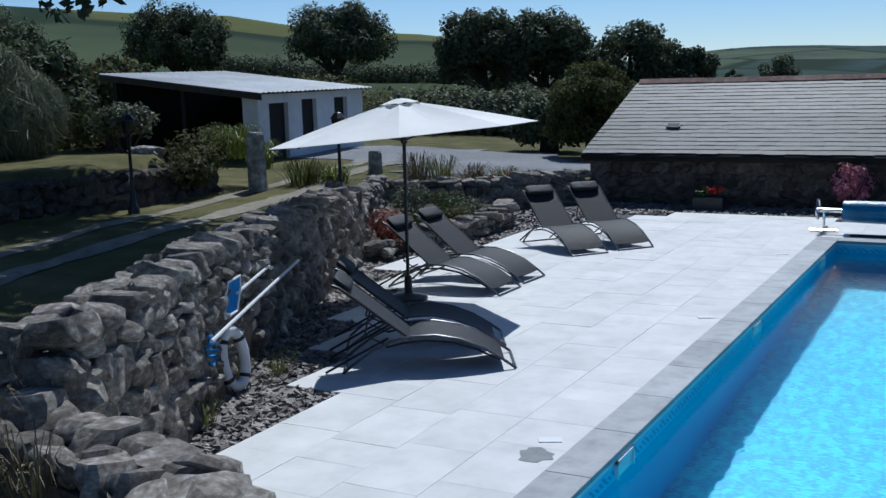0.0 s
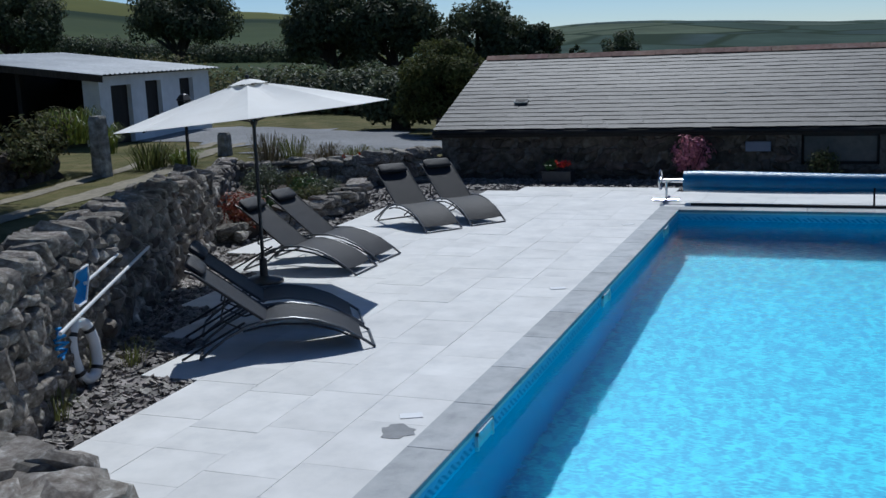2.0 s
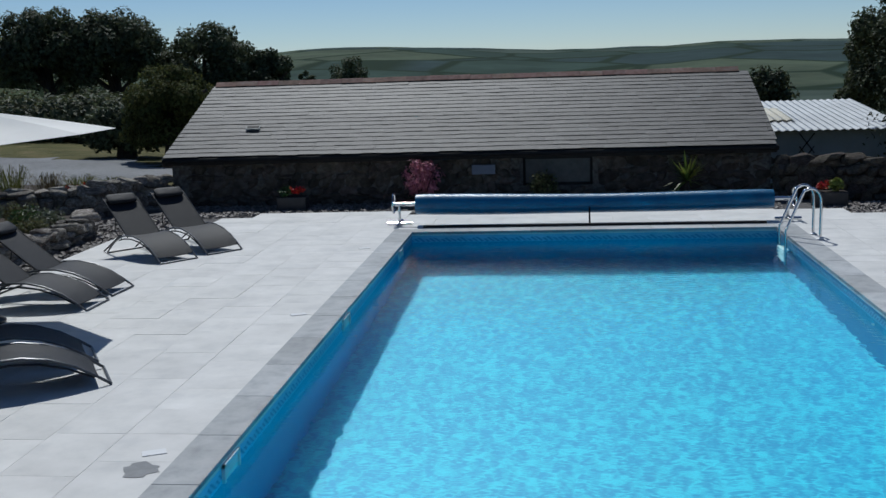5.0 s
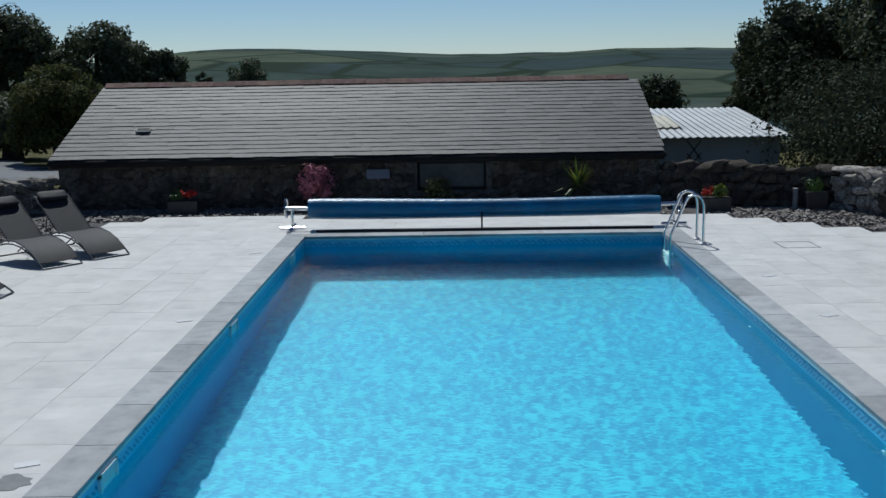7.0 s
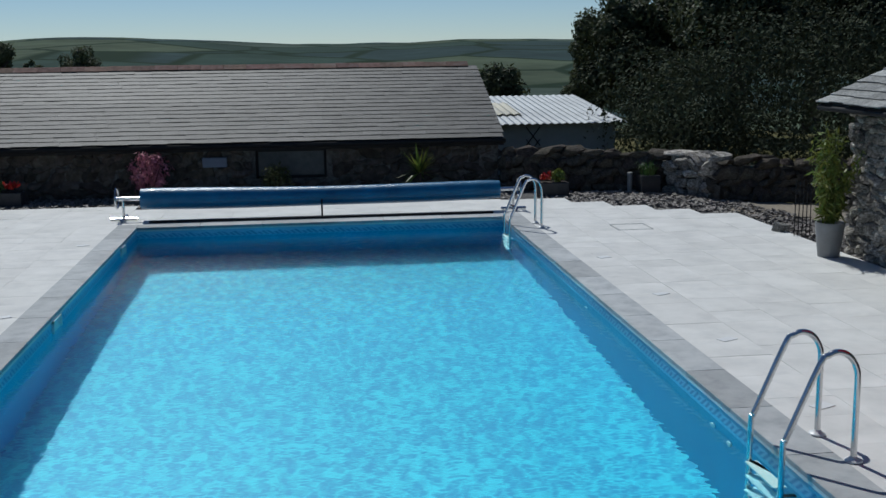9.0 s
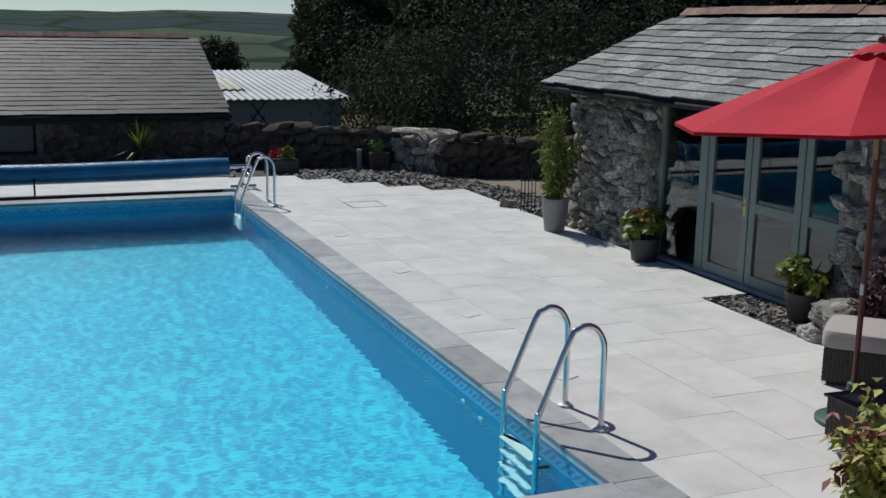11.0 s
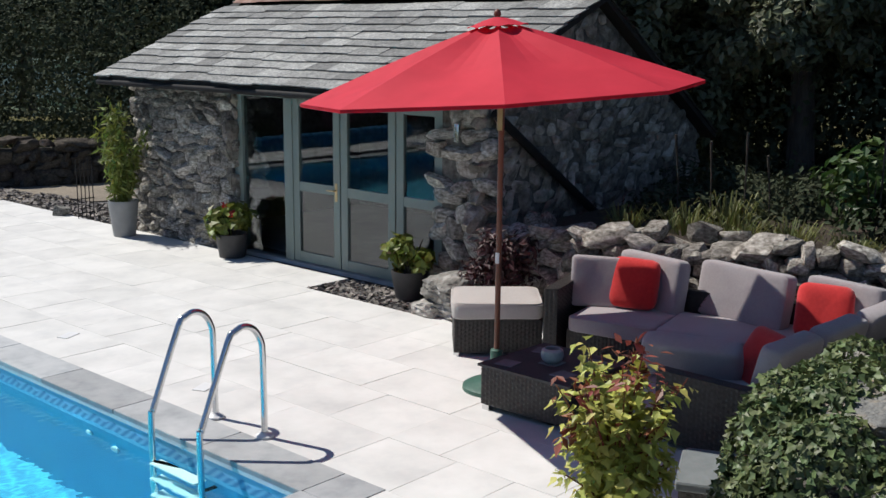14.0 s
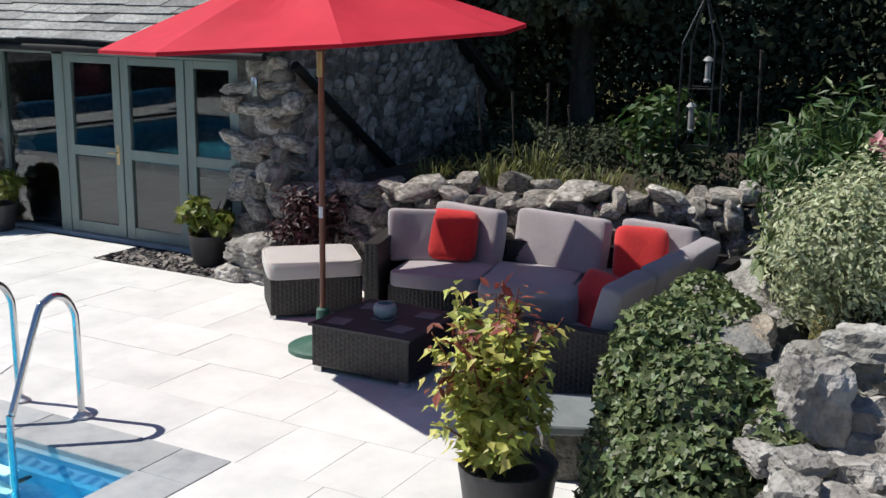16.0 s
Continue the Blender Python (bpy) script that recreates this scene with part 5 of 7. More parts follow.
def corrugated(x0, x1, y0, y1, za, zb, pitch, along):
    """Sheet with ridges; za at x0 (or y0), zb at x1 (or y1)."""
    g = Geo()
    if along == "x":
        n = int((y1 - y0) / pitch)
        for k in range(n + 1):
            y = y0 + (y1 - y0) * k / n
            dz = 0.03 if k % 2 else 0
            g.v += [(x0, y, za + dz), (x1, y, zb + dz)]
    else:
        n = int((x1 - x0) / pitch)
        for k in range(n + 1):
            x = x0 + (x1 - x0) * k / n
            dz = 0.03 if k % 2 else 0
            g.v += [(x, y0, za + dz), (x, y1, zb + dz)]
    n2 = len(g.v) // 2
    g.f = [(2 * k, 2 * k + 2, 2 * k + 3, 2 * k + 1) for k in range(n2 - 1)]
    top = list(g.v)
    m = len(top)
    g.v += [(x, y, z - 0.02) for x, y, z in top]
    g.f += [tuple(i + m for i in f[::-1]) for f in g.f[:n2 - 1]]
    return g


part("roof", corrugated(sx0 - 0.2, sx1 + 0.35, sy0 - 0.25, sy1 + 0.25, zl, zr, 0.12, "x"), M_CORR, shed, "grey corrugated sheet roof")
part("fascia", Geo().add([(sx0 - 0.2, sy0 - 0.27, zl - 0.02), (sx1 + 0.35, sy0 - 0.27, zr - 0.02), (sx1 + 0.35, sy0 - 0.27, zr - 0.22), (sx0 - 0.2, sy0 - 0.27, zl - 0.22)] + [(sx0 - 0.2, sy0 - 0.24, zl - 0.02), (sx1 + 0.35, sy0 - 0.24, zr - 0.02), (sx1 + 0.35, sy0 - 0.24, zr - 0.22), (sx0 - 0.2, sy0 - 0.24, zl - 0.22)],
     [(3, 2, 1, 0), (4, 5, 6, 7), (0, 1, 5, 4), (2, 3, 7, 6), (0, 4, 7, 3), (1, 2, 6, 5)]), M_BARK, shed, "weathered dark fascia board")

# ---- shed beyond the barn end ----
shed2 = thing("garden_shed", "pale shed with corrugated roof beyond the boundary wall", "shed")
part("wall", Geo().box(2.6, 20.1, -0.6, 7.25, 20.3, 0.96).add([(x, y, z) for x in (7.05, 7.25) for y, z in ((20.3, -0.6), (25.0, -0.6), (25.0, 1.33), (20.3, 0.96))], [(0, 3, 2, 1), (4, 5, 6, 7), (0, 1, 5, 4), (1, 2, 6, 5), (2, 3, 7, 6), (3, 0, 4, 7)]), M_GREYWALL, shed2)
part("roof", corrugated(2.4, 7.5, 19.8, 25.2, 0.98, 1.42, 0.09, "y"), M_CORR, shed2, "galvanised corrugated roof")
part("roof_light", corrugated(4.35, 5.15, 21.2, 23.4, 1.135, 1.315, 0.09, "y"), M_CLEAR, shed2, "yellowed translucent roof sheet")
trl = thing("trellis", "dark diamond wooden trellis against the pale shed", "trellis")
for k in range(4):
    for sgn in (-1, 1):
        part("lath", Geo().tube([(5.2 - 0.17 * sgn, 20.08 + 0.012 * sgn, -0.45 + 0.3 * k), (5.2 + 0.17 * sgn, 20.08 + 0.012 * sgn, 0.0 + 0.3 * k)], 0.014, 5), M_DARKIN, trl)

# ---- lamp posts and gate posts ----
def lamp_post(x, y, z, h):
    t = thing("lamp_post", "black cast-iron garden lamp post with glazed lantern", "lamp", pose(x, y, z), group="garden lamp posts")
    part("post", Geo().lathe([(0.12, 0), (0.12, 0.12), (0.07, 0.2), (0.06, 0.42), (0.035, 0.5), (0.03, h - 0.5), (0.06, h - 0.46), (0.03, h - 0.42)], 12), M_BLACKM, t, smooth=True)
    lan = part("lantern", Geo().lathe([(0.06, h - 0.42), (0.1, h - 0.4), (0.14, h - 0.14), (0.17, h - 0.13), (0.08, h - 0.03), (0.02, h - 0.01), (0.02, h + 0.05), (0.005, h + 0.07)], 6), M_BLACKM, t)
    for k in range(6):
        a0, a1 = math.pi / 3 * k + 0.12, math.pi / 3 * (k + 1) - 0.12
        vs = [(r * math.cos(a), r * math.sin(a), zz) for r, zz, a in ((0.1, h - 0.38, a0), (0.1, h - 0.38, a1), (0.135, h - 0.16, a1), (0.135, h - 0.16, a0))]
        part("pane", Geo().add(vs, [(0, 1, 2, 3)]), M_GLASS, lan)
    return t


lamp_post(-16.0, 10.2, land(-16.0, 10.2) - 0.02, 2.0)
lamp_post(-12.4, 12.2, land(-12.4, 12.2) - 0.02, 1.9)
for x, y, h, w, lab in ((-16.05, 14.25, 1.35, 0.34, "tall rough granite gatepost beside the track"), (-15.6, 18.7, 0.6, 0.3, "short rough granite post beside the drive")):
    g = Geo().box(-w / 2, -w / 2, -0.1, w / 2, w / 2, h, 0.06)
    g.v = [(p[0] + 0.03 * noise.noise(Vector(p) * 3), p[1] + 0.03 * noise.noise(Vector(p) * 3 + Vector((5, 0, 0))), p[2]) for p in g.v]
    solid("gatepost", g, M_ROCK, lab, "post", m=pose(x, y, land(x, y)))

# ---- sun loungers ----
def lounger(m):
    t = thing("sun_lounger", "charcoal mesh sun lounger with curved black tube frame, back raised", "lounger", m, group="sun loungers round the pool")
    W = 0.31
    arch = [(0.0, 0.012), (0.12, 0.10), (0.30, 0.215), (0.52, 0.305), (0.75, 0.35), (0.98, 0.345), (1.18, 0.30), (1.38, 0.2), (1.55, 0.08), (1.63, 0.012)]
    low = [(0.14, 0.09), (0.36, 0.2), (0.6, 0.275), (0.85, 0.30), (1.05, 0.285), (1.22, 0.25)]
    for s in (-1, 1):
        part("side_rail", Geo().tube([(-x, s * W, z) for x, z in arch], 0.014, 8), M_GREYM, t, smooth=True)
        part("lower_rail", Geo().tube([(-x, s * (W - 0.005), z) for x, z in low], 0.011, 8), M_BLACKM, t, smooth=True)
        part("back_leg", Geo().tube([(-1.20, s * (W - 0.03), 0.33), (-1.45, s * (W - 0.03), 0.2), (-1.80, s * (W - 0.03), 0.012)], 0.012, 8), M_BLACKM, t, smooth=True)
        part("back_tube", Geo().tube([(-0.99, s * (W - 0.03), 0.315), (-1.22, s * (W - 0.03), 0.49), (-1.48, s * (W - 0.03), 0.70), (-1.64, s * (W - 0.03), 0.825), (-1.71, s * (W - 0.04), 0.85)], 0.014, 8), M_BLACKM, t, smooth=True)
        part("back_strut", Geo().tube([(-1.36, s * (W - 0.05), 0.60), (-1.42, s * (W - 0.05), 0.36), (-1.22, s * (W - 0.05), 0.26)], 0.009, 6), M_BLACKM, t)
    part("foot_bar", Geo().tube([(0, -W, 0.014), (0, W, 0.014)], 0.013, 8), M_GREYM, t, smooth=True)
    part("rear_bar", Geo().tube([(-1.63, -W, 0.014), (-1.63, W, 0.014)], 0.012, 8), M_BLACKM, t, smooth=True)
    part("cross_bar", Geo().tube([(-1.42, -W + 0.05, 0.36), (-1.42, W - 0.05, 0.36)], 0.009, 6), M_BLACKM, t)

    def sheet(line, w, th=0.008, sag=0.012):
        g = Geo()
        k = 9
        for x, z in line:
            for j in range(k):
                v = -1 + 2 * j / (k - 1)
                g.v.append((-x, v * w, z - sag * (1 - v * v)))
        n = len(line)
        top = [(i * k + j, i * k + j + 1, (i + 1) * k + j + 1, (i + 1) * k + j) for i in range(n - 1) for j in range(k - 1)]
        m2 = len(g.v)
        g.v += [(x, y, z - th) for x, y, z in g.v]
        g.f = top + [tuple(i + m2 for i in f[::-1]) for f in top]
        return g
    seat = [(0.10, 0.09)] + [(0.18, 0.15), (0.30, 0.22), (0.45, 0.285), (0.6, 0.325), (0.75, 0.35), (0.9, 0.352), (1.0, 0.325)]
    part("seat", sheet(seat, W - 0.012), M_SLING, t, smooth=True)
    back = [(1.0, 0.33), (1.12, 0.425), (1.28, 0.55), (1.44, 0.675), (1.60, 0.80), (1.69, 0.855)]
    part("backrest", sheet(back, W - 0.03), M_SLING, t, smooth=True)
    mm = Matrix.Translation((-1.62, 0, 0.845)) @ Matrix.Rotation(radians(38), 4, "Y")
    part("head_pillow", Geo().pillow(0.2, 0.5, 0.075, 3, mm), M_SLING, t, "padded head pillow in charcoal mesh", smooth=True)
    return t


def axis_pose(foot, back):
    return pose(foot[0], foot[1], 0.0, 0, 0, math.degrees(math.atan2(foot[1] - back[1], foot[0] - back[0])))


L1 = lounger(axis_pose((-4.77, 3.62), (-6.30, 2.76)))
copy_thing(L1, axis_pose((-5.22, 4.36), (-6.75, 3.50)))
copy_thing(L1, axis_pose((-6.17, 6.62), (-7.93, 6.66)))
copy_thing(L1, axis_pose((-6.19, 7.45), (-7.95, 7.55)))
copy_thing(L1, axis_pose((-6.18, 9.56), (-7.48, 10.62)))
copy_thing(L1, axis_pose((-5.70, 10.28), (-7.02, 11.40)))

# ---- parasols ----
def parasol(name, label, m, r, zr, ztop, cloth, pole_mat, pole_r, ribs, valance, tilt, base_mat, base_r, vent, turn):
    t = thing(name, label, "parasol", m)
    a0 = turn
    hub = Matrix.Translation((0, 0, zr)) @ tilt @ Matrix.Translation((0, 0, -zr))
    part("pole", Geo().tube([(0, 0, 0.05), tuple(hub @ Vector((0, 0, zr - 0.1))), tuple(hub @ Vector((0, 0, ztop + 0.02)))], pole_r, 12), pole_mat, t, smooth=True)
    g = Geo()
    K, J = ribs * 6, 7
    for j in range(J + 1):
        f = 0.1 + 0.9 * j / J
        for k in range(K):
            a = a0 + 2 * math.pi * k / K
            ph = (k % 6) / 6
            cut = math.cos(math.pi / ribs) / math.cos((ph - 0.5) * 2 * math.pi / ribs)
            rr = r * f * (1 - (1 - cut) * 1.0)
            sag = 0.05 * math.sin(math.pi * ph) * math.sin(math.pi * min(1, f)) 
            z = ztop - (ztop - zr) * (f ** 1.12) - sag
            g.v.append(tuple(hub @ Vector((rr * math.cos(a), rr * math.sin(a), z))))
    if valance:
        for k in range(K):
            x, y, z = g.v[J * K + k]
            g.v.append((x, y, z - valance))
        J += 1
    g.f = [(j * K + k, j * K + (k + 1) % K, (j + 1) * K + (k + 1) % K, (j + 1) * K + k) for j in range(J) for k in range(K)]
    n = len(g.v)
    g.v += [(x, y, z - 0.004) for x, y, z in g.v]
    g.f += [tuple(i + n for i in f[::-1]) for f in list(g.f)]
    can = part("canopy", g, cloth, t, smooth=True)
    can.data.set_sharp_from_angle(angle=radians(6))
    g = Geo()
    K2 = ribs * 4
    for f, dz in ((0.02, 0.03), (0.07, 0.005), (0.12, -0.032), (0.15, -0.058)):
        for k in range(K2):
            a = a0 + 2 * math.pi * k / K2
            sc = vent * abs(math.sin(ribs * (a - a0) / 2)) if f > 0.14 else 0
            g.v.append(tuple(hub @ Vector((r * f * math.cos(a), r * f * math.sin(a), ztop + 0.004 + 0.75 * dz + sc))))
    g.f = [(j * K2 + k, j * K2 + (k + 1) % K2, (j + 1) * K2 + (k + 1) % K2, (j + 1) * K2 + k) for j in range(3) for k in range(K2)]
    part("vent_cap", g, cloth, can, smooth=True)
    part("finial", Geo().lathe([(0.02, 0), (0.028, 0.02), (0.02, 0.045), (0.006, 0.055)], 10, tuple(hub @ Vector((0, 0, ztop + 0.028)))), pole_mat, t, smooth=True)
    part("runner", Geo().lathe([(pole_r + 0.02, 0), (pole_r + 0.02, 0.07), (pole_r + 0.005, 0.09)], 12, tuple(hub @ Vector((0, 0, zr - 0.1)))), pole_mat, t, smooth=True)
    for k in range(ribs):
        a = a0 + 2 * math.pi * k / ribs
        c, s = math.cos(a), math.sin(a)
        tip = hub @ Vector((r * 0.985 * c, r * 0.985 * s, zr - 0.012))
        mid = hub @ Vector((r * 0.55 * c, r * 0.55 * s, ztop - (ztop - zr) * 0.53 - 0.02))
        rib = part("rib", Geo().tube([tuple(hub @ Vector((0.03 * c, 0.03 * s, ztop - 0.02))), tuple(mid), tuple(tip)], 0.009, 6), pole_mat, t)
        part("strut", Geo().tube([tuple(hub @ Vector((0.04 * c, 0.04 * s, zr - 0.06))), tuple(mid)], 0.008, 6), pole_mat, rib)
    bs = part("base", Geo().lathe([(base_r, 0), (base_r, 0.03), (base_r * 0.85, 0.05), (base_r * 0.3, 0.07), (0.05, 0.09), (0.045, 0.3), (0.03, 0.31)], 24), base_mat, t, smooth=True)
    return t


parasol("parasol", "cream canvas parasol on a dark pole between the loungers", pose(-7.17, 5.76, 0), 1.66, 2.05, 2.47, M_CREAM, M_BLACKM, 0.022, 8, 0.0, Matrix.Rotation(radians(-5.0), 4, Vector((0.0, 1.0, 0)).normalized()), M_BLACKM, 0.24, 0.008, 0.5)
parasol("parasol", "bright red canvas parasol on a varnished wooden pole", pose(5.19, 0.36, 0), 1.43, 2.19, 2.68, M_RED, M_WOODP, 0.021, 8, 0.02, Matrix.Rotation(radians(-3.9), 4, Vector((0.8, 0.6, 0)).normalized()), M_GREENI, 0.25, 0.012, radians(-140))
red_parasol = bpy.data.objects["parasol.001"]
part("ferrule", Geo().tube([(0, 0, 1.92), (0, 0, 2.10)], 0.0245, 12), M_BRASS, red_parasol, "brass tilt sleeve", smooth=True)
part("sticker", Geo().tube([(0, 0, 0.955), (0, 0, 1.035)], 0.0215, 12), M_WHITEP, red_parasol, "white label round the pole", smooth=True)

# ---- pool cover reel ----
reel = thing("pool_cover_reel", "blue solar cover rolled on a steel reel", "cover reel")
g = Geo()
n = 26
line, rad = [], []
for k in range(n + 1):
    f = k / n
    line.append((-3.02 + 6.1 * f, 12.85 - 0.06 * f, 0.365 - 0.03 * math.sin(math.pi * f) + 0.0))
    rad.append(0.182 - 0.022 * f + 0.006 * math.sin(9 * f) + (0 if 0 < k < n else -0.01))
g.tube(line, rad, 24)
part("rolled_cover", g, M_BLUEC, reel, "rolled blue bubble cover", smooth=True)
part("axle", Geo().tube([(-3.42, 12.85, 0.37), (3.45, 12.79, 0.365)], 0.035, 12), M_CHROME, reel, smooth=True)
part("strap", Geo().box(-0.02, 12.62, 0.0, 0.01, 12.63, 0.3), M_GUTTER, reel, "dark strap hanging from the roll")
for x, y in ((-3.32, 12.85), (3.33, 12.79)):
    st = part("stand", Geo().tube([(x, y, 0.02), (x, y, 0.40)], 0.022, 10).tube([(x, y - 0.3, 0.05), (x, y - 0.26, 0.03), (x, y, 0.06), (x, y + 0.26, 0.03), (x, y + 0.3, 0.05)], 0.024, 8).tube([(x - 0.22, y, 0.03), (x + 0.22, y, 0.03)], 0.022, 8), M_CHROME, reel, smooth=True)
    wx = x + (-0.1 if x < 0 else 0.1)
    part("winding_wheel", Geo().tube([(wx, y + 0.17 * math.cos(a), 0.38 + 0.17 * math.sin(a)) for a in np.linspace(0, 2 * math.pi, 28)[:-1]], 0.013, 8, closed=True).tube([(wx, y - 0.17, 0.38), (wx, y + 0.17, 0.38)], 0.009, 6), M_CHROME, st, smooth=True)

# ---- pool ladders ----
def ladder(y, gap):
    t = thing("pool_ladder", "stainless steel pool ladder with pale plastic treads", "ladder", group="pool ladders")
    for s in (0, gap):
        pts = [(3.39, y + s, 0.0), (3.39, y + s, 0.54), (3.375, y + s, 0.66), (3.32, y + s, 0.745), (3.24, y + s, 0.775), (3.17, y + s, 0.75), (3.12, y + s, 0.70), (2.93, y + s, 0.25), (2.90, y + s, 0.17), (2.885, y + s, 0.05), (2.885, y + s, -1.25)]
        fine = []
        for i in range(len(pts) - 1):
            p0, p1, p2, p3 = (Vector(pts[max(i - 1, 0)]), Vector(pts[i]), Vector(pts[i + 1]), Vector(pts[min(i + 2, len(pts) - 1)]))
            for u in (0, 0.33, 0.66):
                fine.append(0.5 * ((2 * p1) + (p2 - p0) * u + (2 * p0 - 5 * p1 + 4 * p2 - p3) * u * u + (3 * p1 - p0 - 3 * p2 + p3) * u ** 3) if 0 < i < len(pts) - 2 else p1.lerp(p2, u))
        fine.append(Vector(pts[-1]))
        part("handrail", Geo().tube(fine, 0.0215, 12), M_CHROME, t, smooth=True)
        part("flange", Geo().lathe([(0.062, 0.006), (0.06, 0.016), (0.03, 0.03), (0.024, 0.04)], 18, (3.39, y + s, 0)), M_WHITEP, t, smooth=True)
        part("foot_bumper", Geo().tube([(2.89, y + s, -0.3), (2.99, y + s, -0.3)], 0.02, 8), M_GUTTER, t)
    for z in (-0.16, -0.42, -0.68, -0.94):
        part("tread", Geo().box(2.84, y + 0.015, z - 0.025, 2.94, y + gap - 0.015, z, 0.008), M_STEP, t)
    return t


ladder(0.83, 0.53)
ladder(10.73, 0.48)

# ---- paving details ----
for x, y in ((-3.55, 1.62), (-3.52, 6.09), (-3.54, 10.5), (3.74, 5.94), (3.74, 3.95), (3.7, 8.2), (3.72, 1.95)):
    g = Geo().box(-0.09, -0.055, 0.0, 0.09, 0.055, 0.005, 0.0015)
    solid("deck_fitting", g, M_WHITEP, "small white anchor cap set in the paving", "fitting", m=pose(x, y, 0.001, 0, 0, 25), group="anchor caps in the paving")
fr2 = Geo()
for a in ((0, 0, 0.56, 0.02), (0, 0.54, 0.56, 0.56), (0, 0.02, 0.02, 0.54), (0.54, 0.02, 0.56, 0.54)):
    fr2.box(a[0], a[1], -0.01, a[2], a[3], 0.005)
solid("inspection_cover", fr2, M_COPE, "recessed square inspection cover frame in the paving", "cover", m=pose(4.5, 10.28, 0))
st = Geo()
rr = random.Random(4)
pts = []
for k in range(22):
    a = 2 * math.pi * k / 22
    q = (0.16 + rr.uniform(-0.05, 0.03))
    pts.append((q * math.cos(a), q * 0.9 * math.sin(a)))
st.prism(pts, 0.0015, 0.0035)
M_WET = pc([(0.20, 0.20, 0.19), (0.28, 0.28, 0.27)], "damp_stone", 9, 0.35, 0.03)
solid("wet_patch", st, M_WET, "damp grey splash on the pale paving", "puddle", m=pose(-3.52, 1.28, 0))

# ---- lifebuoy and net on the wall ----
wn_ang = math.degrees(math.atan2(2.4 - 0.75, -7.1 + 6.3)) - 90
buoy = thing("lifebuoy", "white oval lifebuoy leaning on the stone wall", "lifebuoy", pose(-6.66, 1.72, 0.30, 0, 0, wn_ang - 34) @ pose(0, 0, 0, 0, -9, 0))
ring_at = lambda a, k=1.0, x=0.0: (x, 0.128 * k * math.copysign(abs(math.cos(a)) ** 0.8, math.cos(a)), 0.25 * k * math.sin(a))
part("ring", Geo().tube([ring_at(a) for a in np.linspace(0, 2 * math.pi, 49)[:-1]], 0.05, 12, closed=True), M_WHITEP, buoy, smooth=True)
for a in (0.75, 2.4, 3.9, 5.5):
    part("band", Geo().tube([ring_at(a - 0.09), ring_at(a), ring_at(a + 0.09)], 0.0535, 12), M_BLACKM, buoy, smooth=True)
part("grab_rope", Geo().tube([ring_at(a, 1.27 + 0.06 * math.cos(4 * a), 0.02) for a in np.linspace(0, 2 * math.pi, 61)[:-1]], 0.007, 6, closed=True), M_BLACKM, buoy)
net = thing("pool_net", "blue leaf net with a white telescopic pole leaning on the wall", "net")
part("pole", Geo().tube([(-6.30, 1.02, 0.66), (-7.66, 4.15, 0.74)], 0.017, 8), M_WHITEP, net, smooth=True)
hoop = [(-6.68, 1.66, 0.68), (-6.70, 1.68, 0.80), (-6.74, 1.80, 0.98), (-6.86, 2.12, 0.98), (-6.88, 2.14, 0.86), (-6.82, 2.0, 0.67)]
part("hoop", Geo().tube(hoop, 0.012, 6, closed=True), M_WHITEP, net)
cen = Vector((-6.80, 1.90, 0.83))
part("net_bag", Geo().add([tuple(p) for p in hoop] + [tuple(cen + Vector((-0.06, -0.02, 0)))], [(i, (i + 1) % 6, 6) for i in range(6)]), M_NET, net, "blue mesh bag")
solid("brush_pole", Geo().tube([(-6.86, 2.05, 0.82), (-7.28, 3.1, 0.87)], 0.016, 8), M_WHITEP, "short white pole leaning on the wall", "pole", smooth=True)
solid("hose", Geo().tube([(-6.42 - 0.03 * math.sin(k), 1.15 + 0.06 * math.sin(k * 1.3), 0.4 + 0.012 * k) for k in range(24)], 0.012, 6), M_NET, "coil of blue hose hung on the wall", "hose", smooth=True)

# ---- garden seating ----
def woven(g, a, b, z0, z1, strand=0.018):
    """Woven face from plan point a to b: alternating raised strands over dark backing."""
    A, B = Vector((*a, 0)), Vector((*b, 0))
    L = (B - A).length
    t = (B - A) / L
    n = Vector((t.y, -t.x, 0))
    rows, cols = max(2, int((z1 - z0) / strand)), max(2, int(L / (strand * 1.8)))
    for r in range(rows):
        za = z0 + (z1 - z0) * r / rows
        zb = za + (z1 - z0) / rows * 0.86
        for c in range(cols):
            o = 0.006 if (r + c) % 2 else 0.001
            p, q = A + t * (L * c / cols), A + t * (L * (c + 1) / cols)
            vs = [p + n * (o * 0.2), p.lerp(q, 0.5) + n * o, q + n * (o * 0.2)]
            g.add([(v.x, v.y, za) for v in vs] + [(v.x, v.y, zb) for v in vs], [(0, 1, 4, 3), (1, 2, 5, 4)])
    return g


def rattan_box(t, name, pts, z0, z1, label=""):
    """A rattan body on the plan outline pts (clockwise seen from above is outward)."""
    b = part(name, Geo().prism(pts, z0, z1), M_WICKER, t, label)
    for i, p in enumerate(pts):
        q = pts[(i + 1) % len(pts)]
        part("weave", woven(Geo(), p, q, z0, z1), M_WICKER, b)
    return b


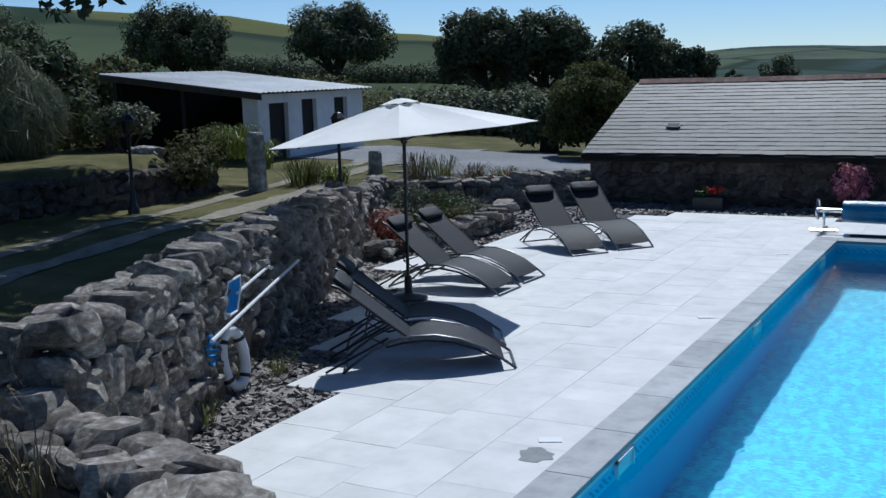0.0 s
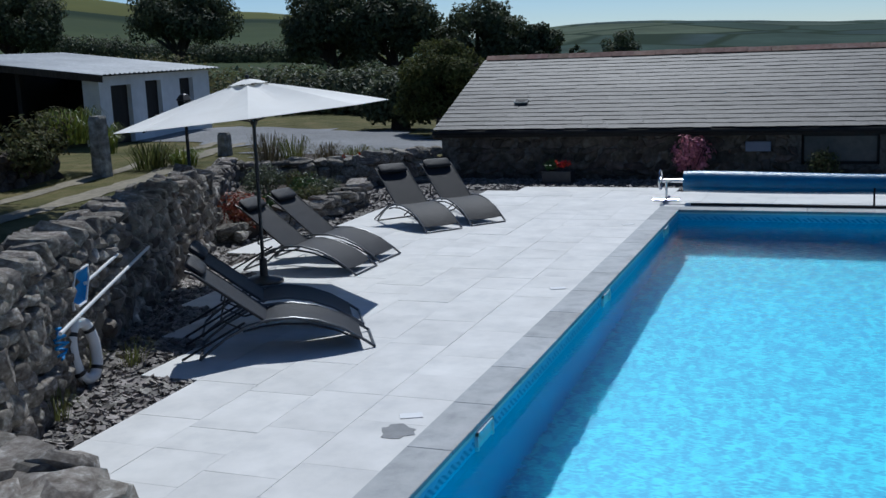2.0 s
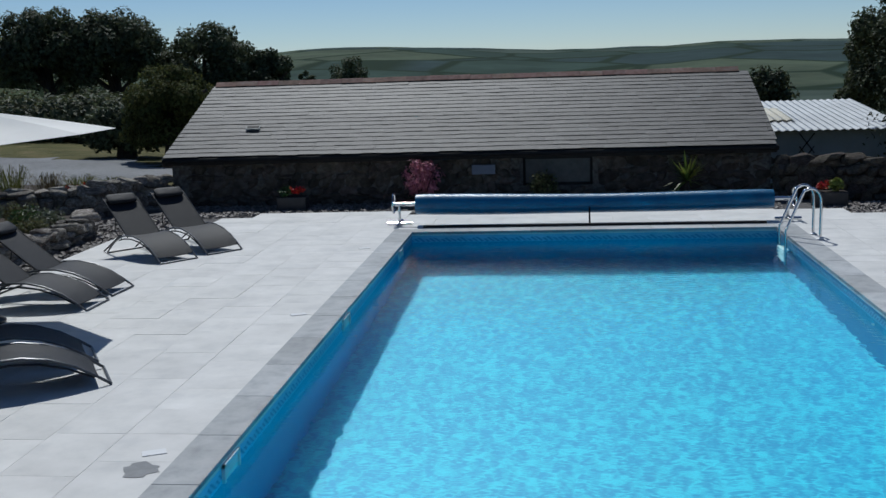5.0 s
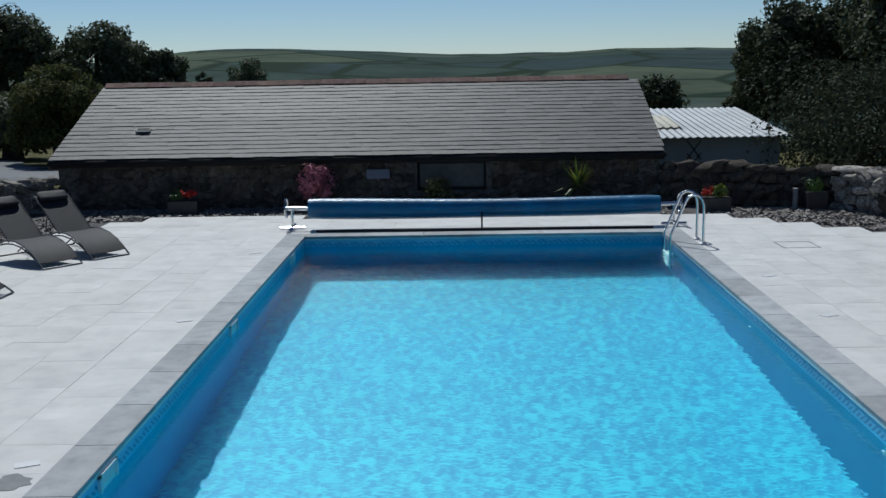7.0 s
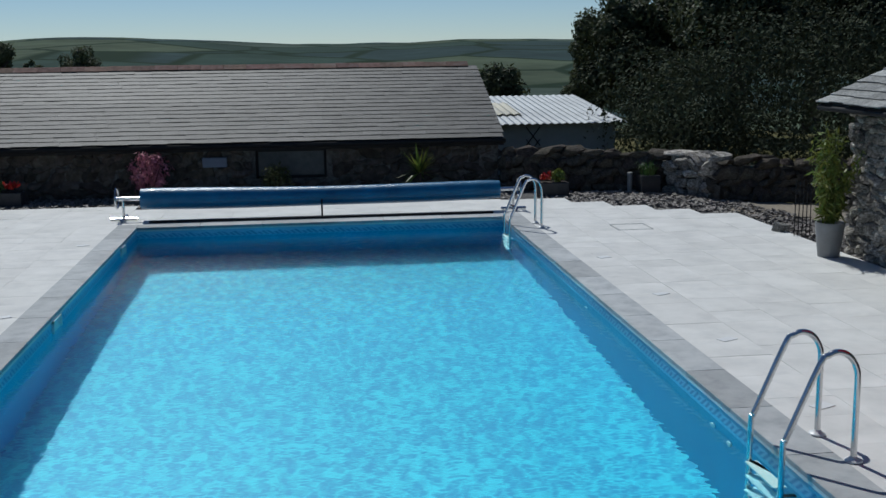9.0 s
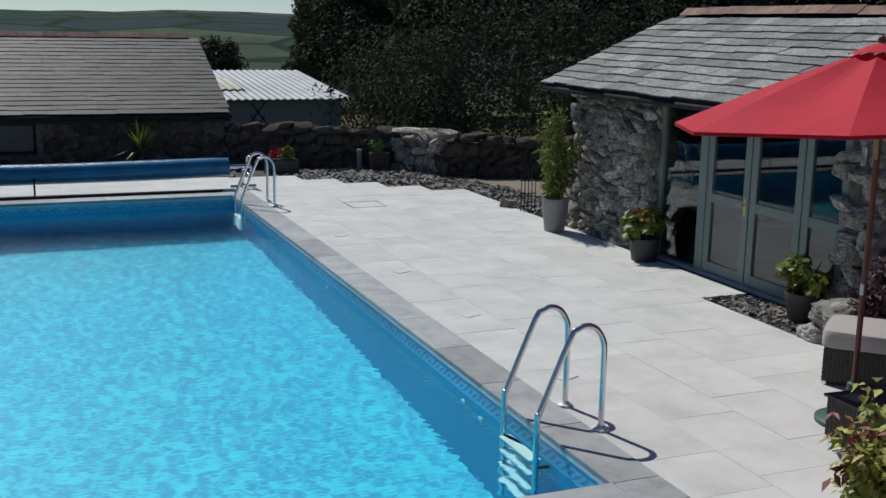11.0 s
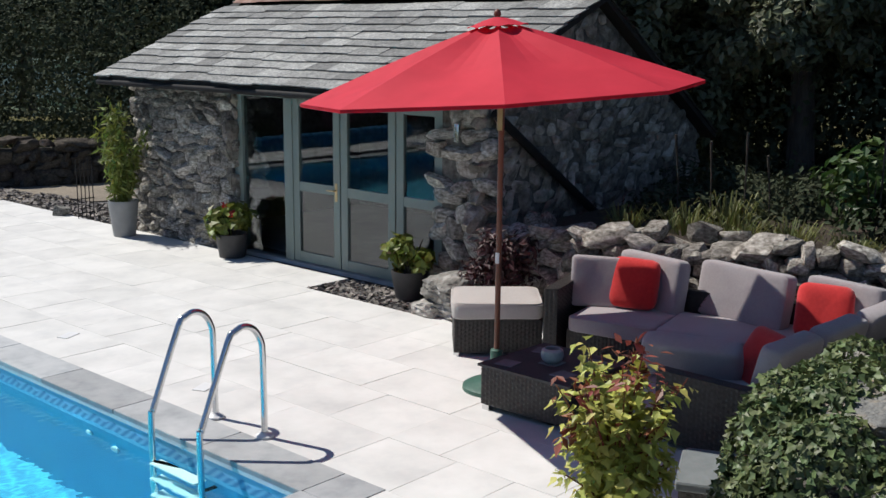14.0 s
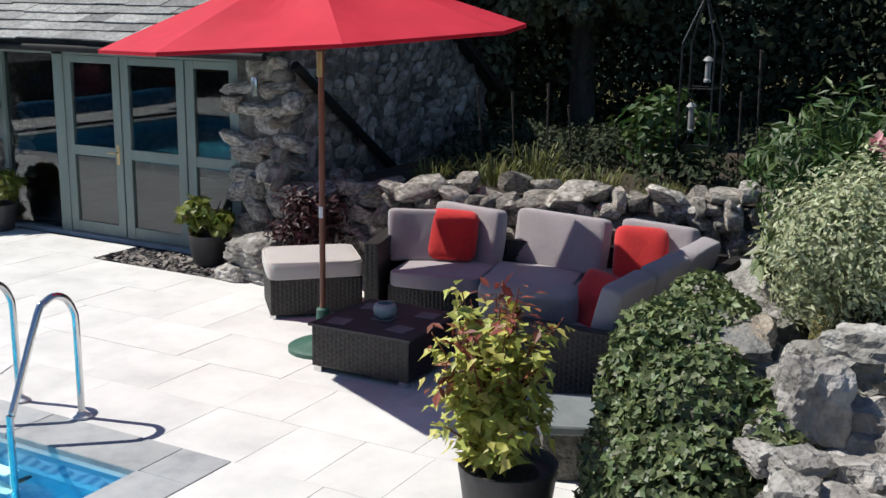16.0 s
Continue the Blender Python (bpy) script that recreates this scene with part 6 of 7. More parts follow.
table = thing("coffee_table", "low dark rattan coffee table with glass top", "table")
rattan_box(table, "body", [(4.79, -0.58), (5.47, -0.56), (5.48, 0.13), (4.78, 0.16)], 0.04, 0.315)
part("top", Geo().prism([(4.77, -0.60), (5.49, -0.58), (5.50, 0.15), (4.76, 0.18)], 0.316, 0.333), M_POTD, table, "dark smoked top")
for x, y in ((4.82, -0.54), (5.43, -0.52), (5.44, 0.09), (4.81, 0.12)):
    part("foot", Geo().box(x - 0.03, y - 0.03, 0, x + 0.03, y + 0.03, 0.042), M_CHROME, table)
for x, y, a in ((4.90, 0.02, 6), (4.95, -0.42, -8), (5.32, 0.02, 14), (5.32, -0.42, 4), (5.12, -0.2, 0)):
    solid("coaster", Geo().box(-0.07, -0.07, 0.0, 0.07, 0.07, 0.006, 0.002), M_CLAY, "square grey slate coaster on the table", "coaster", m=pose(x, y, 0.333, 0, 0, a), group="coasters on the table")
solid("candle_jar", Geo().lathe([(0.045, 0), (0.072, 0.02), (0.082, 0.055), (0.075, 0.09), (0.055, 0.105), (0.05, 0.1), (0.065, 0.07), (0.04, 0.02)], 20), M_TEAL, "round pale blue crackled candle jar", "jar", smooth=True, m=pose(5.12, -0.2, 0.339))

ott = thing("ottoman", "dark rattan footstool with a beige seat cushion", "footstool")
rattan_box(ott, "body", [(5.59, 1.13), (6.07, 0.60), (6.47, 1.0), (6.01, 1.52)], 0.03, 0.31)
for x, y in ((5.64, 1.13), (6.06, 0.66), (6.41, 1.0), (6.01, 1.46)):
    part("foot", Geo().box(x - 0.03, y - 0.03, 0, x + 0.03, y + 0.03, 0.032), M_CHROME, ott)
part("cushion", Geo().pillow(0.76, 0.64, 0.15, 8, pose(6.035, 1.062, 0.383, 0, 0, -48)), M_BEIGE, ott, "beige box cushion", smooth=True)
part("piping", Geo().tube([tuple(pose(6.035, 1.062, 0.445, 0, 0, -48) @ Vector((0.365 * math.copysign(abs(math.cos(a)) ** 0.2, math.cos(a)), 0.305 * math.copysign(abs(math.sin(a)) ** 0.2, math.sin(a)), 0))) for a in np.linspace(0, 2 * math.pi, 41)[:-1]], 0.006, 6, closed=True), M_BEIGE, ott)

sofa = thing("corner_sofa", "dark rattan corner sofa with taupe cushions", "sofa")
rattan_box(sofa, "seat_base", [(6.10, 0.38), (6.40, -1.22), (7.16, -1.5), (6.70, 0.55)], 0.04, 0.27)
rattan_box(sofa, "side_base", [(5.14, -1.10), (5.12, -1.86), (7.18, -1.98), (7.08, -1.24)], 0.041, 0.271)
rattan_box(sofa, "back_frame", [(6.72, 0.62), (7.24, -1.95), (7.32, -1.95), (6.80, 0.64)], 0.042, 0.56)
rattan_box(sofa, "side_back_frame", [(5.06, -1.95), (7.30, -2.07), (7.30, -1.99), (5.07, -1.87)], 0.043, 0.56)
rattan_box(sofa, "end_arm", [(5.04, -1.08), (5.02, -1.90), (5.12, -1.90), (5.14, -1.08)], 0.045, 0.50)
rattan_box(sofa, "arm", [(6.02, 0.42), (6.76, 0.64), (6.73, 0.75), (5.99, 0.53)], 0.044, 0.60)
for x, y in ((6.1, 0.4), (6.7, 0.55), (5.12, -1.15), (5.12, -1.85), (7.2, -1.95), (6.42, -1.22)):
    part("foot", Geo().box(x - 0.025, y - 0.025, 0, x + 0.025, y + 0.025, 0.045), M_CHROME, sofa)
for cx, cy, w, d, ang in ((6.44, 0.06, 0.68, 0.72, 11), (6.58, -0.64, 0.68, 0.70, 11), (6.76, -1.40, 0.74, 0.80, 6), (6.05, -1.50, 0.68, 0.70, -3), (5.46, -1.46, 0.52, 0.72, -3)):
    part("seat_cushion", Geo().pillow(w, d, 0.13, 10, pose(cx, cy, 0.335, 0, 0, ang)), M_TAUPE, sofa, "taupe seat cushion", smooth=True)
for cx, cy, w, h, tilt, ang in ((6.55, 0.40, 0.44, 0.42, 78, -60), (6.84, 0.06, 0.66, 0.46, 80, -100), (6.97, -0.70, 0.82, 0.45, 79, -99), (7.08, -1.46, 0.62, 0.42, 79, -99)):
    part("back_cushion", Geo().pillow(w, h, 0.16, 8, pose(cx, cy, 0.585, 0, 0, ang) @ pose(0, 0, 0, tilt, 0, 0)), M_TAUPE, sofa, "taupe back cushion", smooth=True)
for cx, cy, w, ang in ((5.44, -1.76, 0.56, 176), (6.05, -1.80, 0.60, 176), (6.68, -1.85, 0.60, 177)):
    part("back_cushion", Geo().pillow(w, 0.40, 0.16, 6, pose(cx, cy, 0.56, 0, 0, ang) @ pose(0, 0, 0, 76, 0, 0)), M_TAUPE, sofa, "taupe back cushion", smooth=True)
part("arm_cushion", Geo().pillow(0.66, 0.30, 0.17, 5, pose(5.42, -1.12, 0.50, 0, 0, -74) @ pose(0, 0, 0, -62, 0, 0)), M_TAUPE, sofa, "pale bolster cushion at the open end", smooth=True)
for cx, cy, cz, tilt, ang in ((6.64, 0.10, 0.60, 74, -76), (6.86, -1.40, 0.59, 68, -72), (5.62, -1.52, 0.52, 60, -120)):
    solid("scatter_cushion", Geo().pillow(0.42, 0.42, 0.15, 2.6, pose(cx, cy, cz, 0, 0, ang) @ pose(0, 0, 0, tilt, 0, 0)), M_REDC, "red square scatter cushion on the sofa", "cushion", smooth=True, group="red cushions on the sofa")

# ---- pots by the pool house ----
def pot(name, label, x, y, r0, r1, h, material, z=0.0):
    t = thing(name, label, "plant pot", pose(x, y, z))
    part("body", Geo().lathe([(r0, 0), (r0 * 1.02, 0.02), (r1 * 0.97, h * 0.8), (r1, h - 0.03), (r1, h), (r1 - 0.02, h), (r1 - 0.03, h - 0.05)], 28), material, t, smooth=True)
    part("soil", Geo().lathe([(r1 - 0.025, h - 0.06), (r1 * 0.5, h - 0.045), (0.01, h - 0.04)], 20), M_SOIL, t, smooth=True)
    return t


def flowers(owner, label, x, y, z, spread, hgt, n, size, material, seed):
    rs = np.random.RandomState(seed)
    P, N = [], []
    for k in range(n):
        a, r = rs.uniform(0, 6.28), rs.uniform(0, 1) ** 0.5 * spread
        c = np.array([r * math.cos(a), r * math.sin(a), hgt + rs.uniform(-0.04, 0.04)])
        for j in range(14):
            d = rs.normal(size=3); d /= np.linalg.norm(d)
            P.append(c + d * size * 0.5); N.append(d)
        part("flower_head", leaf_mesh("flower_head", P, N, size, material, 0.9, seed + k), None, owner, label, m=pose(x, y, z) if owner is None else owner.matrix_basis.inverted() @ pose(x, y, z))
        P, N = [], []


pot("pot", "tall pale grey tapered pot by the pool house corner", 6.63, 7.72, 0.14, 0.19, 0.46, M_POTG)
rs = np.random.RandomState(71)
bam = thing("bamboo", "tall feathery yellow-green bamboo in the grey pot", "bamboo", pose(6.63, 7.72, 0.41))
canes, P, N = Geo(), [], []
for k in range(26):
    a, r = rs.uniform(0, 6.28), rs.uniform(0.3, 1)
    top = np.array([math.cos(a) * 0.42 * r, math.sin(a) * 0.42 * r, rs.uniform(0.6, 1.25)])
    canes.tube([(math.cos(a) * 0.05, math.sin(a) * 0.05, 0), tuple(top * np.array([0.4, 0.4, 0.6])), tuple(top)], [0.006, 0.005, 0.002], 5)
    for j in range(62):
        f = rs.uniform(0.15, 1.0)
        P.append(top * np.array([f ** 1.3, f ** 1.3, f]) + rs.normal(size=3) * 0.045)
        N.append(rs.normal(size=3))
part("cane", canes, M_LIME, bam)
part("foliage", leaf_mesh("foliage", P, N, 0.13, M_LIME, 0.24, 72, 0.3), None, bam)
pot("pot", "dark pot with geraniums on the slate chips", 6.78, 5.66, 0.15, 0.19, 0.28, M_POTD)
own = shrub("geranium", "bushy green geranium in a dark pot", 6.78, 5.66, 0.22, 0.52, 0.42, 420, 0.10, M_LIME, 73, 0.85, droop=0.1)
flowers(own, "red geranium flower head", 6.72, 5.64, 0.22, 0.12, 0.33, 2, 0.05, M_FRED, 74)
pot("pot", "dark pot with geraniums beside the doors", 6.78, 2.78, 0.14, 0.185, 0.28, M_POTD)
own = shrub("geranium", "bushy green geranium in a dark pot", 6.78, 2.78, 0.22, 0.44, 0.42, 380, 0.10, M_LIME, 75, 0.85, droop=0.1)
flowers(own, "pale pink geranium flower head", 6.70, 2.86, 0.24, 0.08, 0.26, 2, 0.05, M_FPINK, 76)
shrub("maple", "dark maroon feathery acer against the stone pillar", 6.78, 1.62, 0.0, 0.75, 0.92, 1700, 0.075, M_MAROON, 77, 0.4, count=22)
# planters along the barn
for x, y, lab in ((-5.85, 15.3, 1), (4.42, 14.55, 2)):
    t = thing("planter", "dark square trough planter on the gravel", "planter", pose(x, y, -0.03), group="planters on the gravel")
    part("body", Geo().box(-0.3, -0.16, 0, 0.3, 0.16, 0.27, 0.012), M_POTD, t)
    part("soil", Geo().box(-0.28, -0.14, 0.268, 0.28, 0.14, 0.275), M_SOIL, t)
    own = shrub("bedding_plant", "low green bedding plant in the planter", x - 0.14 if lab == 1 else x + 0.1, y, 0.23, 0.3, 0.24, 260, 0.07, M_LEAF if lab == 1 else M_LIME, 80 + lab, 0.7)
    flowers(own, "orange-red bedding flowers in the planter", x + 0.12 if lab == 1 else x - 0.1, y, 0.24, 0.15, 0.12, 9, 0.05, M_FRED, 82 + lab)
shrub("maple", "pink-leaved shrub in front of the barn wall", -3.25, 15.55, -0.04, 0.85, 1.02, 1500, 0.075, M_PINK, 85, 0.5, count=22)
shrub("fern_bush", "brown-green bush under the barn window", -0.85, 15.5, -0.04, 0.8, 0.62, 900, 0.08, M_SCRUB, 86, 0.4)
yuc = thing("cordyline", "spiky green cordyline in front of the barn", "cordyline", pose(1.95, 15.45, -0.04))
part("stem", Geo().tube([(0, 0, 0), (0.02, 0, 0.25), (0, 0, 0.42)], [0.05, 0.04, 0.04], 8), M_BARK, yuc)
rs = np.random.RandomState(87)
g = Geo()
for k in range(64):
    a, e = rs.uniform(0, 6.28), rs.uniform(-0.25, 1.45)
    d = Vector((math.cos(a) * math.cos(e), math.sin(a) * math.cos(e), math.sin(e)))
    L, s = rs.uniform(0.45, 0.68), Vector((-math.sin(a), math.cos(a), 0))
    b = Vector((0, 0, 0.42))
    dr = Vector((0, 0, -0.10 * math.cos(e)))
    g.add([b - s * 0.01, b + s * 0.01, b + d * L * 0.5 + s * 0.02, b + d * L * 0.5 - s * 0.02, b + d * L + dr], [(0, 1, 2, 3), (3, 2, 4)])
part("foliage", g, M_LIME, yuc)
t = thing("bollard_light", "short grey bollard light on the gravel", "bollard light", pose(6.0, 14.7, -0.03))
part("post", Geo().lathe([(0.05, 0), (0.05, 0.36), (0.055, 0.365), (0.055, 0.4), (0.01, 0.41)], 14), M_POTG, t, smooth=True)
solid("planter", Geo().box(-0.2, -0.18, 0, 0.2, 0.18, 0.36, 0.02), M_POTD, "dark square planter on the gravel", "planter", m=pose(6.35, 14.62, -0.04))
tuft("green strappy plant in the dark planter", 6.35, 14.62, 0.3, 0.5, 0.35, 60, 90, M_LEAF, 0.02)
t = thing("plant_stand", "black wire plant stand by the yard", "stand", pose(7.0, 9.3, -0.03))
for k in range(5):
    part("bar", Geo().tube([(-0.12 + 0.06 * k, 0, 0.0), (-0.12 + 0.06 * k, 0, 0.85)], 0.008, 6), M_BLACKM, t)
for z in (0.1, 0.3, 0.5, 0.7):
    part("rung", Geo().tube([(-0.14, 0.004, z), (0.14, 0.004, z)], 0.008, 6), M_BLACKM, t)
solid("boulder", V_ROCK[0], None, "small dark stone on the gravel", "stone", m=pose(6.85, 9.7, 0.05) @ Matrix.Diagonal((0.2, 0.16, 0.14, 1)))

# ---- boulders ----
def boulder(x, y, z, sx, sy, sz, seed, material=None, turn=0):
    rr = random.Random(seed)
    bm = bmesh.new()
    bmesh.ops.create_icosphere(bm, subdivisions=4, radius=1.0)
    o = Vector((seed * 3.1, seed * 1.7, 0))
    for v in bm.verts:
        q = v.co.copy()
        m = max(abs(q.x), abs(q.y), abs(q.z))
        q = q.lerp(q / m, 0.72)
        q += q.normalized() * (0.26 * noise.noise(q * 1.2 + o) - 0.22 * abs(noise.noise(q * 2.3 + o)) + 0.09 * noise.noise(q * 5.5 + o) + 0.05 * noise.noise(q * 11 + o))
        v.co = Vector((q.x * sx / 2, q.y * sy / 2, q.z * sz / 2))
    me = bpy.data.meshes.new("boulder")
    bm.to_mesh(me); bm.free()
    me.materials.append(material or M_ROCK)
    me.polygons.foreach_set("use_smooth", [True] * len(me.polygons))
    me.set_sharp_from_angle(angle=radians(22))
    ob = new("boulder", me)
    ob.matrix_basis = pose(x, y, z, rr.uniform(-8, 8), rr.uniform(-8, 8), turn)
    return tagged(ob, "large grey lichened boulder in the rockery bank" if material is None else "broad boulder stained with orange lichen", "boulder", "rockery boulders")


boulder(6.55, 2.02, 0.26, 0.62, 0.42, 0.24, 1, turn=70)
boulder(6.62, 1.9, 0.06, 0.5, 0.5, 0.22, 2)
boulder(6.48, 2.2, 0.05, 0.34, 0.3, 0.16, 3)
for i, (x, y, z, sx, sy, sz, tn) in enumerate(((4.95, -2.55, 0.62, 0.8, 0.6, 0.5, 20), (5.5, -2.75, 0.75, 0.7, 0.6, 0.45, 60), (4.25, -2.95, 0.5, 0.6, 0.55, 0.6, 10),
        (3.62, -3.22, 0.82, 0.30, 0.27, 0.36, 30), (3.92, -3.42, 0.95, 0.46, 0.36, 0.28, 80), (3.5, -3.5, 0.52, 0.5, 0.4, 0.36, 15), (3.05, -3.52, 0.55, 0.36, 0.34, 0.26, 40), (2.75, -3.72, 0.62, 0.4, 0.36, 0.3, 70), (3.75, -3.2, 0.55, 0.4, 0.4, 0.4, 0),
        (2.9, -3.9, 0.8, 0.5, 0.5, 0.5, 0), (3.25, -3.45, 0.3, 0.5, 0.5, 0.4, 5), (3.6, -3.15, 0.25, 0.5, 0.5, 0.4, 50), (2.8, -3.5, 0.35, 0.5, 0.4, 0.35, 20), (4.6, -2.75, 0.28, 0.7, 0.6, 0.55, 30), (6.2, -2.75, 0.72, 0.7, 0.5, 0.45, 30), (6.9, -2.72, 0.75, 0.6, 0.5, 0.45, 70), (5.7, -2.7, 0.3, 0.9, 0.6, 0.6, 0))):
    boulder(x, y, z, sx, sy, sz, 20 + i, turn=tn)
for i, (x, y, z, sx, sy, sz) in enumerate(((3.80, -3.48, 0.62, 0.5, 0.4, 0.42), (3.42, -3.40, 0.52, 0.36, 0.34, 0.30), (3.95, -3.62, 0.45, 0.6, 0.5, 0.5), (3.6, -3.52, 0.32, 0.5, 0.4, 0.4), (4.3, -3.3, 0.72, 0.6, 0.4, 0.4), (4.15, -3.1, 0.66, 0.5, 0.36, 0.4))):
    boulder(x, y, z, sx, sy, sz, 60 + i, turn=37 * i)
boulder(4.20, -2.74, 0.84, 0.62, 0.40, 0.17, 50, M_LICHEN, 15)
rr = random.Random(77)
for k in range(34):
    f = rr.random()
    boulder(2.75 + 1.1 * f + rr.uniform(-0.1, 0.1), -3.62 + 0.75 * f + rr.uniform(-0.08, 0.14), rr.uniform(0.05, 0.72), rr.uniform(0.12, 0.24), rr.uniform(0.12, 0.22), rr.uniform(0.08, 0.16), 100 + k, None, rr.uniform(0, 180))
for x, y, z in ((4.6, -1.75, 0.17), (4.24, -1.92, 0.31)):
    solid("stone_step", Geo().box(-0.24, -0.18, -0.05, 0.24, 0.18, 0.0, 0.01), M_CLAY, "flat grey slate step by the rockery", "step", m=pose(x, y, z, 0, 0, 25))
    solid("step_riser", Geo().box(-0.22, -0.15, -0.4, 0.22, 0.16, -0.051), M_MORTAR, "rough stone riser under a slate step", "step", "structure", m=pose(x, y, z, 0, 0, 25))

# ---- rockery planting ----
pot("pot", "dark round pot with a golden-leaved shrub", 3.42, -1.93, 0.19, 0.235, 0.33, M_POTD)
gs = thing("golden_shrub", "golden-leaved shrub with bronze-red shoot tips in a dark pot", "shrub", pose(3.38, -1.86, 0.29))
rs = np.random.RandomState(91)
stm, P, N, P2, N2 = Geo(), [], [], [], []
for k in range(44):
    a, r = rs.uniform(0, 6.28), rs.uniform(0.2, 1)
    top = np.array([math.cos(a) * 0.32 * r, math.sin(a) * 0.32 * r, rs.uniform(0.3, 1.0) * (1.05 - 0.3 * r)])
    stm.tube([(0, 0, 0), tuple(top * np.array([0.45, 0.45, 0.6])), tuple(top)], [0.008, 0.006, 0.003], 5)
    for j in range(62):
        f = rs.uniform(0.2, 1.0)
        q = top * np.array([f, f, f ** 0.8]) + rs.normal(size=3) * 0.035
        (P2 if f > 0.93 and k % 2 == 0 else P).append(q)
        (N2 if f > 0.93 and k % 2 == 0 else N).append(q + np.array([0, 0, 0.3]))
    if k % 6 == 0:
        for j in range(9):
            P2.append(top + rs.normal(size=3) * 0.02); N2.append(rs.normal(size=3))
part("stem", stm, M_BRONZE, gs)
part("foliage", leaf_mesh("foliage", P, N, 0.072, M_GOLD, 0.55, 92, 0.5, lobes=True), None, gs)
tagged(part("shoot_tip", leaf_mesh("shoot_tip", P2, N2, 0.08, M_BRONZE, 0.45, 93, 0.2), None, gs, "bronze-red young leaves"), kind="stuff")
ivy = thing("ivy", "dense glossy dark ivy hanging over the rockery wall", "ivy", pose(0, 0, 0))
rs = np.random.RandomState(94)
P, N = clump_points(rs, [((3.62, -2.72, 0.62), (0.34, 0.3, 0.34)), ((3.45, -2.66, 0.3), (0.36, 0.26, 0.42)), ((3.8, -2.76, 0.45), (0.3, 0.28, 0.5)), ((3.34, -2.86, 0.35), (0.3, 0.25, 0.4)), ((4.1, -2.55, 0.82), (0.3, 0.2, 0.18)), ((4.4, -2.4, 0.86), (0.25, 0.15, 0.12)), ((3.2, -2.9, 0.1), (0.25, 0.22, 0.3)), ((3.72, -2.98, 0.48), (0.26, 0.26, 0.36)), ((3.5, -3.08, 0.2), (0.28, 0.24, 0.36)), ((4.6, -2.3, 0.82), (0.25, 0.12, 0.1)), ((3.62, -3.16, 0.34), (0.26, 0.24, 0.42)), ((3.42, -3.24, 0.12), (0.26, 0.2, 0.3)), ((4.85, -2.4, 0.86), (0.3, 0.18, 0.14)), ((4.4, -2.62, 0.9), (0.3, 0.2, 0.12)), ((3.62, -2.42, 0.3), (0.26, 0.2, 0.4)), ((3.82, -2.42, 0.66), (0.26, 0.2, 0.3)), ((3.42, -2.55, 0.15), (0.26, 0.24, 0.3)), ((3.5, -3.1, 0.5), (0.24, 0.2, 0.3)), ((4.1, -2.36, 0.8), (0.3, 0.16, 0.2))], 24000, 0.84)
part("foliage", leaf_mesh("foliage", P, N + rs.normal(size=N.shape) * 0.45, 0.047, M_IVY, 0.85, 95, 0.5, lobes=True), None, ivy)
part("bank", Geo().add([(3.3, -2.75, -0.05), (4.0, -2.45, -0.05), (4.1, -2.9, -0.05), (3.4, -3.1, -0.05), (3.42, -2.72, 0.72), (3.9, -2.52, 0.8), (4.0, -2.85, 0.8), (3.5, -3.0, 0.72)], [(0, 1, 5, 4), (1, 2, 6, 5), (2, 3, 7, 6), (3, 0, 4, 7), (4, 5, 6, 7)]), M_MORTAR, ivy, "earth bank under the ivy")
shrub("variegated_shrub", "dense cream-variegated shrub above the boulders", 4.62, -3.30, 0.82, 0.95, 0.85, 17000, 0.038, M_VARIEG, 96, 0.45, count=40, sub=0.5)
shrub("variegated_shrub", "dense cream-variegated shrub above the boulders", 5.25, -4.0, 0.85, 1.2, 1.15, 12000, 0.04, M_VARIEG, 97, 0.45, count=36, sub=0.5)
shrub("phlox", "leafy green perennial with pale pink flowers", 6.15, -2.95, 0.85, 1.25, 1.05, 3400, 0.11, M_LEAF, 98, 0.25, count=26)
own = shrub("phlox", "leafy green perennial with pale pink flowers", 5.35, -2.82, 0.85, 0.6, 0.45, 700, 0.16, M_IVY, 99, 0.5, count=12)
flowers(own, "pale pink phlox heads", 5.15, -3.28, 1.0, 0.12, 0.70, 7, 0.05, M_FPINK, 100)
shrub("rose_bush", "loose green rose bush behind the garden wall", 8.9, -0.95, 0.78, 1.1, 0.85, 1000, 0.12, M_LEAF, 101, 0.6, count=20)
shrub("rose_bush", "loose green rose bush behind the garden wall", 8.3, -2.2, 0.78, 0.9, 0.75, 800, 0.11, M_LEAF, 102, 0.6, count=18)
for k, (x, y, h, w) in enumerate(((7.7, 0.9, 0.28, 0.5), (8.0, 0.4, 0.32, 0.6), (8.1, -0.1, 0.26, 0.6), (8.0, -0.6, 0.3, 0.6), (7.9, -1.2, 0.24, 0.5), (8.4, 0.2, 0.4, 0.7))):
    tuft("yellow-green strappy grass behind the wall", x, y, 0.78, w, h, 90, 110 + k)
for k, (x, y, h) in enumerate(((8.4, 0.75, 0.9), (8.5, 0.45, 0.85), (8.5, 0.1, 0.95), (8.6, -0.1, 0.75), (8.9, -1.75, 1.3), (9.3, -1.5, 0.9))):
    solid("flower_spike", Geo().tube([(0, 0, 0), (0.03, 0.02, h * 0.5), (0.0 + 0.04 * (k % 3 - 1), 0.03, h)], [0.006, 0.008, 0.013], 7), M_BARK, "dry foxglove seed spike standing behind the wall", "seed spike", m=pose(x, y, 0.76), group="seed spikes")
# Low planting added over the bed; its dark colour replaces tree shade.
rs = np.random.RandomState(103)
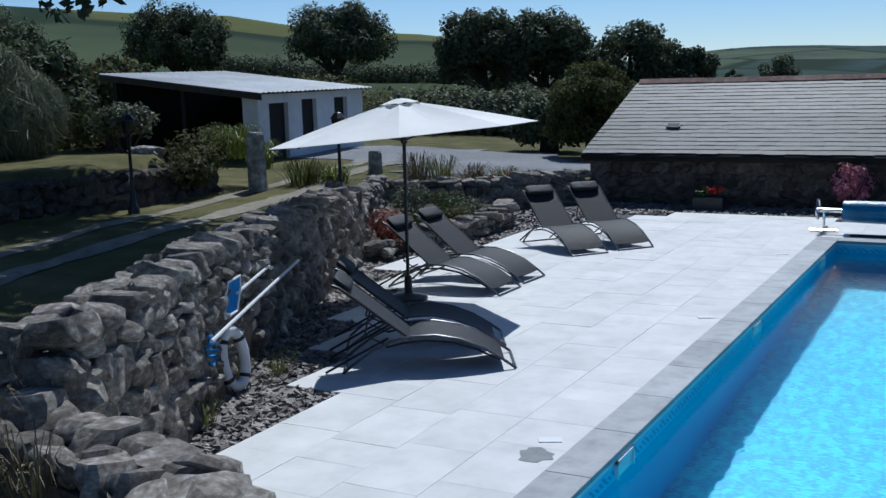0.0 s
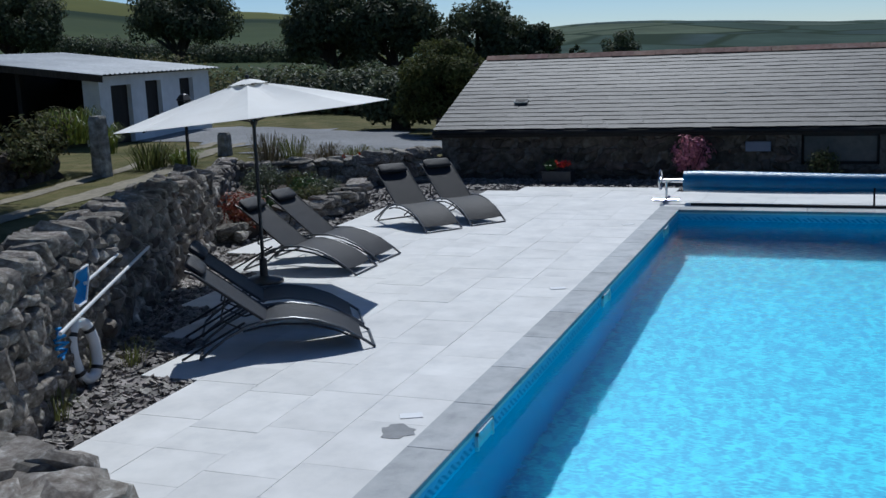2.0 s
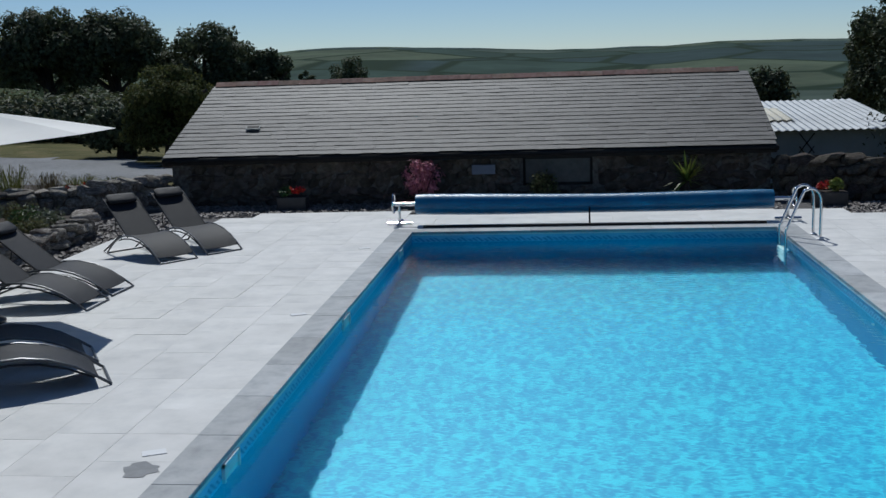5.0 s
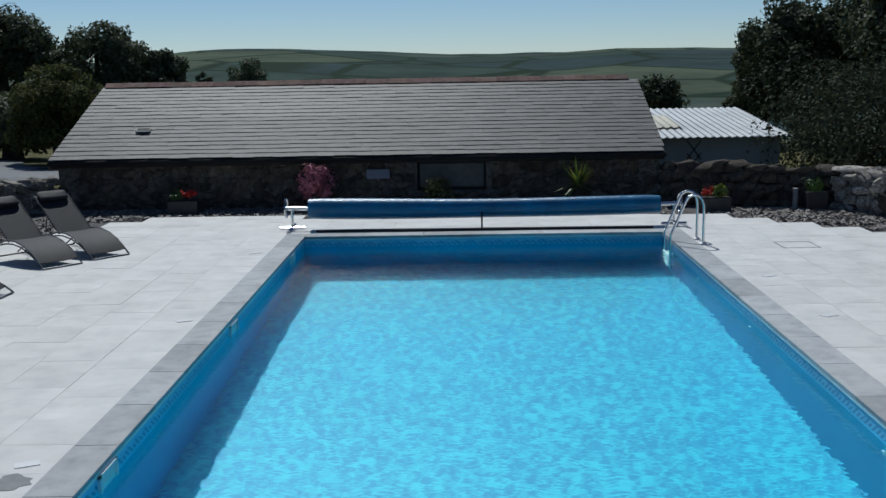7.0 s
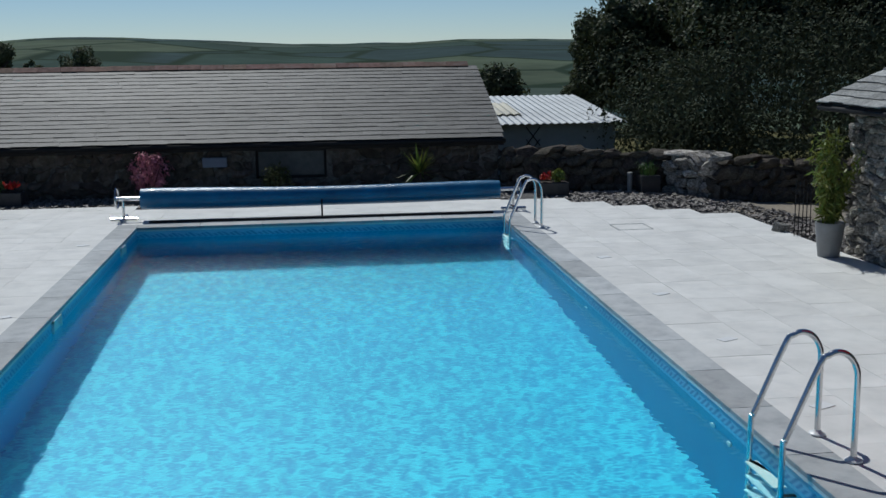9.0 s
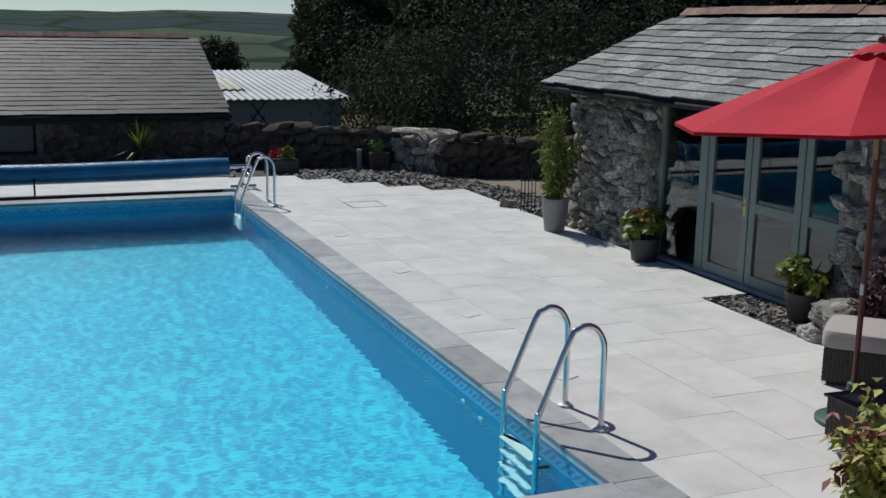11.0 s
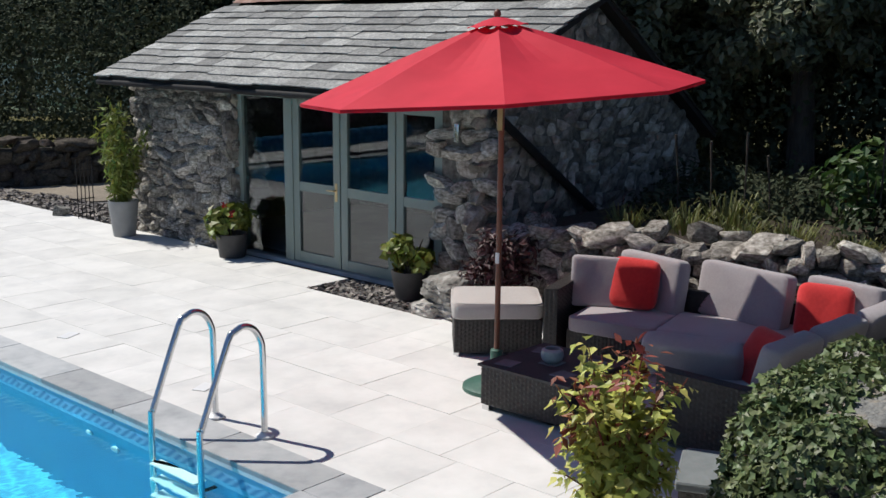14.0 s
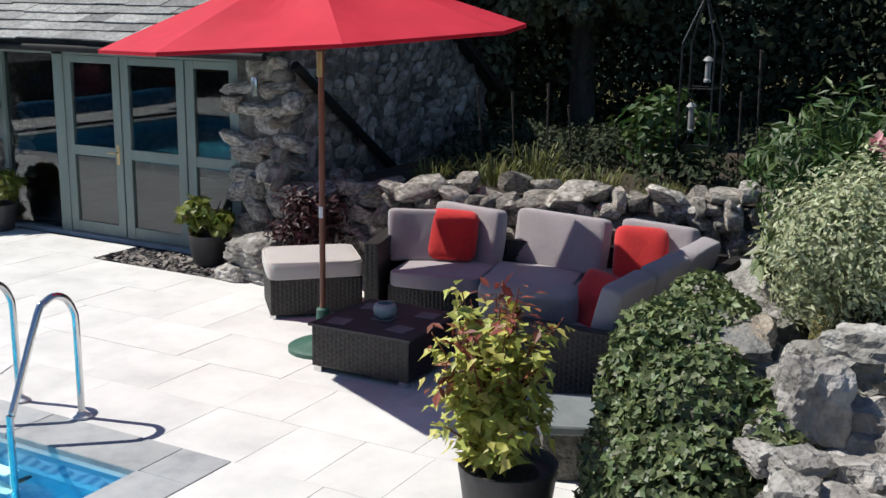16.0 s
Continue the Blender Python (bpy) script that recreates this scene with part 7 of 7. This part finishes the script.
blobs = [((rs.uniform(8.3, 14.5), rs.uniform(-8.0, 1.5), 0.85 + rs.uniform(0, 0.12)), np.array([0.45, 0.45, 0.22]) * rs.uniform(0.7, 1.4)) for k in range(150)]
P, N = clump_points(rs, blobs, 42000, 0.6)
tagged(part("ground_cover", leaf_mesh("ground_cover", P, N, 0.085, M_DEEP, 0.5, 104)), "added low leaves behind the wall, darkened for tree shade", "ground cover", kind="stuff")
ob = thing("obelisk", "slim black wrought-iron garden obelisk with scrolled top", "obelisk", pose(8.85, -1.22, 0.76))
for sx in (-1, 1):
    for sy in (-1, 1):
        part("leg", Geo().tube([(sx * 0.15, sy * 0.15, 0), (sx * 0.145, sy * 0.145, 1.34), (0.0 + sx * 0.015, sy * 0.015, 1.72)], 0.009, 6), M_BLACKM, ob)
for z in (0.45, 0.95):
    part("hoop", Geo().tube([(0.15, 0.15, z), (-0.15, 0.15, z), (-0.15, -0.15, z), (0.15, -0.15, z)], 0.008, 6, closed=True), M_BLACKM, ob)
for s in (-1, 1):
    part("scroll", Geo().tube([(s * (0.02 - 0.02 * math.sin(0)) + s * (0.055 - 0.05 * math.cos(a) * (1 - a / 9)), -s * 0.03, 1.72 + 0.075 + 0.06 * math.sin(a - 1.2) * (1 - a / 9)) for a in np.linspace(0, 6.0, 18)], 0.008, 6), M_BLACKM, ob)
for x, y, z, h in ((0.02, -0.05, 1.0, 0.22), (-0.04, 0.06, 0.55, 0.26)):
    f = thing("bird_feeder", "small tube bird feeder hung on the obelisk", "bird feeder", pose(8.85 + x, -1.22 + y, 0.76 + z), group="bird feeders")
    part("tube", Geo().lathe([(0.035, 0), (0.035, 0.02), (0.026, 0.03), (0.026, h - 0.04), (0.05, h - 0.03), (0.03, h), (0.004, h + 0.01)], 12), M_POTG, f, smooth=True)
    part("wire", Geo().tube([(0, 0, h), (0, 0, h + 0.22)], 0.003, 5), M_BLACKM, f)

# ---- beds and weeds on the west side ----
shrub("spurge", "red and green low shrub in the flower bed", -9.25, 8.7, 0.12, 0.8, 0.5, 700, 0.09, M_BRONZE, 120, 0.4)
shrub("silver_bush", "round grey-green bush in the flower bed", -10.1, 11.0, 0.15, 0.9, 0.65, 1300, 0.07, M_TREE2, 121, 0.4)
for k, (x, y, w, mt) in enumerate(((-9.4, 10.1, 0.7, M_LEAF), (-9.2, 10.9, 0.7, M_SCRUB), (-9.3, 11.8, 0.8, M_TREE2), (-9.9, 12.3, 0.8, M_LEAF), (-9.5, 9.4, 0.6, M_LEAF), (-10.4, 12.9, 0.8, M_SCRUB))):
    own = shrub("bedding_plant", "low mixed green planting in the bed", x, y, 0.15, w, 0.28, 520, 0.07, mt, 122 + k, 0.5)
for k, (x, y, h, w) in enumerate(((-11.4, 14.6, 0.7, 1.0), (-10.8, 14.9, 0.5, 0.8), (-10.2, 15.1, 0.4, 0.8), (-11.9, 14.4, 0.8, 0.9), (-9.7, 15.5, 0.3, 0.6))):
    tuft("straw-green ornamental grass in the raised bed", x, y, 0.42, w, h, 150, 130 + k, M_STRAW if k % 2 else M_GRASSB)
flowers(own, "orange flowers in the raised bed", -10.2, 14.9, 0.4, 0.35, 0.15, 10, 0.06, M_FRED, 140)
for k, (x, y, z, h, w, mt) in enumerate(((-15.7, 15.6, 0.2, 0.7, 1.3, M_OLIVE), (-15.2, 16.2, 0.2, 0.5, 1.0, M_LIME), (-17.2, 14.6, 0.9, 0.9, 1.4, M_LIME), (-17.6, 15.4, 0.9, 0.9, 1.3, M_OLIVE), (-16.7, 15.2, 0.6, 0.8, 1.0, M_LIME))):
    tuft("yellow-green crocosmia leaves beside the gatepost", x, y, z, w, h, 150, 145 + k, mt, 0.03)
shrub("bush", "dark bush on the bank beside the gatepost", -17.0, 13.6, 0.4, 1.6, 1.2, 1600, 0.14, M_SCRUB, 150, 0.5)
shrub("bush", "dark bush on the bank", -16.9, 12.6, 0.3, 1.3, 0.9, 1200, 0.14, M_SCRUB, 151, 0.5)
boulder(-18.4, 13.2, 1.12, 0.8, 0.5, 0.34, 60)
pam = thing("pampas", "huge grey-green pampas grass on the lawn", "pampas grass", pose(-22.5, 12.2, land(-22.5, 12.2)))
rs = np.random.RandomState(152)
P, N = clump_points(rs, [((0, 0, 1.2), (1.9, 1.9, 1.2)), ((0.3, -0.5, 1.9), (1.3, 1.3, 1.0)), ((-0.9, 0.4, 1.5), (1.3, 1.3, 1.1)), ((1.2, -0.4, 1.0), (1.0, 1.0, 1.0))], 26000, 0.7)
P[:, 2] = np.maximum(P[:, 2], 0.5)
part("foliage", leaf_mesh("foliage", P, N, 0.5, M_TREE2, 0.05, 152, 1.5), None, pam)
tree("tree", "small round standard tree on the lawn", -20.0, 14.2, land(-20.0, 14.2), 2.1, 1.7, 153, 2600, 0.12, M_TREE2, 0.06, 0.5)
far_tree(-48.5, 34, 3.2, 2.2, 154, DARK, clear=0.0, n=7000, leaf=0.25)
far_tree(-45.0, 44, 3.0, 1.2, 155, DARK, clear=0.0, n=6000, leaf=0.3, material=M_SCRUB)
# tall tree beside the track, its crown above the view, twigs hanging in
ot = thing("overhanging_tree", "tall dark tree overhanging the track", "tree", pose(0, 0, 0))
part("trunk", Geo().tube([(-21.5, 4.8, 0.6), (-21.2, 5.2, 3.5), (-19.5, 7.0, 6.2), (-16.5, 9.5, 8.0)], [0.38, 0.3, 0.2, 0.06], 8).tube([(-21.0, 5.5, 4.2), (-18.5, 10.0, 6.5), (-17.0, 12.5, 7.5)], [0.2, 0.12, 0.04], 7).tube([(-19.5, 7.0, 6.2), (-16.0, 6.0, 7.6)], [0.15, 0.04], 7).tube([(-18.5, 10.0, 6.5), (-16.6, 9.0, 5.2), (-14.6, 8.1, 4.05)], [0.08, 0.04, 0.01], 6), M_BARK, ot, smooth=True)
rs = np.random.RandomState(156)
blobs = crown(rs, (-16.5, 10.5, 8.6), (4.8, 5.4, 2.2), 90, 1.3, low=-0.8) + [((-15.0, 8.1, 4.05), (0.45, 0.4, 0.14)), ((-15.5, 8.3, 4.25), (0.6, 0.5, 0.22)), ((-14.5, 8.2, 4.15), (0.3, 0.3, 0.10)), ((-16.6, 11.5, 5.4), (0.6, 0.6, 0.4))]
P, N = clump_points(rs, blobs, 42000, 0.4)
part("crown", leaf_mesh("crown", P, N, 0.26, M_TREE, 0.6, 157, 0.2), None, ot)
for k, (x, y, z, h, w) in enumerate(((-5.3, -2.1, 0.85, 0.5, 0.5), (-4.6, -2.3, 0.85, 0.35, 0.5), (-5.9, -2.0, 0.9, 0.6, 0.5), (-4.9, -2.7, 0.9, 0.5, 0.6), (-6.9, 2.0, -0.03, 0.3, 0.35), (-6.65, 2.35, -0.03, 0.28, 0.4), (-6.3, 0.9, -0.03, 0.3, 0.3))):
    tuft("straggling dry grass by the stone wall", x, y, z, w, h, 42, 160 + k, M_STRAW if k < 4 else M_GRASSB, 0.008, 0.6)
shrub("weeds", "dead brown weeds on the terrace edge", -4.75, -2.45, 0.8, 0.5, 0.35, 260, 0.05, M_STRAW, 170, 0.3)

# ---- loose slate chips ----
def chips(zone, n, seed, size, label):
    """Loose chips strewn over an area given as a function of two random numbers."""
    rr = random.Random(seed)
    g = Geo()
    k = 0
    while k < n:
        x, y = zone(rr.random(), rr.random())
        if on_slab(x, y, 0.31):
            k += 1
            continue
        k += 1
        s = size * rr.uniform(0.5, 1.5)
        a, tl, tz = rr.uniform(0, 6.28), rr.uniform(-0.5, 0.5), rr.uniform(-0.5, 0.5)
        c, d = math.cos(a), math.sin(a)
        w, h = s * rr.uniform(0.5, 0.9), s * rr.uniform(0.12, 0.3)
        vs = []
        for q in (h / 2, -h / 2):
            for u, v in ((-s / 2, -w / 2), (s / 2 * 0.8, -w / 2), (s / 2, w / 2 * 0.7), (-s / 2 * 0.6, w / 2)):
                vs.append((x + c * u - d * v, y + d * u + c * v, -0.02 + h / 2 + q + u * tl + v * tz))
        g.add(vs, [(0, 1, 2, 3), (7, 6, 5, 4), (0, 4, 5, 1), (1, 5, 6, 2), (2, 6, 7, 3), (3, 7, 4, 0)])
    return tagged(part("slate_chips", g, M_CHIP), label, "gravel", kind="stuff")


chips(lambda a, b: (-8.5 + 12.1 * a, 14.3 + 1.6 * b), 5200, 1, 0.06, "grey slate chips along the barn")
chips(lambda a, b: (wall_x(-0.5 + 8.4 * b) + 0.25 + 1.5 * a, -0.5 + 8.4 * b), 9000, 2, 0.06, "brown-grey slate chips under the stone wall")
chips(lambda a, b: (-9.3 + 1.9 * a, 8.0 + 6.3 * b), 4200, 3, 0.06, "grey slate chips beside the flower bed")
chips(lambda a, b: (4.2 + 3.4 * a, 12.0 + 2.9 * b), 4200, 4, 0.06, "grey slate chips by the boundary wall")
chips(lambda a, b: (6.2 + 0.75 * a, 1.9 + 9.4 * b), 2600, 5, 0.05, "grey slate chips along the pool house")
chips(lambda a, b: (6.6 + 1.2 * a, 7.9 + 4 * b), 1800, 6, 0.06, "grey slate chips near the yard")

# ---- paving slabs ----
# strips parallel to the pool, each cut into slabs of mixed lengths
strips = {}
for x, y in SLABS:
    side = abs(x) > PX + 0.2
    strips.setdefault((side, round(x if side else y, 3)), []).append(y if side else x)
LAID = []
for (side, at), run in sorted(strips.items()):
    run.sort()
    i = 0
    while i < len(run):
        j = i
        while j + 1 < len(run) and run[j + 1] - run[j] < T * 1.1:
            j += 1
        u, end = run[i] - T / 2, run[j] + T / 2
        if not side:
            u, end = -PX - COPE, PX + COPE
        while end - u > 0.05:
            w = RS.choice((0.6, 0.6, 0.9, 0.9, 0.45))
            if end - u - w < 0.4:
                w = end - u if end - u < 1.0 else (end - u) / 2
            LAID.append((at, u + w / 2, w, True) if side else (u + w / 2, at, w, False))
            u += w
        i = j + 1
LAID.sort(key=lambda q: math.hypot(q[0] - 1.5, q[1] + 2))
slab_meshes = {}
rest = []
for k, (x, y, w, side) in enumerate(LAID):
    key = (round(w, 2), side)
    if key not in slab_meshes:
        a, b = (T / 2, w / 2) if side else (w / 2, T / 2)
        slab_meshes[key] = Geo().box(-a + 0.0012, -b + 0.0012, -0.04, a - 0.0012, b - 0.0012, 0, 0.0014).mesh("paving_slab", M_TILE)
    m = pose(x, y, RS.uniform(-0.0012, 0.0012), RS.uniform(-0.1, 0.1), RS.uniform(-0.1, 0.1), 0)
    if k < 300:
        part("paving_slab", slab_meshes[key], None, pavement, m=m)
    else:
        rest.append((slab_meshes[key], m))
if rest:
    joined("paving_slabs", rest, pavement, M_TILE)
